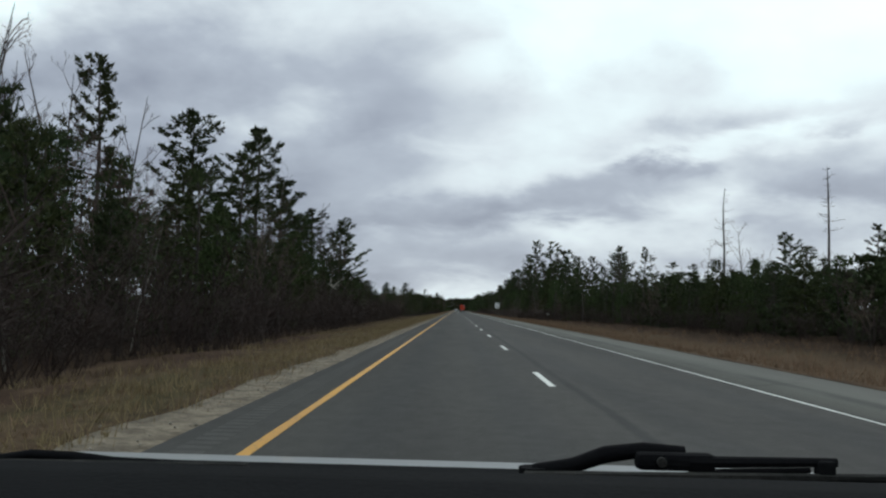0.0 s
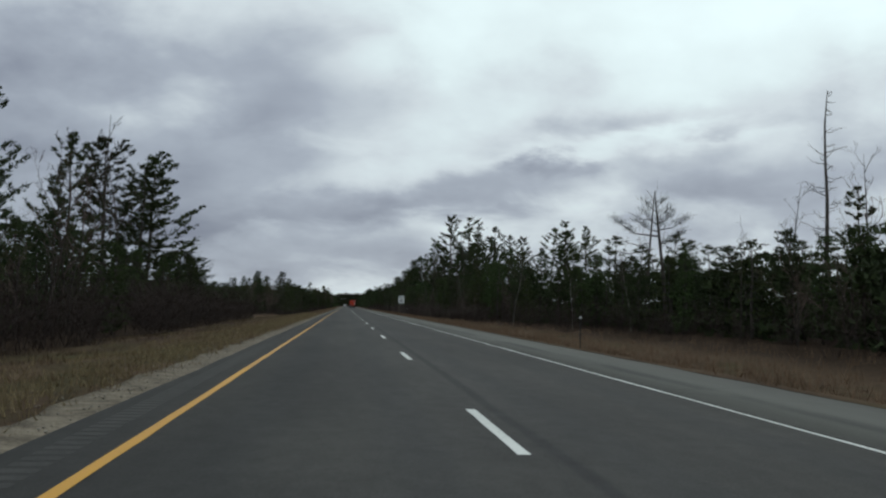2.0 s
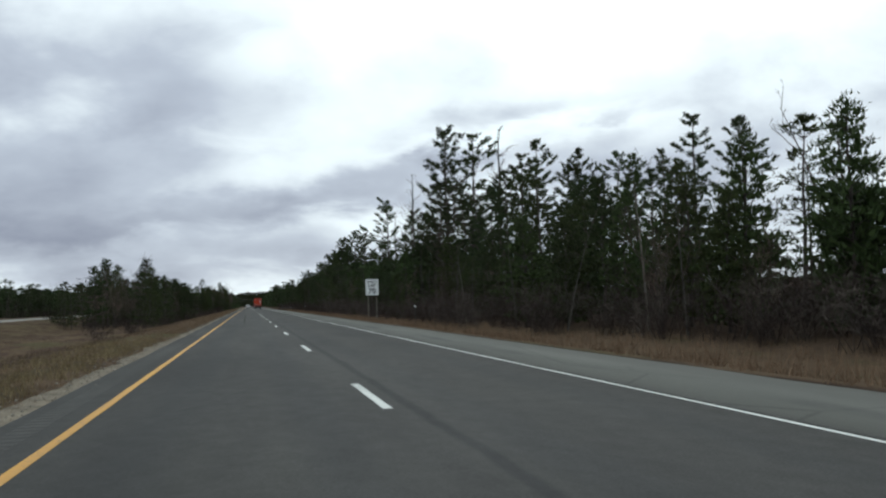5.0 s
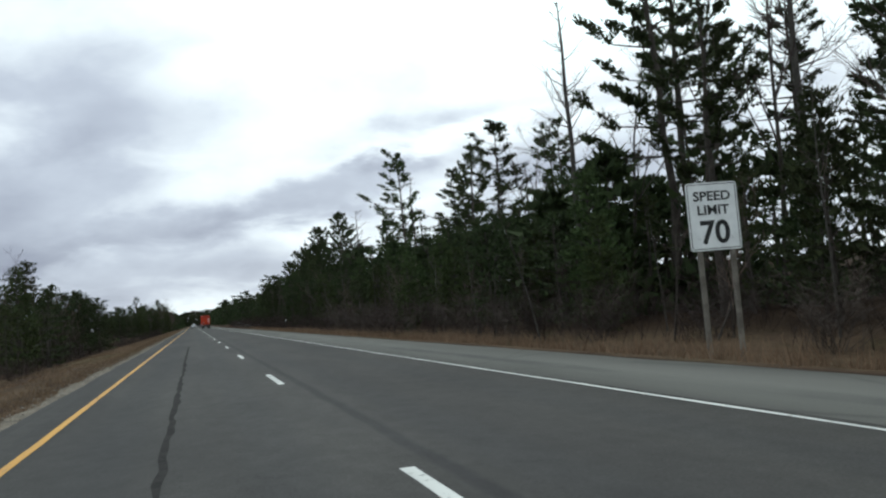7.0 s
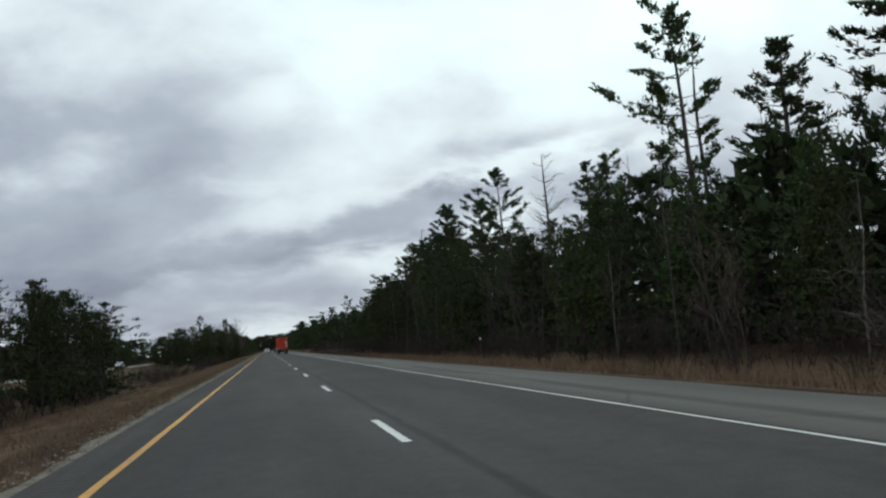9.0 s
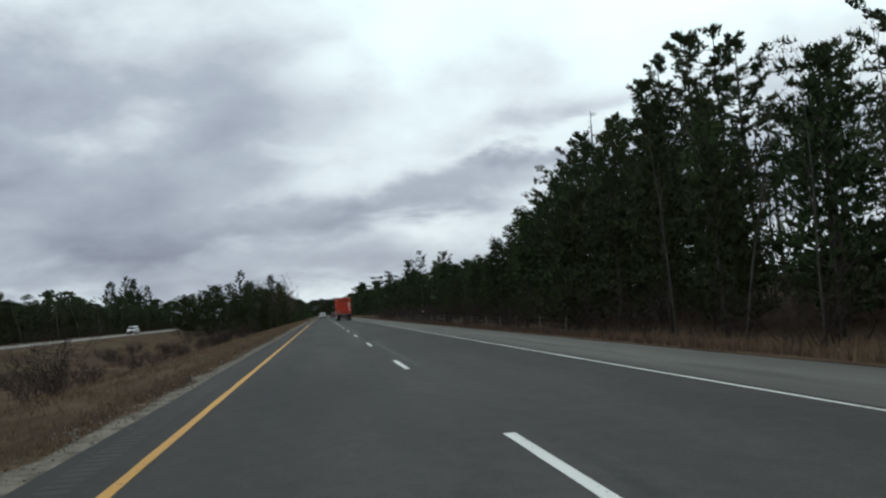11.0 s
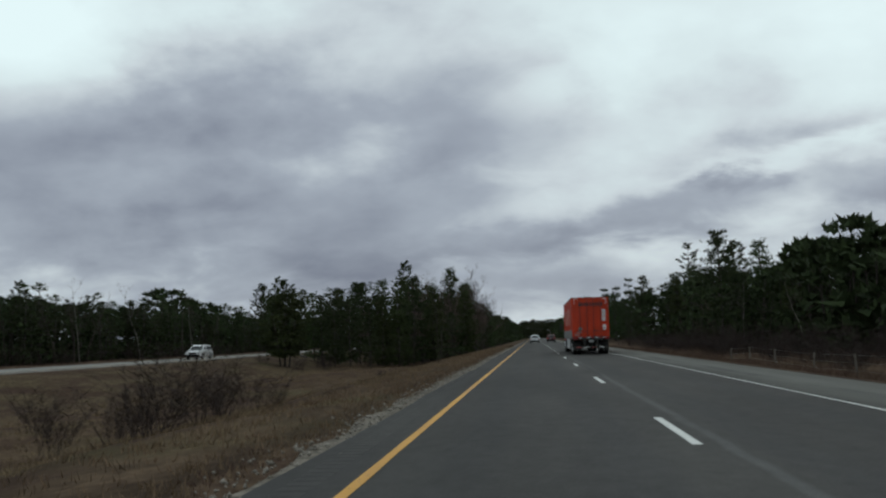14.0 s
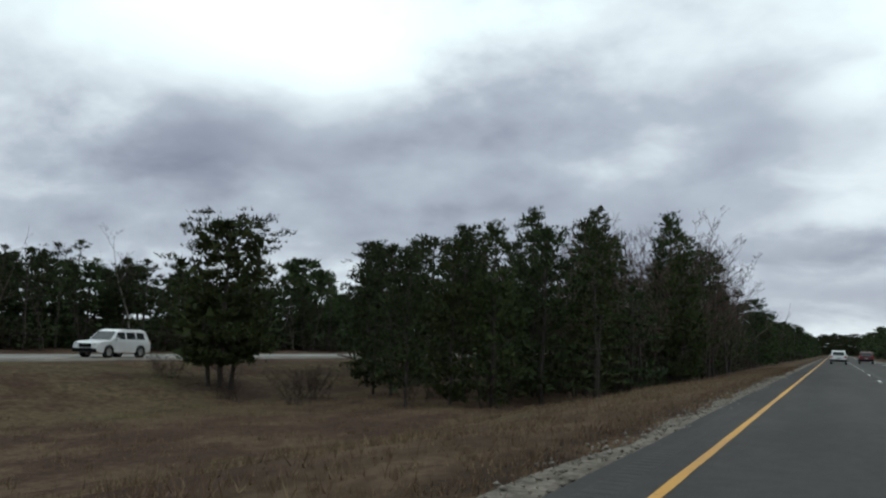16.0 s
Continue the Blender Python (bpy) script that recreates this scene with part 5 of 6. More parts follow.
woods("pine_forest", "dark pine and leafless forest in the wooded median", scatter(140, 8, 186, lambda y, r: front_left(min(y, 205)) - 4 - 20 * r.random(), lambda y, x, r: height_left(y, x) * r.choice([r.uniform(0.8, 1.05), r.uniform(0.4, 0.75)]), r2),
      ["near0", "near2", "near1", "near0", "bare0", "bare1"], r2)
woods("pine_forest", "far pine and leafless forest across the other carriageway", scatter(150, 420, 740, lambda y, r: -58 - 3 * r.random(), lambda y, x, r: r.uniform(5.0, 8.8), r2) + scatter(110, 420, 740, lambda y, r: -63 - 5 * r.random(), lambda y, x, r: r.uniform(7.0, 10.6), r2),
      ["near0", "near1", "bare0", "near0", "bare0", "near1", "bare1"], r2)
woods("pine_forest", "dense dark backing of the roadside forest", scatter(220, 30, 640, lambda y, r: front_right(y) + r.uniform(8, 22), lambda y, x, r: r.uniform(3.6, 6.2), r2)
      + scatter(270, 440, 760, lambda y, r: -60 - 12 * r.random(), lambda y, x, r: r.uniform(5.5, 8.4), r2), ["young1", "young0"], r2)
woods("pine_forest", "dense low pines between the roadside trees", scatter(120, 40, 205, lambda y, r: front_right(y) + r.uniform(3, 16), lambda y, x, r: r.uniform(4.0, 6.0), r2), ["young1", "young0"], r2)
woods("pine_forest", "dense young pines in front of the far forest", scatter(130, 425, 760, lambda y, r: -58 - 7 * r.random(), lambda y, x, r: r.uniform(3.6, 6.0), r2)
      + scatter(90, 535, 660, lambda y, r: front_right(y) + r.uniform(0.5, 12), lambda y, x, r: r.uniform(5.5, 9.5), r2) + scatter(70, 280, 400, lambda y, r: front_right(y) + r.uniform(6, 20), lambda y, x, r: r.uniform(6.0, 9.5), r2), ["young1", "young0"], r2)
woods("pine_forest", "deep far forest across the other carriageway", scatter(230, 230, 960, lambda y, r: (-58 if y < 420 else -66) - 26 * r.random() ** 1.5, lambda y, x, r: r.choice([r.uniform(7.0, 9.6), r.uniform(3.5, 6.5)]) * (1 if y < 660 else 1.5), r2),
      ["young0", "young0", "young1", "bare0", "pine2", "young1"], r2)
woods("pine_forest", "distant dark forest along the road", scatter(140, 650, 1400, lambda y, r: -11 - 15 * r.random(), lambda y, x, r: r.uniform(9, 13), r2)
      + scatter(140, 720, 1480, lambda y, r: 19 + 15 * r.random(), lambda y, x, r: r.uniform(10, 16), r2)
      , ["pine0", "young0", "pine2", "young1"], r2)
woods("pine_forest", "low wooded rise that closes the far end of the road", [(x, 1445 + 25 * k + r2.uniform(0, 20), r2.uniform(9, 13) + 4 * k) for k in range(3) for x in np.arange(-110, 110, 2.3)], ["young0", "young1"], r2)
woods("pine_forest", "mixed forest beside the far stretch of road", scatter(75, 640, 930, lambda y, r: -10.5 - 15 * r.random(), lambda y, x, r: r.uniform(7.5, 12), r2)
      + scatter(60, 640, 980, lambda y, r: 19 + 13 * r.random(), lambda y, x, r: r.uniform(8, 12.5), r2), ["near0", "near2", "bare0", "near0"], r2)
woods("underbrush", "tangled dark leafless underbrush below the trees", scatter(70, 190, 252, lambda y, r: front_right(y) + r.uniform(0, 14), lambda y, x, r: r.uniform(2.0, 3.8), r2) + scatter(280, 30, 560, lambda y, r: front_right(y) + r.uniform(-0.8, 9), lambda y, x, r: r.uniform(1.6, 3.6), r2)
      + scatter(210, 12, 190, lambda y, r: front_left(min(y, 205)) - r.uniform(-1.0, 10), lambda y, x, r: r.uniform(2.0, 4.5), r2)
      + scatter(110, 325, 402, lambda y, r: -12.5 - r.uniform(0, 18), lambda y, x, r: r.uniform(1.5, 3.4), r2)
      + scatter(90, 588, 690, lambda y, r: -9 - r.uniform(0, 12), lambda y, x, r: r.uniform(1.5, 3.0), r2)
      + scatter(60, 545, 640, lambda y, r: 15.5 + r.uniform(0, 5), lambda y, x, r: r.uniform(1.6, 3.2), r2)
      + scatter(170, 420, 760, lambda y, r: -55 - r.uniform(0, 6), lambda y, x, r: r.uniform(1.5, 3.4), r2), ["brush"], r2)


# ---- dry grass
def grass(name, label, mat, spots, tallness, blades, rng):
    g = Geo()
    C, D, L, W = [], [], [], []
    for x, y in spots:
        z = float(ground_height(x, y))
        h = tallness * rng.uniform(0.6, 1.3)
        C.append(np.array([x, y, z - 0.02]) + rng.normal(size=(blades, 3)) * (0.14, 0.14, 0))
        D.append(rng.normal(size=(blades, 3)) * (0.38, 0.38, 0.05) + (0, 0, 1))
        L.append(h * rng.uniform(0.6, 1.2, blades))
        W.append(rng.uniform(0.012, 0.026, blades))
    g.sprays(np.concatenate(C), np.concatenate(D), np.concatenate(L), np.concatenate(W), rng)
    tagged(new(name, mesh_from(name, *g.arrays(), mat)), label, "grass", kind="stuff")


r3 = np.random.default_rng(9)
band = lambda count, y0, y1, x0, x1: [(r3.uniform(x0, x1), r3.uniform(y0, y1)) for _ in range(count)]
grass("dry_grass", "tall pale dry grass along the forest edge", STRAW, [(8.9 + (front_right(y) - 8.9) * r3.beta(1.1, 1.6), y) for y in r3.uniform(10, 410, 5000)], 0.50, 8, r3)
grass("weeds", "dull brown weeds below the dark forest edge", RUSSET, [(8.9 + (front_right(y) - 8.9) * r3.beta(1.1, 1.6), y) for y in r3.uniform(395, 600, 3200)], 0.34, 9, r3)
grass("dry_grass", "short straw-coloured grass on the verge", STRAW, band(5200, 4, 640, -6.4, -3.5) + band(3400, 230, 640, -14, -5), 0.16, 9, r3)
grass("weeds", "russet dry weeds in the grassy median", RUSSET, [(-4.6 - r3.gamma(2.0, 5.5), y) for y in r3.uniform(225, 600, 4600)] + band(1500, 4, 230, -11, -6.5) + [(9.5 + 5 * r3.random(), y) for y in r3.uniform(10, 560, 1600)], 0.20, 11, r3)
grass("dry_grass", "rough pale tufts in the open median", STRAW, band(4600, 490, 592, -26, -4.4), 0.17, 10, r3)
grass("dry_grass", "matted straw grass at the gravel edge", STRAW, band(2600, 225, 640, -4.3, -3.25), 0.13, 9, r3)
grass("weeds", "dark russet turf at the gravel edge", RUSSET, band(1500, 225, 640, -4.0, -3.2), 0.10, 9, r3)
grass("dry_grass", "soft pale tufts on the verge by the gravel", STRAW, [(-3.35 - r3.gamma(1.6, 1.0), y) for y in r3.uniform(6, 215, 3400)], 0.22, 10, r3)
grass("dry_grass", "low straw grass over the gravel rim", STRAW, [(-3.35 + r3.normal() * 0.16, y) for y in r3.uniform(6, 560, 2600)], 0.09, 8, r3)
# loose stones on the gravel strip
g = Geo()
for _ in range(5600):
    y = 2 + 598 * r3.random() ** 0.8
    x = -3.02 + r3.normal() * 0.22 - ((0.8 if y < 190 else 0.4) * r3.random() if r3.random() < 0.3 else 0)
    s = r3.uniform(0.008, 0.028) if y < 190 else r3.uniform(0.008, 0.032)
    V = np.array([(1, 0, 0), (-1, 0, 0), (0, 1, 0), (0, -1, 0), (0, 0, 0.8), (0, 0, -0.6)]) * s * r3.uniform(0.7, 1.3, (6, 3)) + (x, y, -0.02 + s * 0.3)
    g.add(V, [(0, 2, 4), (2, 1, 4), (1, 3, 4), (3, 0, 4), (2, 0, 5), (1, 2, 5), (3, 1, 5), (0, 3, 5)])
for _ in range(900):
    y = r3.uniform(470, 600)
    x = -3.0 + r3.normal() * 0.16
    s = r3.uniform(0.02, 0.05)
    V = np.array([(1, 0, 0), (-1, 0, 0), (0, 1, 0), (0, -1, 0), (0, 0, 0.8), (0, 0, -0.6)]) * s * r3.uniform(0.6, 1.4, (6, 3)) + (x, y, -0.02 + s * 0.3)
    g.add(V, [(0, 2, 4), (2, 1, 4), (1, 3, 4), (3, 0, 4), (2, 0, 5), (1, 2, 5), (3, 1, 5), (0, 3, 5)])
tagged(new("loose_stones", mesh_from("loose_stones", *g.arrays(), STONE)), "loose pale stones strewn on the gravel strip", "stones", kind="stuff")


# ---------------------------------------------------------------- paints and plastics
def painted(name, col, dirt, amount=0.35, rough=0.4, metal=0.0, spec=0.4, coat=0.0):
    """Vehicle paint with road grime that gathers in streaks and low down."""
    m, n, b = material(name, rough, metal, spec)
    p = place(n)
    px, py, pz = n.split(p)
    film_ = n.noise(n.scaled(p, (1.3, 1.3, 0.5)), 1.5, 6.0, 0.65)
    streak = n.noise(n.scaled(p, (9, 9, 0.5)), 1.0, 4.0, 0.6)
    low = n.math("SUBTRACT", 1.0, n.step(n.math("ADD", pz, n.math("MULTIPLY", film_, 0.6)), 0.7, 1.7))
    g = n.math("MULTIPLY", n.step(n.math("ADD", film_, n.math("MULTIPLY", streak, 0.5)), 0.55, 0.95), amount)
    g = n.math("ADD", g, n.math("MULTIPLY", low, amount * 0.8), clamp=True)
    n.put(b.inputs["Base Color"], n.mix(g, col, dirt))
    n.put(b.inputs["Roughness"], n.math("ADD", rough, n.math("MULTIPLY", g, 0.4)))
    b.inputs["Coat Weight"].default_value = coat
    return m


def glowing(name, col, rough=0.25):
    m, n, b = material(name, rough, 0.0, 0.5)
    n.put(b.inputs["Base Color"], n.mix(n.noise(place(n), 30.0, 2.0), col, tuple(v * 0.7 for v in col)))
    return m


ORANGE = painted("orange_trailer_paint", (0.46, 0.036, 0.009), (0.16, 0.026, 0.014), 0.5, 0.5, spec=0.22, coat=0.05)
ORANGE_DARK = painted("faded_dark_lettering", (0.085, 0.018, 0.016), (0.09, 0.03, 0.02), 0.3, 0.6)
BAR_PALE = painted("faded_pale_lettering", (0.52, 0.34, 0.31), (0.40, 0.14, 0.10), 0.5, 0.5)
GREY_BAND = painted("grey_scuff_band", (0.16, 0.155, 0.155), (0.09, 0.08, 0.075), 0.5, 0.55)
WHITE_PAINT = painted("white_car_paint", (0.62, 0.63, 0.65), (0.25, 0.24, 0.22), 0.25, 0.25, coat=0.5)
RED_PAINT = painted("dark_red_car_paint", (0.075, 0.006, 0.009), (0.05, 0.018, 0.018), 0.25, 0.35, spec=0.25, coat=0.2)
SILVER = painted("silver_car_paint", (0.20, 0.205, 0.215), (0.15, 0.145, 0.14), 0.25, 0.5, 0.2, coat=0.1)
WHITE_PANEL = painted("dirty_white_panel", (0.50, 0.51, 0.53), (0.18, 0.17, 0.16), 0.4, 0.4)
STICKER = grained("white_sticker", (0.50, 0.50, 0.49), (0.62, 0.62, 0.61), 4.0, 0.5, bump=0.0)
STICKER_GREY = grained("printed_grey_bars", (0.17, 0.17, 0.17), (0.24, 0.24, 0.24), 6.0, 0.6, bump=0.0)
STEEL = grained("galvanised_steel", (0.20, 0.20, 0.21), (0.34, 0.34, 0.35), 5.0, 0.45, 0.7, 0.5, 0.1)
DARK_STEEL = grained("grimy_dark_steel", (0.018, 0.017, 0.017), (0.05, 0.046, 0.042), 4.0, 0.7, 0.2, 0.3, 0.2)
RUBBER = grained("dusty_black_rubber", (0.012, 0.012, 0.012), (0.032, 0.030, 0.028), 5.0, 0.85, 0.0, 0.2, 0.3)
PLASTIC = grained("black_dash_plastic", (0.006, 0.006, 0.007), (0.011, 0.011, 0.012), 3.0, 0.95, 0.0, 0.04, 0.15, 220.0)
ALLOY = grained("worn_aluminium", (0.30, 0.30, 0.31), (0.45, 0.45, 0.46), 5.0, 0.35, 0.9, 0.5, 0.05)
TAIL_RED = glowing("red_lamp_lens", (0.32, 0.012, 0.012))
LAMP_CLEAR = glowing("clear_lamp_lens", (0.60, 0.60, 0.62), 0.12)
TAPE_RED = glowing("red_reflective_tape", (0.34, 0.02, 0.02), 0.4)
TAPE_WHITE = glowing("white_reflective_tape", (0.66, 0.66, 0.66), 0.4)
GLASS, n, b = material("dark_car_glass", 0.08, 0.0, 0.5)
n.put(b.inputs["Base Color"], n.mix(n.noise(place(n), 1.2, 3.0), (0.012, 0.013, 0.014), (0.03, 0.032, 0.034)))
SIGN_WHITE = grained("white_sign_sheeting", (0.56, 0.57, 0.58), (0.66, 0.67, 0.68), 2.5, 0.5, 0.0, 0.4, 0.05)
SIGN_BLACK = grained("black_sign_paint", (0.008, 0.008, 0.009), (0.02, 0.02, 0.02), 4.0, 0.5, bump=0.0)
POST_WOOD = grained("weathered_post_wood", (0.08, 0.070, 0.060), (0.15, 0.133, 0.115), 4.0, 0.9, bump=0.5)


# ---------------------------------------------------------------- shaping helpers
def box(x0, x1, y0, y1, z0, z1, bevel=0.0, seg=2, bm=None):
    bm = bm or bmesh.new()
    r = bmesh.ops.create_cube(bm, size=1.0, matrix=Matrix.Translation(((x0 + x1) / 2, (y0 + y1) / 2, (z0 + z1) / 2)) @ Matrix.Diagonal((x1 - x0, y1 - y0, z1 - z0, 1)))
    if bevel:
        es = list({e for v in r["verts"] for e in v.link_edges})
        bmesh.ops.bevel(bm, geom=es, offset=bevel, segments=seg, affect="EDGES", profile=0.6)
    return bm


def rod(a, c, r, sides=10, r2=None, bm=None):
    bm = bm or bmesh.new()
    a, c = Vector(a), Vector(c)
    m = Matrix.Translation((a + c) / 2) @ (c - a).to_track_quat("Z", "Y").to_matrix().to_4x4()
    bmesh.ops.create_cone(bm, cap_ends=True, segments=sides, radius1=r, radius2=r if r2 is None else r2, depth=(c - a).length, matrix=m)
    return bm


def smooth(bm):
    for f in bm.faces:
        f.smooth = True
    return bm


def profile(points, half, bevel=0.04, taper=None):
    """A side outline (y, z) drawn out across the width; taper(z) narrows it."""
    bm = bmesh.new()
    rows = []
    for sx in (-1, 1):
        rows.append([bm.verts.new((sx * half * (taper(z) if taper else 1), y, z)) for y, z in points])
    k = len(points)
    bm.faces.new(rows[0])
    bm.faces.new(rows[1][::-1])
    for i in range(k):
        j = (i + 1) % k
        bm.faces.new((rows[0][j], rows[0][i], rows[1][i], rows[1][j]))
    bmesh.ops.recalc_face_normals(bm, faces=bm.faces)
    if bevel:
        bmesh.ops.bevel(bm, geom=[e for e in bm.edges], offset=bevel, segments=2, affect="EDGES", profile=0.6)
    return bm


def slab(corners, thick, bm=None):
    """A thin panel over four corners, thickened along its normal."""
    bm = bm or bmesh.new()
    c = [Vector(v) for v in corners]
    nrm = (c[1] - c[0]).cross(c[2] - c[0]).normalized() * thick
    lo = [bm.verts.new(v) for v in c]
    hi = [bm.verts.new(v + nrm) for v in c]
    bm.faces.new(lo[::-1])
    bm.faces.new(hi)
    for i in range(4):
        j = (i + 1) % 4
        bm.faces.new((lo[i], lo[j], hi[j], hi[i]))
    return bm


def tyre_mesh(radius, width):
    """A tyre across x with rounded shoulders."""
    bm = bmesh.new()
    prof = [(-0.5, 0.62), (-0.5, 0.86), (-0.42, 0.97), (-0.2, 1.0), (0.2, 1.0), (0.42, 0.97), (0.5, 0.86), (0.5, 0.62)]
    k = 24
    rings = [[bm.verts.new((u * width, math.cos(6.2832 * i / k) * v * radius, math.sin(6.2832 * i / k) * v * radius)) for i in range(k)] for u, v in prof]
    for a, c in zip(rings, rings[1:] + rings[:1]):
        for i in range(k):
            bm.faces.new((a[i], a[(i + 1) % k], c[(i + 1) % k], c[i]))
    bmesh.ops.recalc_face_normals(bm, faces=bm.faces)
    return smooth(bm)


def rim_mesh(radius, width):
    bm = bmesh.new()
    for s in (-1, 1):
        rod((s * width * 0.30, 0, 0), (s * width * 0.42, 0, 0), radius * 0.64, 20, bm=bm)
        rod((s * width * 0.40, 0, 0), (s * width * 0.50, 0, 0), radius * 0.24, 12, radius * 0.16, bm=bm)
        for i in range(5):
            a = 6.2832 * i / 5
            rod((s * width * 0.44, math.cos(a) * radius * 0.2, math.sin(a) * radius * 0.2), (s * width * 0.45, math.cos(a) * radius * 0.58, math.sin(a) * radius * 0.58), radius * 0.07, 6, bm=bm)
    return bm


WHEELS = {}


def wheel(parent, x, y, radius, width, rim_mat):
    key = (radius, width, rim_mat.name)
    if key not in WHEELS:
        a, c = bpy.data.meshes.new("tyre"), bpy.data.meshes.new("rim")
        for me, bm, mt in ((a, tyre_mesh(radius, width), RUBBER), (c, rim_mesh(radius, width), rim_mat)):
            bm.to_mesh(me)
            bm.free()
            me.materials.append(mt)
        WHEELS[key] = (a, c)
    w = new("wheel", WHEELS[key][0])
    w.parent = parent
    w.location = (x, y, radius)
    r = new("rim", WHEELS[key][1])
    r.parent = w
    return w


# ---------------------------------------------------------------- the lorry
def lorry(x, y):
    """Tractor and box trailer; the rear doors at y, driving towards +y."""
    t = thing("semi_trailer_truck", "orange box trailer with grimy rear doors behind an orange tractor", "truck")
    t.location = (x, y, 0)
    h, top, low, long = 1.295, 4.02, 1.12, 16.15
    part("trailer_body", box(-h, h, 0.02, long, low + 0.12, top, 0.035), ORANGE, t)
    part("roof_rail", box(-h - 0.006, h + 0.006, -0.004, long + 0.01, top - 0.07, top + 0.012, 0.01), DARK_STEEL, t, "dark aluminium roof rail")
    for s in (-1, 1):
        part("bottom_rail", box(s * (h + 0.006) - 0.012, s * (h + 0.006) + 0.012, 0.05, long, low, low + 0.62, 0.006), GREY_BAND, t, "grey scuffed band along the side")
        part("side_skirt", box(s * 1.24 - 0.02, s * 1.24 + 0.02, 5.4, 11.4, 0.38, low, 0.01), WHITE_PANEL, t, "dirty pale side skirt")
        # a row of plain pale upright bars along the side
        for k in range(9):
            y0 = 3.2 + k * 1.02
            part("side_lettering", box(s * (h + 0.004) - 0.002, s * (h + 0.004) + 0.002, y0, y0 + (0.62 if k % 3 else 0.40), 2.15, 3.30), BAR_PALE, t, "pale upright bar")
        for k in range(14):
            y0 = 0.6 + k * 1.12
            part("side_post", box(s * (h + 0.009) - 0.006, s * (h + 0.009) + 0.006, y0, y0 + 0.05, low + 0.62, top - 0.07), ORANGE, t)
    # rear frame and doors
    for s in (-1, 1):
        part("corner_post", box(s * 1.235 - 0.06, s * 1.235 + 0.06, -0.03, 0.06, low, top - 0.02, 0.012), ORANGE, t)
    part("door_header", box(-1.175, 1.175, -0.028, 0.05, top - 0.16, top - 0.02, 0.01), ORANGE, t)
    part("rear_sill", box(-1.295, 1.295, -0.05, 0.10, low - 0.06, low + 0.14, 0.015), DARK_STEEL, t, "grimy dark steel sill")
    for s in (-1, 1):
        d = part("rear_door", box(min(s * 0.008, s * 1.17), max(s * 0.008, s * 1.17), -0.018, 0.03, low + 0.15, top - 0.165, 0.012), ORANGE, t)
        for x0 in (0.22, 0.72):
            part("lock_rod", rod((s * x0, -0.055, low + 0.10), (s * x0, -0.055, top - 0.14), 0.018, 8), DARK_STEEL, d, "dark steel locking rod")
            part("rod_handle", box(min(s * x0, s * (x0 + 0.34)), max(s * x0, s * (x0 + 0.34)), -0.075, -0.055, low + 0.52, low + 0.56, 0.006), DARK_STEEL, d)
        for k in range(4):
            z0 = low + 0.4 + k * 0.72
            part("hinge", box(min(s * 1.06, s * 1.25), max(s * 1.06, s * 1.25), -0.05, -0.015, z0, z0 + 0.09, 0.008), ORANGE, d)
        # pale corner marks and tape
        part("corner_mark", box(min(s * 0.86, s * 1.13), max(s * 0.86, s * 1.13), -0.032, -0.029, top - 0.12, top - 0.07), TAPE_WHITE, t)
        part("corner_mark", box(min(s * 1.08, s * 1.13), max(s * 1.08, s * 1.13), -0.022, -0.019, top - 0.44, top - 0.17), TAPE_WHITE, t)
        part("tail_lamp", box(s * 1.17 - 0.07, s * 1.17 + 0.07, -0.075, -0.045, low - 0.02, low + 0.10, 0.012), TAIL_RED, t, "red tail lamp")
        part("side_marker", box(s * 1.0 - 0.06, s * 1.0 + 0.06, -0.075, -0.045, low - 0.02, low + 0.08, 0.012), TAIL_RED, t)
        part("mud_flap", box(s * 0.95 - 0.30, s * 0.95 + 0.30, 0.62, 0.64, 0.28, 0.98, 0.004), RUBBER, t, "black rubber mud flap")
        part("guard_upright", box(s * 0.45 - 0.05, s * 0.45 + 0.05, -0.02, 0.06, 0.50, low, 0.008), DARK_STEEL, t)
    part("guard_bar", box(-1.2, 1.2, -0.05, 0.05, 0.46, 0.58, 0.012), DARK_STEEL, t, "steel underride guard")
    part("plate", box(-0.17, 0.17, -0.056, -0.050, low - 0.25, low - 0.10), STICKER_GREY, t)
    for k in range(8):
        x0 = -1.12 + k * 0.28
        part("reflective_tape", box(x0, x0 + 0.24, -0.056, -0.051, low + 0.05, low + 0.10), TAPE_WHITE if k % 2 else TAPE_RED, t)
    for k in range(4):
        x0 = -1.0 + k * 0.52
        part("guard_tape", box(x0, x0 + 0.30, -0.056, -0.051, 0.50, 0.55), TAPE_WHITE if k % 2 else TAPE_RED, t)
    # the dark word over the doors, as plain blocks
    for k in range(9):
        x0 = -0.80 + k * 0.19
        part("lettering_block", box(x0, x0 + (0.15 if k % 2 else 0.17), -0.024, -0.020, top - 0.62, top - 0.36), ORANGE_DARK, t)
    # notices on the right door
    for z0, z1 in ((3.05, 3.28), (2.78, 3.02), (2.48, 2.75)):
        lab = part("notice", box(0.82, 1.06, -0.024, -0.020, z0 - 0.12, z1 - 0.12), STICKER, t, "white printed notice")
        for k in range(3):
            zz = z0 - 0.09 + k * 0.065
            part("print_line", box(0.85, 1.02, -0.027, -0.0245, zz, zz + 0.03), STICKER_GREY, lab)
    lab = part("notice", box(0.86, 1.08, -0.024, -0.020, 1.72, 2.10), STICKER, t, "torn white notice")
    part("print_line", box(0.89, 1.0, -0.027, -0.0245, 1.78, 1.92), STICKER_GREY, lab)
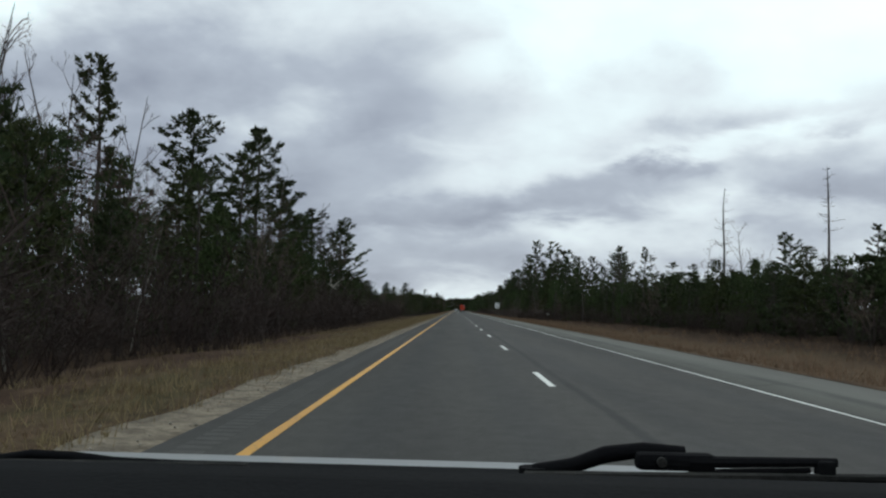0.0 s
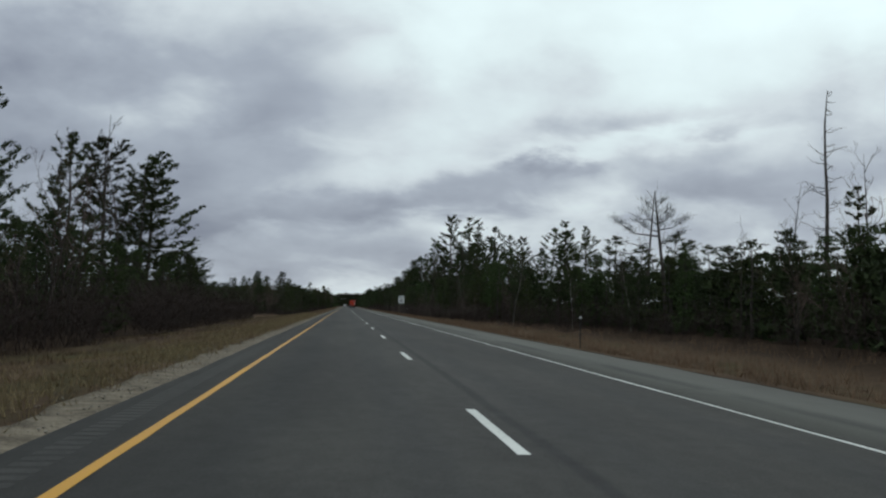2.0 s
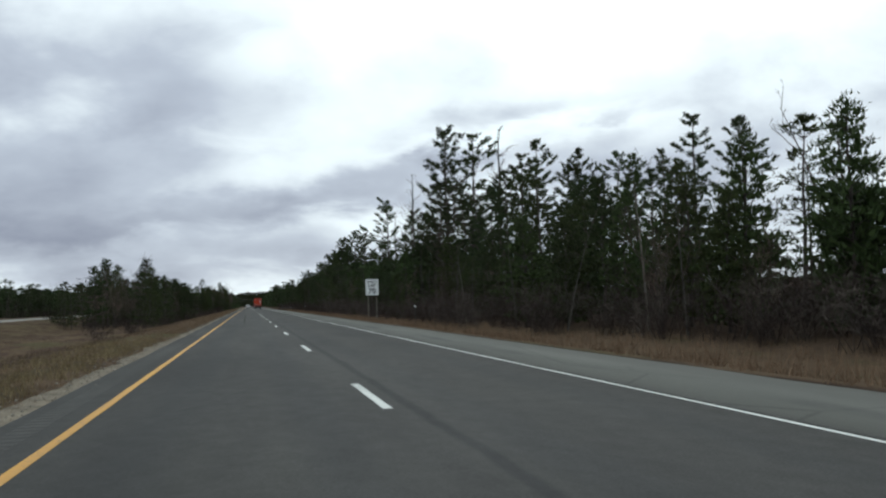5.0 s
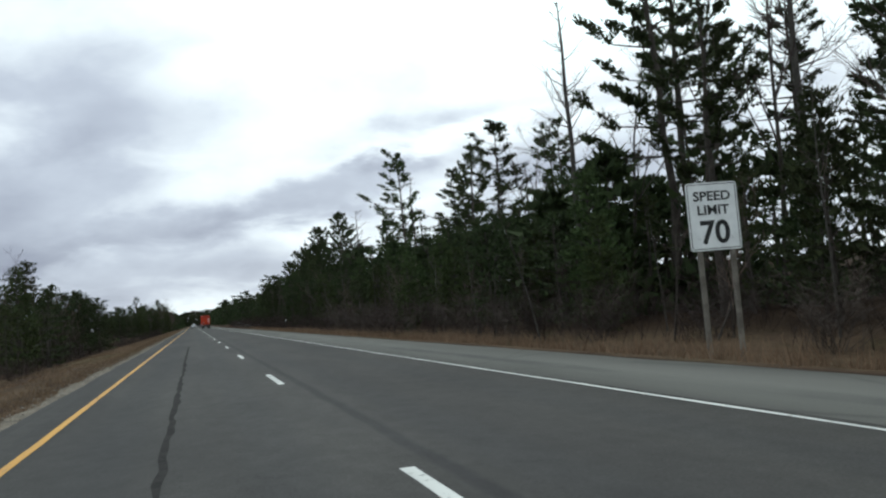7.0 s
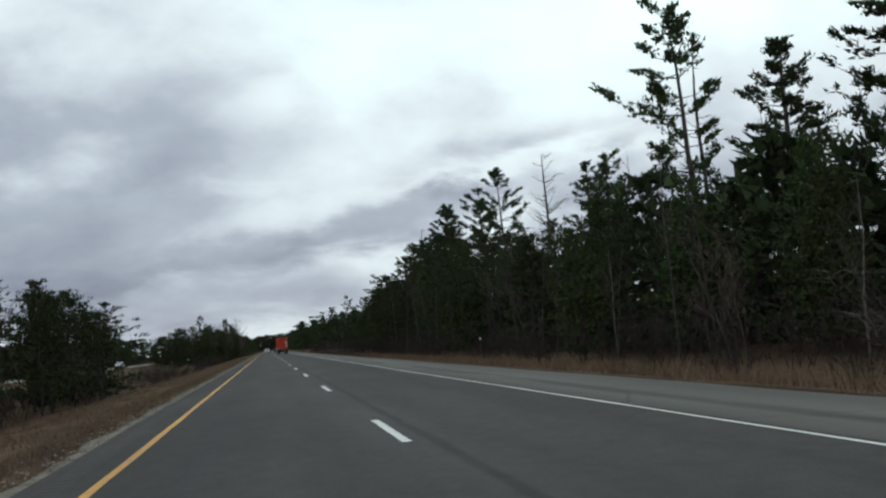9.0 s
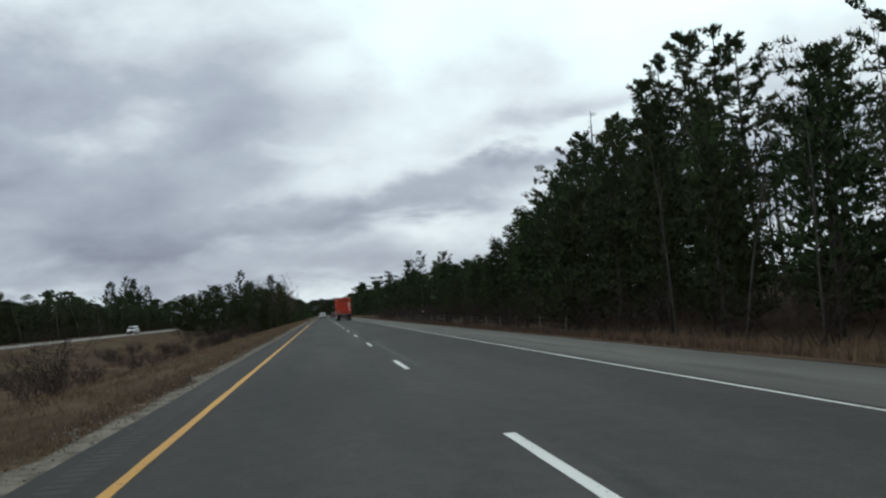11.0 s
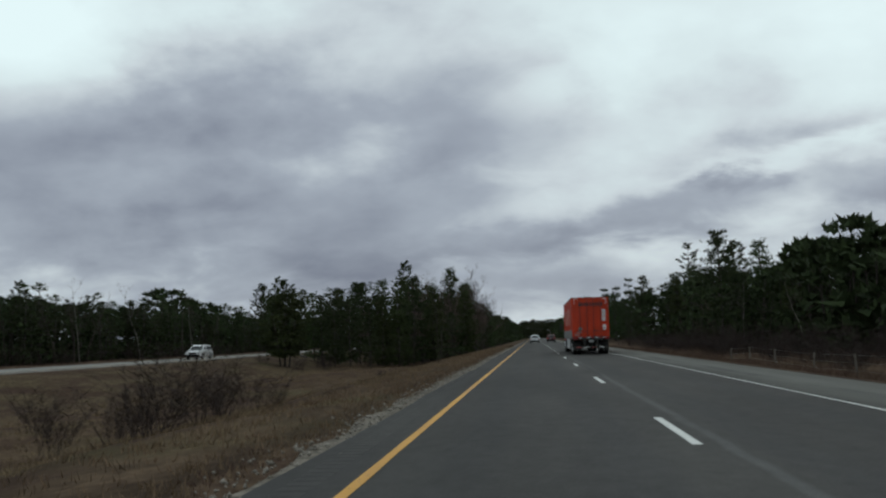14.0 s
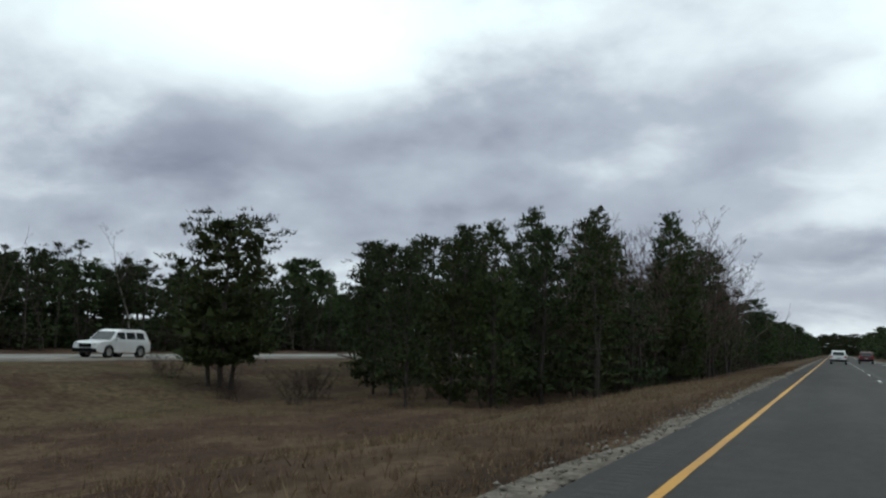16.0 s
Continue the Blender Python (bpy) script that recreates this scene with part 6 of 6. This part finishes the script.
    part("scuff", box(-1.12, -0.78, -0.024, -0.020, 1.36, 1.44), STICKER_GREY, t, "pale scraped patch")
    part("scuff", box(-0.98, -0.62, -0.024, -0.020, 1.52, 1.57), STICKER_GREY, t)
    part("placard", slab([(-0.72, -0.021, 1.98), (-0.55, -0.021, 1.81), (-0.72, -0.021, 1.64), (-0.89, -0.021, 1.81)], 0.004), GREY_BAND, t, "worn diamond placard")
    # running gear
    part("slider_frame", box(-0.55, 0.55, 0.5, 4.2, 0.72, 1.02, 0.02), DARK_STEEL, t)
    part("landing_gear", box(-0.85, -0.72, 12.6, 12.75, 0.25, low, 0.01), DARK_STEEL, t)
    part("landing_gear", box(0.72, 0.85, 12.6, 12.75, 0.25, low, 0.01), DARK_STEEL, t)
    for ya in (1.35, 2.62, 14.0, 15.3):
        part("axle", rod((-1.0, ya, 0.51), (1.0, ya, 0.51), 0.07, 8), DARK_STEEL, t)
        for s in (-1, 1):
            wheel(t, s * 1.13, ya, 0.51, 0.27, ALLOY)
            wheel(t, s * 0.80, ya, 0.51, 0.27, ALLOY)
    # tractor
    part("chassis", box(-0.45, 0.45, 12.9, 22.0, 0.62, 0.92, 0.02), DARK_STEEL, t)
    part("sleeper", profile([(16.75, 0.95), (16.75, 3.75), (17.4, 3.95), (18.4, 3.55), (19.0, 2.75), (19.0, 0.95)], 1.20, 0.08, lambda z: 1 - 0.05 * max(0, z - 2)), ORANGE, t)
    part("cab", profile([(18.9, 0.7), (18.9, 2.75), (19.35, 2.62), (19.75, 1.95), (19.75, 0.7)], 1.12, 0.06, lambda z: 1 - 0.06 * max(0, z - 1.6)), ORANGE, t)
    part("hood", profile([(19.7, 0.55), (19.7, 1.92), (21.5, 1.62), (21.95, 1.35), (22.0, 0.55)], 0.98, 0.10), ORANGE, t)
    part("windscreen", slab([(-0.98, 19.40, 2.58), (-1.02, 19.79, 1.98), (1.02, 19.79, 1.98), (0.98, 19.40, 2.58)], 0.012), GLASS, t)
    part("grille", box(-0.6, 0.6, 21.96, 22.03, 0.75, 1.35, 0.03), ALLOY, t)
    part("bumper", box(-1.18, 1.18, 21.8, 22.15, 0.35, 0.62, 0.06), ALLOY, t)
    for s in (-1, 1):
        wheel(t, s * 1.02, 20.75, 0.51, 0.28, ALLOY)
        part("fuel_tank", rod((s * 0.98, 16.9, 0.66), (s * 0.98, 18.7, 0.66), 0.31, 18), ALLOY, t)
        part("cab_fairing", box(s * 1.16 - 0.03, s * 1.16 + 0.03, 16.4, 18.8, 0.42, 1.0, 0.02), WHITE_PANEL, t, "pale side fairing")
        part("fender", box(s * 1.03 - 0.17, s * 1.03 + 0.17, 20.15, 21.35, 1.02, 1.16, 0.05), ORANGE, t)
        part("side_window", box(s * 1.105 - 0.012, s * 1.105 + 0.012, 19.02, 19.42, 1.75, 2.40, 0.01), GLASS, t)
        part("mirror_arm", rod((s * 1.10, 19.6, 2.35), (s * 1.42, 19.7, 2.38), 0.018, 6), DARK_STEEL, t)
        part("mirror", box(s * 1.45 - 0.10, s * 1.45 + 0.10, 19.64, 19.74, 1.85, 2.45, 0.03), DARK_STEEL, t, "dark wing mirror")
        part("exhaust_stack", rod((s * 1.08, 16.62, 1.0), (s * 1.08, 16.62, 3.85), 0.06, 12), ALLOY, t)
        part("headlamp", box(s * 0.86 - 0.12, s * 0.86 + 0.12, 21.80, 21.97, 0.95, 1.15, 0.03), LAMP_CLEAR, t)
    return t


lorry(3.95, 544.2)


# ---------------------------------------------------------------- cars
def suv(label, paint, x, y, turn=0.0, pickup=False, plate=True, z=0.0):
    """A tall car; its tail at y = 0, its nose at +y before it is turned."""
    t = thing("pickup_truck" if pickup else "suv", label, "car")
    t.matrix_basis = Matrix.Translation((x, y, z)) @ Matrix.Rotation(turn, 4, "Z")
    half = 0.94
    narrow = lambda v: 1.0 if v < 0.95 else 1 - 0.10 * (v - 0.95)
    part("body", profile([(0.05, 0.38), (0.0, 0.62), (0.06, 1.02), (1.2, 1.06), (3.3, 1.05), (4.35, 0.98), (4.68, 0.82), (4.74, 0.45), (4.6, 0.30), (0.3, 0.30)], half, 0.05, narrow), paint, t)
    cabin = profile([(0.10 if not pickup else 1.55, 1.02), (0.42 if not pickup else 1.72, 1.62), (0.75 if not pickup else 1.95, 1.72), (2.4, 1.73), (2.85, 1.62), (3.55, 1.02)], 0.90, 0.06, lambda v: 1 - 0.22 * max(0, v - 1.02))
    part("cabin", cabin, paint, t)
    y0, y1 = (0.10, 0.42) if not pickup else (1.55, 1.72)
    part("rear_window", slab([(-0.70, y0 - 0.012, 1.10), (0.70, y0 - 0.012, 1.10), (0.62, y1 - 0.03, 1.56), (-0.62, y1 - 0.03, 1.56)], 0.014), GLASS, t)
    part("windscreen", slab([(0.76, 3.49, 1.10), (-0.76, 3.49, 1.10), (-0.68, 2.93, 1.58), (0.68, 2.93, 1.58)], 0.014), GLASS, t)
    for s in (-1, 1):
        for a, c in (((0.55, 1.28) if not pickup else (1.85, 2.1)), (1.36 if not pickup else 2.18, 2.18 if not pickup else 2.3), (2.26 if not pickup else 2.38, 3.02)):
            u, v = s * 0.90 * (1 - 0.22 * 0.10), s * 0.90 * (1 - 0.22 * 0.52)
            quad = [(u, a, 1.12), (v, a + 0.06, 1.54), (v, c - (0.12 if c > 2.9 else 0.02), 1.54), (u, c + (0.14 if c > 2.9 else 0), 1.12)]
            part("side_window", slab(quad if s < 0 else quad[::-1], 0.012), GLASS, t)
        part("door_handle", box(s * 0.945 - 0.015, s * 0.945 + 0.015, 1.45, 1.62, 0.93, 0.96, 0.006), paint, t)
        part("door_handle", box(s * 0.945 - 0.015, s * 0.945 + 0.015, 2.38, 2.55, 0.93, 0.96, 0.006), paint, t)
        part("mirror", box(s * 1.0 - 0.09, s * 1.0 + 0.09, 3.0, 3.14, 1.06, 1.22, 0.03), paint, t)
        part("tail_lamp", box(s * 0.78 - 0.11, s * 0.78 + 0.11, -0.03, 0.10, 0.80, 1.06, 0.03), TAIL_RED, t, "red tail lamp")
        part("headlamp", box(s * 0.70 - 0.17, s * 0.70 + 0.17, 4.52, 4.72, 0.74, 0.90, 0.04), LAMP_CLEAR, t)
        part("wheel_arch", rod((s * 0.80, 0.95, 0.36), (s * 0.952, 0.95, 0.36), 0.43, 20), PLASTIC, t)
        part("wheel_arch", rod((s * 0.80, 3.72, 0.36), (s * 0.952, 3.72, 0.36), 0.43, 20), PLASTIC, t)
        wheel(t, s * 0.86, 0.95, 0.36, 0.24, ALLOY)
        wheel(t, s * 0.86, 3.72, 0.36, 0.24, ALLOY)
        if not pickup:
            part("roof_rail", rod((s * 0.66, 0.8, 1.76), (s * 0.66, 2.5, 1.77), 0.016, 6), DARK_STEEL, t)
    part("rear_bumper", box(-0.92, 0.92, -0.08, 0.12, 0.36, 0.62, 0.05), PLASTIC, t, "dark plastic bumper")
    part("front_bumper", box(-0.90, 0.90, 4.62, 4.80, 0.32, 0.56, 0.05), PLASTIC, t)
    part("grille", box(-0.46, 0.46, 4.68, 4.755, 0.60, 0.84, 0.02), PLASTIC, t)
    part("plate", box(-0.17, 0.17, -0.005, 0.02, 0.70, 0.86), STICKER_GREY, t)
    return t


suv("white sport utility car with dark rear window", WHITE_PAINT, 0.25, 672.0)
suv("dark red sport utility car", RED_PAINT, 3.95, 690.0)
suv("white sport utility car on the far carriageway", WHITE_PAINT, -41.4, 593.0, math.pi, z=-0.29)


# ---------------------------------------------------------------- sign, posts, fence
def text_mesh(words, size):
    c = bpy.data.curves.new("lettering", "FONT")
    c.body, c.size, c.align_x, c.extrude, c.offset = words, size, "CENTER", 0.001, size * 0.026
    c.resolution_u = 4
    ob = bpy.data.objects.new("lettering", c)
    me = bpy.data.meshes.new_from_object(ob)
    bpy.data.objects.remove(ob)
    bpy.data.curves.remove(c)
    me.materials.clear()
    me.materials.append(SIGN_BLACK)
    return me


def speed_sign(x, y, z):
    """A white 1.2 x 1.5 m board on two timber posts, facing -y."""
    t = thing("speed_limit_sign", "white speed limit sign on two weathered posts", "road sign")
    t.matrix_basis = pose(x, y, z, 0, 0, -6)
    bm = bmesh.new()
    w, h, r = 0.61, 0.765, 0.07
    pts = []
    for cx, cz, a0 in ((w - r, h - r, 0), (-w + r, h - r, 90), (-w + r, -h + r, 180), (w - r, -h + r, 270)):
        for k in range(5):
            a = radians(a0 + k * 22.5)
            pts.append((cx + r * math.cos(a), cz + r * math.sin(a)))
    fr = [bm.verts.new((px, 0.0, pz)) for px, pz in pts]
    bk = [bm.verts.new((px, 0.006, pz)) for px, pz in pts]
    bm.faces.new(fr)
    bm.faces.new(bk[::-1])
    for i in range(len(pts)):
        j = (i + 1) % len(pts)
        bm.faces.new((fr[j], fr[i], bk[i], bk[j]))
    bmesh.ops.recalc_face_normals(bm, faces=bm.faces)
    board = part("board", bm, SIGN_WHITE, t)
    board.location = (0, 0, 2.80)
    rim = bmesh.new()
    for s in (-1, 1):
        box(-w + 0.035, w - 0.035, -0.004, -0.002, s * (h - 0.04) - 0.009, s * (h - 0.04) + 0.009, bm=rim)
        box(s * (w - 0.04) - 0.009, s * (w - 0.04) + 0.009, -0.004, -0.002, -h + 0.055, h - 0.055, bm=rim)
    part("border", rim, SIGN_BLACK, board)
    for words, size, zz, wide in (("SPEED", 0.295, 0.36, 1.12), ("LIMIT", 0.295, 0.045, 1.1), ("70", 0.72, -0.60, 1.0)):
        o = part("lettering", text_mesh(words, size), SIGN_BLACK, board)
        o.matrix_basis = Matrix.Translation((0, -0.003, zz)) @ Matrix.Rotation(radians(90), 4, "X") @ Matrix.Diagonal((wide, 1, 1, 1))
    for px in (-0.38, 0.40):
        p_ = part("post", box(px - 0.05, px + 0.05, 0.008, 0.108, -1.1, 3.50, 0.006), POST_WOOD, t, "weathered square timber post")
        for zz in (2.3, 3.3):
            part("bolt", rod((px, 0.0, zz), (px, -0.010, zz), 0.014, 8), STEEL, p_)
    return t


speed_sign(11.58, 260.0, -0.03)


def delineator(x, y):
    t = thing("delineator_post", "thin steel roadside post with a white reflector", "post", "roadside marker posts")
    t.location = (x, y, float(ground_height(x, y)))
    post = box(-0.03, 0.03, -0.008, 0.008, -0.3, 1.45, 0.003)
    box(-0.03, -0.022, -0.03, -0.008, -0.3, 1.45, bm=post)
    box(0.022, 0.03, -0.03, -0.008, -0.3, 1.45, bm=post)
    part("post", post, DARK_STEEL, t)
    part("reflector", rod((0, -0.034, 1.50), (0, -0.012, 1.50), 0.055, 14), TAPE_WHITE, t, "round white reflector")
    return t


first = delineator(11.1, 112.0)
for yy in (234.5, 357.3, 480.0, 602.5):
    copy_thing(first, Matrix.Translation((11.1, yy, float(ground_height(11.1, yy)))))

fence = thing("wire_fence", "low wire fence on short weathered timber posts", "fence")
post_bm = rod((0, 0, -0.3), (0, 0, 1.0), 0.045, 8, 0.038)
post_me = bpy.data.meshes.new("fence_post")
post_bm.to_mesh(post_me)
post_bm.free()
post_me.materials.append(POST_WOOD)
FENCE = [(12.7 + 0.12 * math.sin(k * 2.1), 425.0 + k * 6.1) for k in range(20)]
for k, (px_, py_) in enumerate(FENCE):
    o = part("fence_post", post_me, POST_WOOD, fence)
    o.location = (px_, py_, float(ground_height(px_, py_)))
    o.rotation_euler = (0.05 * math.sin(k * 1.7), 0.06 * math.cos(k * 2.3), 0)
for zz in (0.3, 0.62, 0.92):
    g = Geo()
    g.tube([(x, y, float(ground_height(x, y)) + zz) for x, y in FENCE], [0.0025] * len(FENCE), 3)
    part("wire", mesh_from("wire", *g.arrays(), STEEL), STEEL, fence)

# ridged band pressed into the inner shoulder
g = Geo()
for k in range(1900):
    y0 = 2 + k * 0.30
    V = np.array([(-2.52, y0, 0.001), (-2.20, y0, 0.001), (-2.20, y0 + 0.09, 0.0015), (-2.52, y0 + 0.09, 0.0015), (-2.20, y0 + 0.18, 0.001), (-2.52, y0 + 0.18, 0.001)])
    g.add(V, [(0, 1, 2), (0, 2, 3), (3, 2, 4), (3, 4, 5)])
tagged(part("rumble_strip", mesh_from("rumble_strip", *g.arrays(), ASPHALT), ASPHALT, road), kind="stuff")

# pale sloping rod, standing in for a white streak of unknown kind
log = thing("fallen_log", "pale sloping pole of unknown kind beyond the bushes", "log")
lg = Geo()
lx, ly = -33.4, 607.0
lg.tube([(lx - 1.6, ly + 0.6, float(ground_height(lx - 1.6, ly + 0.6)) + 0.5), (lx, ly, float(ground_height(lx, ly)) + 0.32), (lx + 1.8, ly - 0.5, float(ground_height(lx + 1.8, ly - 0.5)) + 0.10)], [0.09, 0.11, 0.13], 8)
part("stem", mesh_from("stem", *lg.arrays(), PALE_BARK), PALE_BARK, log)


# ---------------------------------------------------------------- the car in which the drive begins
def own_car():
    t = thing("parked_car", "silver car with a black dashboard and windscreen wipers", "car")
    t.location = (0.0, -0.12, 0)
    # lower body, bonnet, roof and posts, open towards the road ahead
    part("bonnet", profile([(1.02, 1.00), (1.02, 1.105), (1.6, 1.082), (2.1, 1.012), (2.32, 0.93), (2.36, 0.80)], 0.80, 0.03), SILVER, t)
    for s in (-1, 1):
        part("wing", profile([(0.95, 0.42), (0.95, 1.06), (1.9, 1.0), (2.3, 0.88), (2.42, 0.6), (2.35, 0.42)], 0.09, 0.03), SILVER, t).location = (s * 0.87, 0, 0)
        part("door", box(s * 0.90 - 0.05, s * 0.90 + 0.05, -1.6, 0.95, 0.38, 1.10, 0.03), SILVER, t)
        part("windscreen_post", rod((s * 0.84, 1.02, 1.06), (s * 0.68, 0.10, 1.66), 0.045, 10), PLASTIC, t, "black inner windscreen pillar")
        part("rear_post", rod((s * 0.84, -1.7, 1.06), (s * 0.68, -1.35, 1.66), 0.06, 10), SILVER, t)
        part("headlamp", box(s * 0.68 - 0.16, s * 0.68 + 0.16, 2.28, 2.42, 0.68, 0.82, 0.03), LAMP_CLEAR, t)
        part("mirror", box(s * 1.05 - 0.10, s * 1.05 + 0.10, 0.62, 0.74, 1.06, 1.20, 0.03), SILVER, t)
        for ya in (1.55, -1.25):
            wheel(t, s * 0.86, ya, 0.34, 0.22, ALLOY)
    part("roof", box(-0.70, 0.70, -1.45, 0.12, 1.64, 1.70, 0.025), SILVER, t)
    part("floor_pan", box(-0.85, 0.85, -2.0, 2.2, 0.28, 0.42, 0.02), DARK_STEEL, t)
    part("tailgate", box(-0.86, 0.86, -2.15, -2.0, 0.42, 1.10, 0.04), SILVER, t)
    part("bumper", box(-0.88, 0.88, 2.34, 2.52, 0.36, 0.62, 0.05), SILVER, t)
    part("grille", box(-0.42, 0.42, 2.34, 2.44, 0.64, 0.80, 0.02), PLASTIC, t)
    dash = profile([(0.20, 0.70), (0.20, 1.19), (0.26, 1.222), (0.58, 1.243), (0.66, 1.236), (0.84, 1.10), (0.84, 0.70)], 0.82, 0.012)
    part("dashboard", dash, PLASTIC, t, "matt black dashboard")
    part("cowl", box(-0.80, 0.80, 0.88, 1.05, 1.05, 1.175, 0.012), PLASTIC, t, "black plastic cowl")
    # passenger wiper: bent arm, riveted housing, beam with end cap, blade and its spring claws
    arm = Geo()
    arm.tube([(0.131, 1.0, 1.186), (0.172, 0.992, 1.194), (0.205, 0.986, 1.207), (0.243, 0.98, 1.2135), (0.285, 0.98, 1.2125)], [0.007, 0.008, 0.009, 0.008, 0.006], 8)
    w = part("wiper", mesh_from("wiper", *arm.arrays(), PLASTIC), PLASTIC, t, "black bent wiper arm with a riveted housing")
    w.location = (0, 0, -0.006)
    part("wiper_housing", box(0.232, 0.312, 0.955, 0.978, 1.196, 1.2135, 0.006), PLASTIC, w)
    part("rivet", rod((0.256, 0.950, 1.2055), (0.256, 0.956, 1.2055), 0.005, 10), RUBBER, w)
    part("beam", rod((0.285, 0.96, 1.2055), (0.432, 0.955, 1.2095), 0.0062, 8, 0.0045), PLASTIC, w)
    part("beam_cap", box(0.411, 0.428, 0.945, 0.963, 1.1955, 1.2115, 0.003), PLASTIC, w)
    part("blade", rod((0.118, 0.95, 1.190), (0.62, 0.945, 1.199), 0.0042, 6), RUBBER, w, "rubber wiper blade")
    for x0, x1 in ((0.268, 0.405), (0.462, 0.56)):
        claw = Geo()
        claw.tube([(x0, 0.962, 1.189), (x0 + 0.03, 0.96, 1.1955), (x1, 0.955, 1.201)], [0.003, 0.0035, 0.003], 6)
        part("claw", mesh_from("claw", *claw.arrays(), PLASTIC), PLASTIC, w)
    part("wiper_pivot", rod((0.131, 1.0, 1.10), (0.131, 1.0, 1.19), 0.016, 10), PLASTIC, w)
    arm = Geo()
    arm.tube([(-0.47, 0.99, 1.176), (-0.425, 0.985, 1.180), (-0.395, 0.98, 1.1865), (-0.35, 0.98, 1.1845), (-0.305, 0.975, 1.182), (-0.18, 0.97, 1.182)], [0.006, 0.006, 0.005, 0.006, 0.005, 0.003], 8)
    w = part("wiper", mesh_from("wiper", *arm.arrays(), PLASTIC), PLASTIC, t, "black wiper arm")
    part("blade", rod((-0.74, 0.95, 1.178), (-0.16, 0.945, 1.186), 0.004, 6), RUBBER, w, "rubber wiper blade")
    part("wiper_pivot", rod((-0.47, 0.99, 1.10), (-0.47, 0.99, 1.18), 0.016, 10), PLASTIC, w)
    return t


own_car()
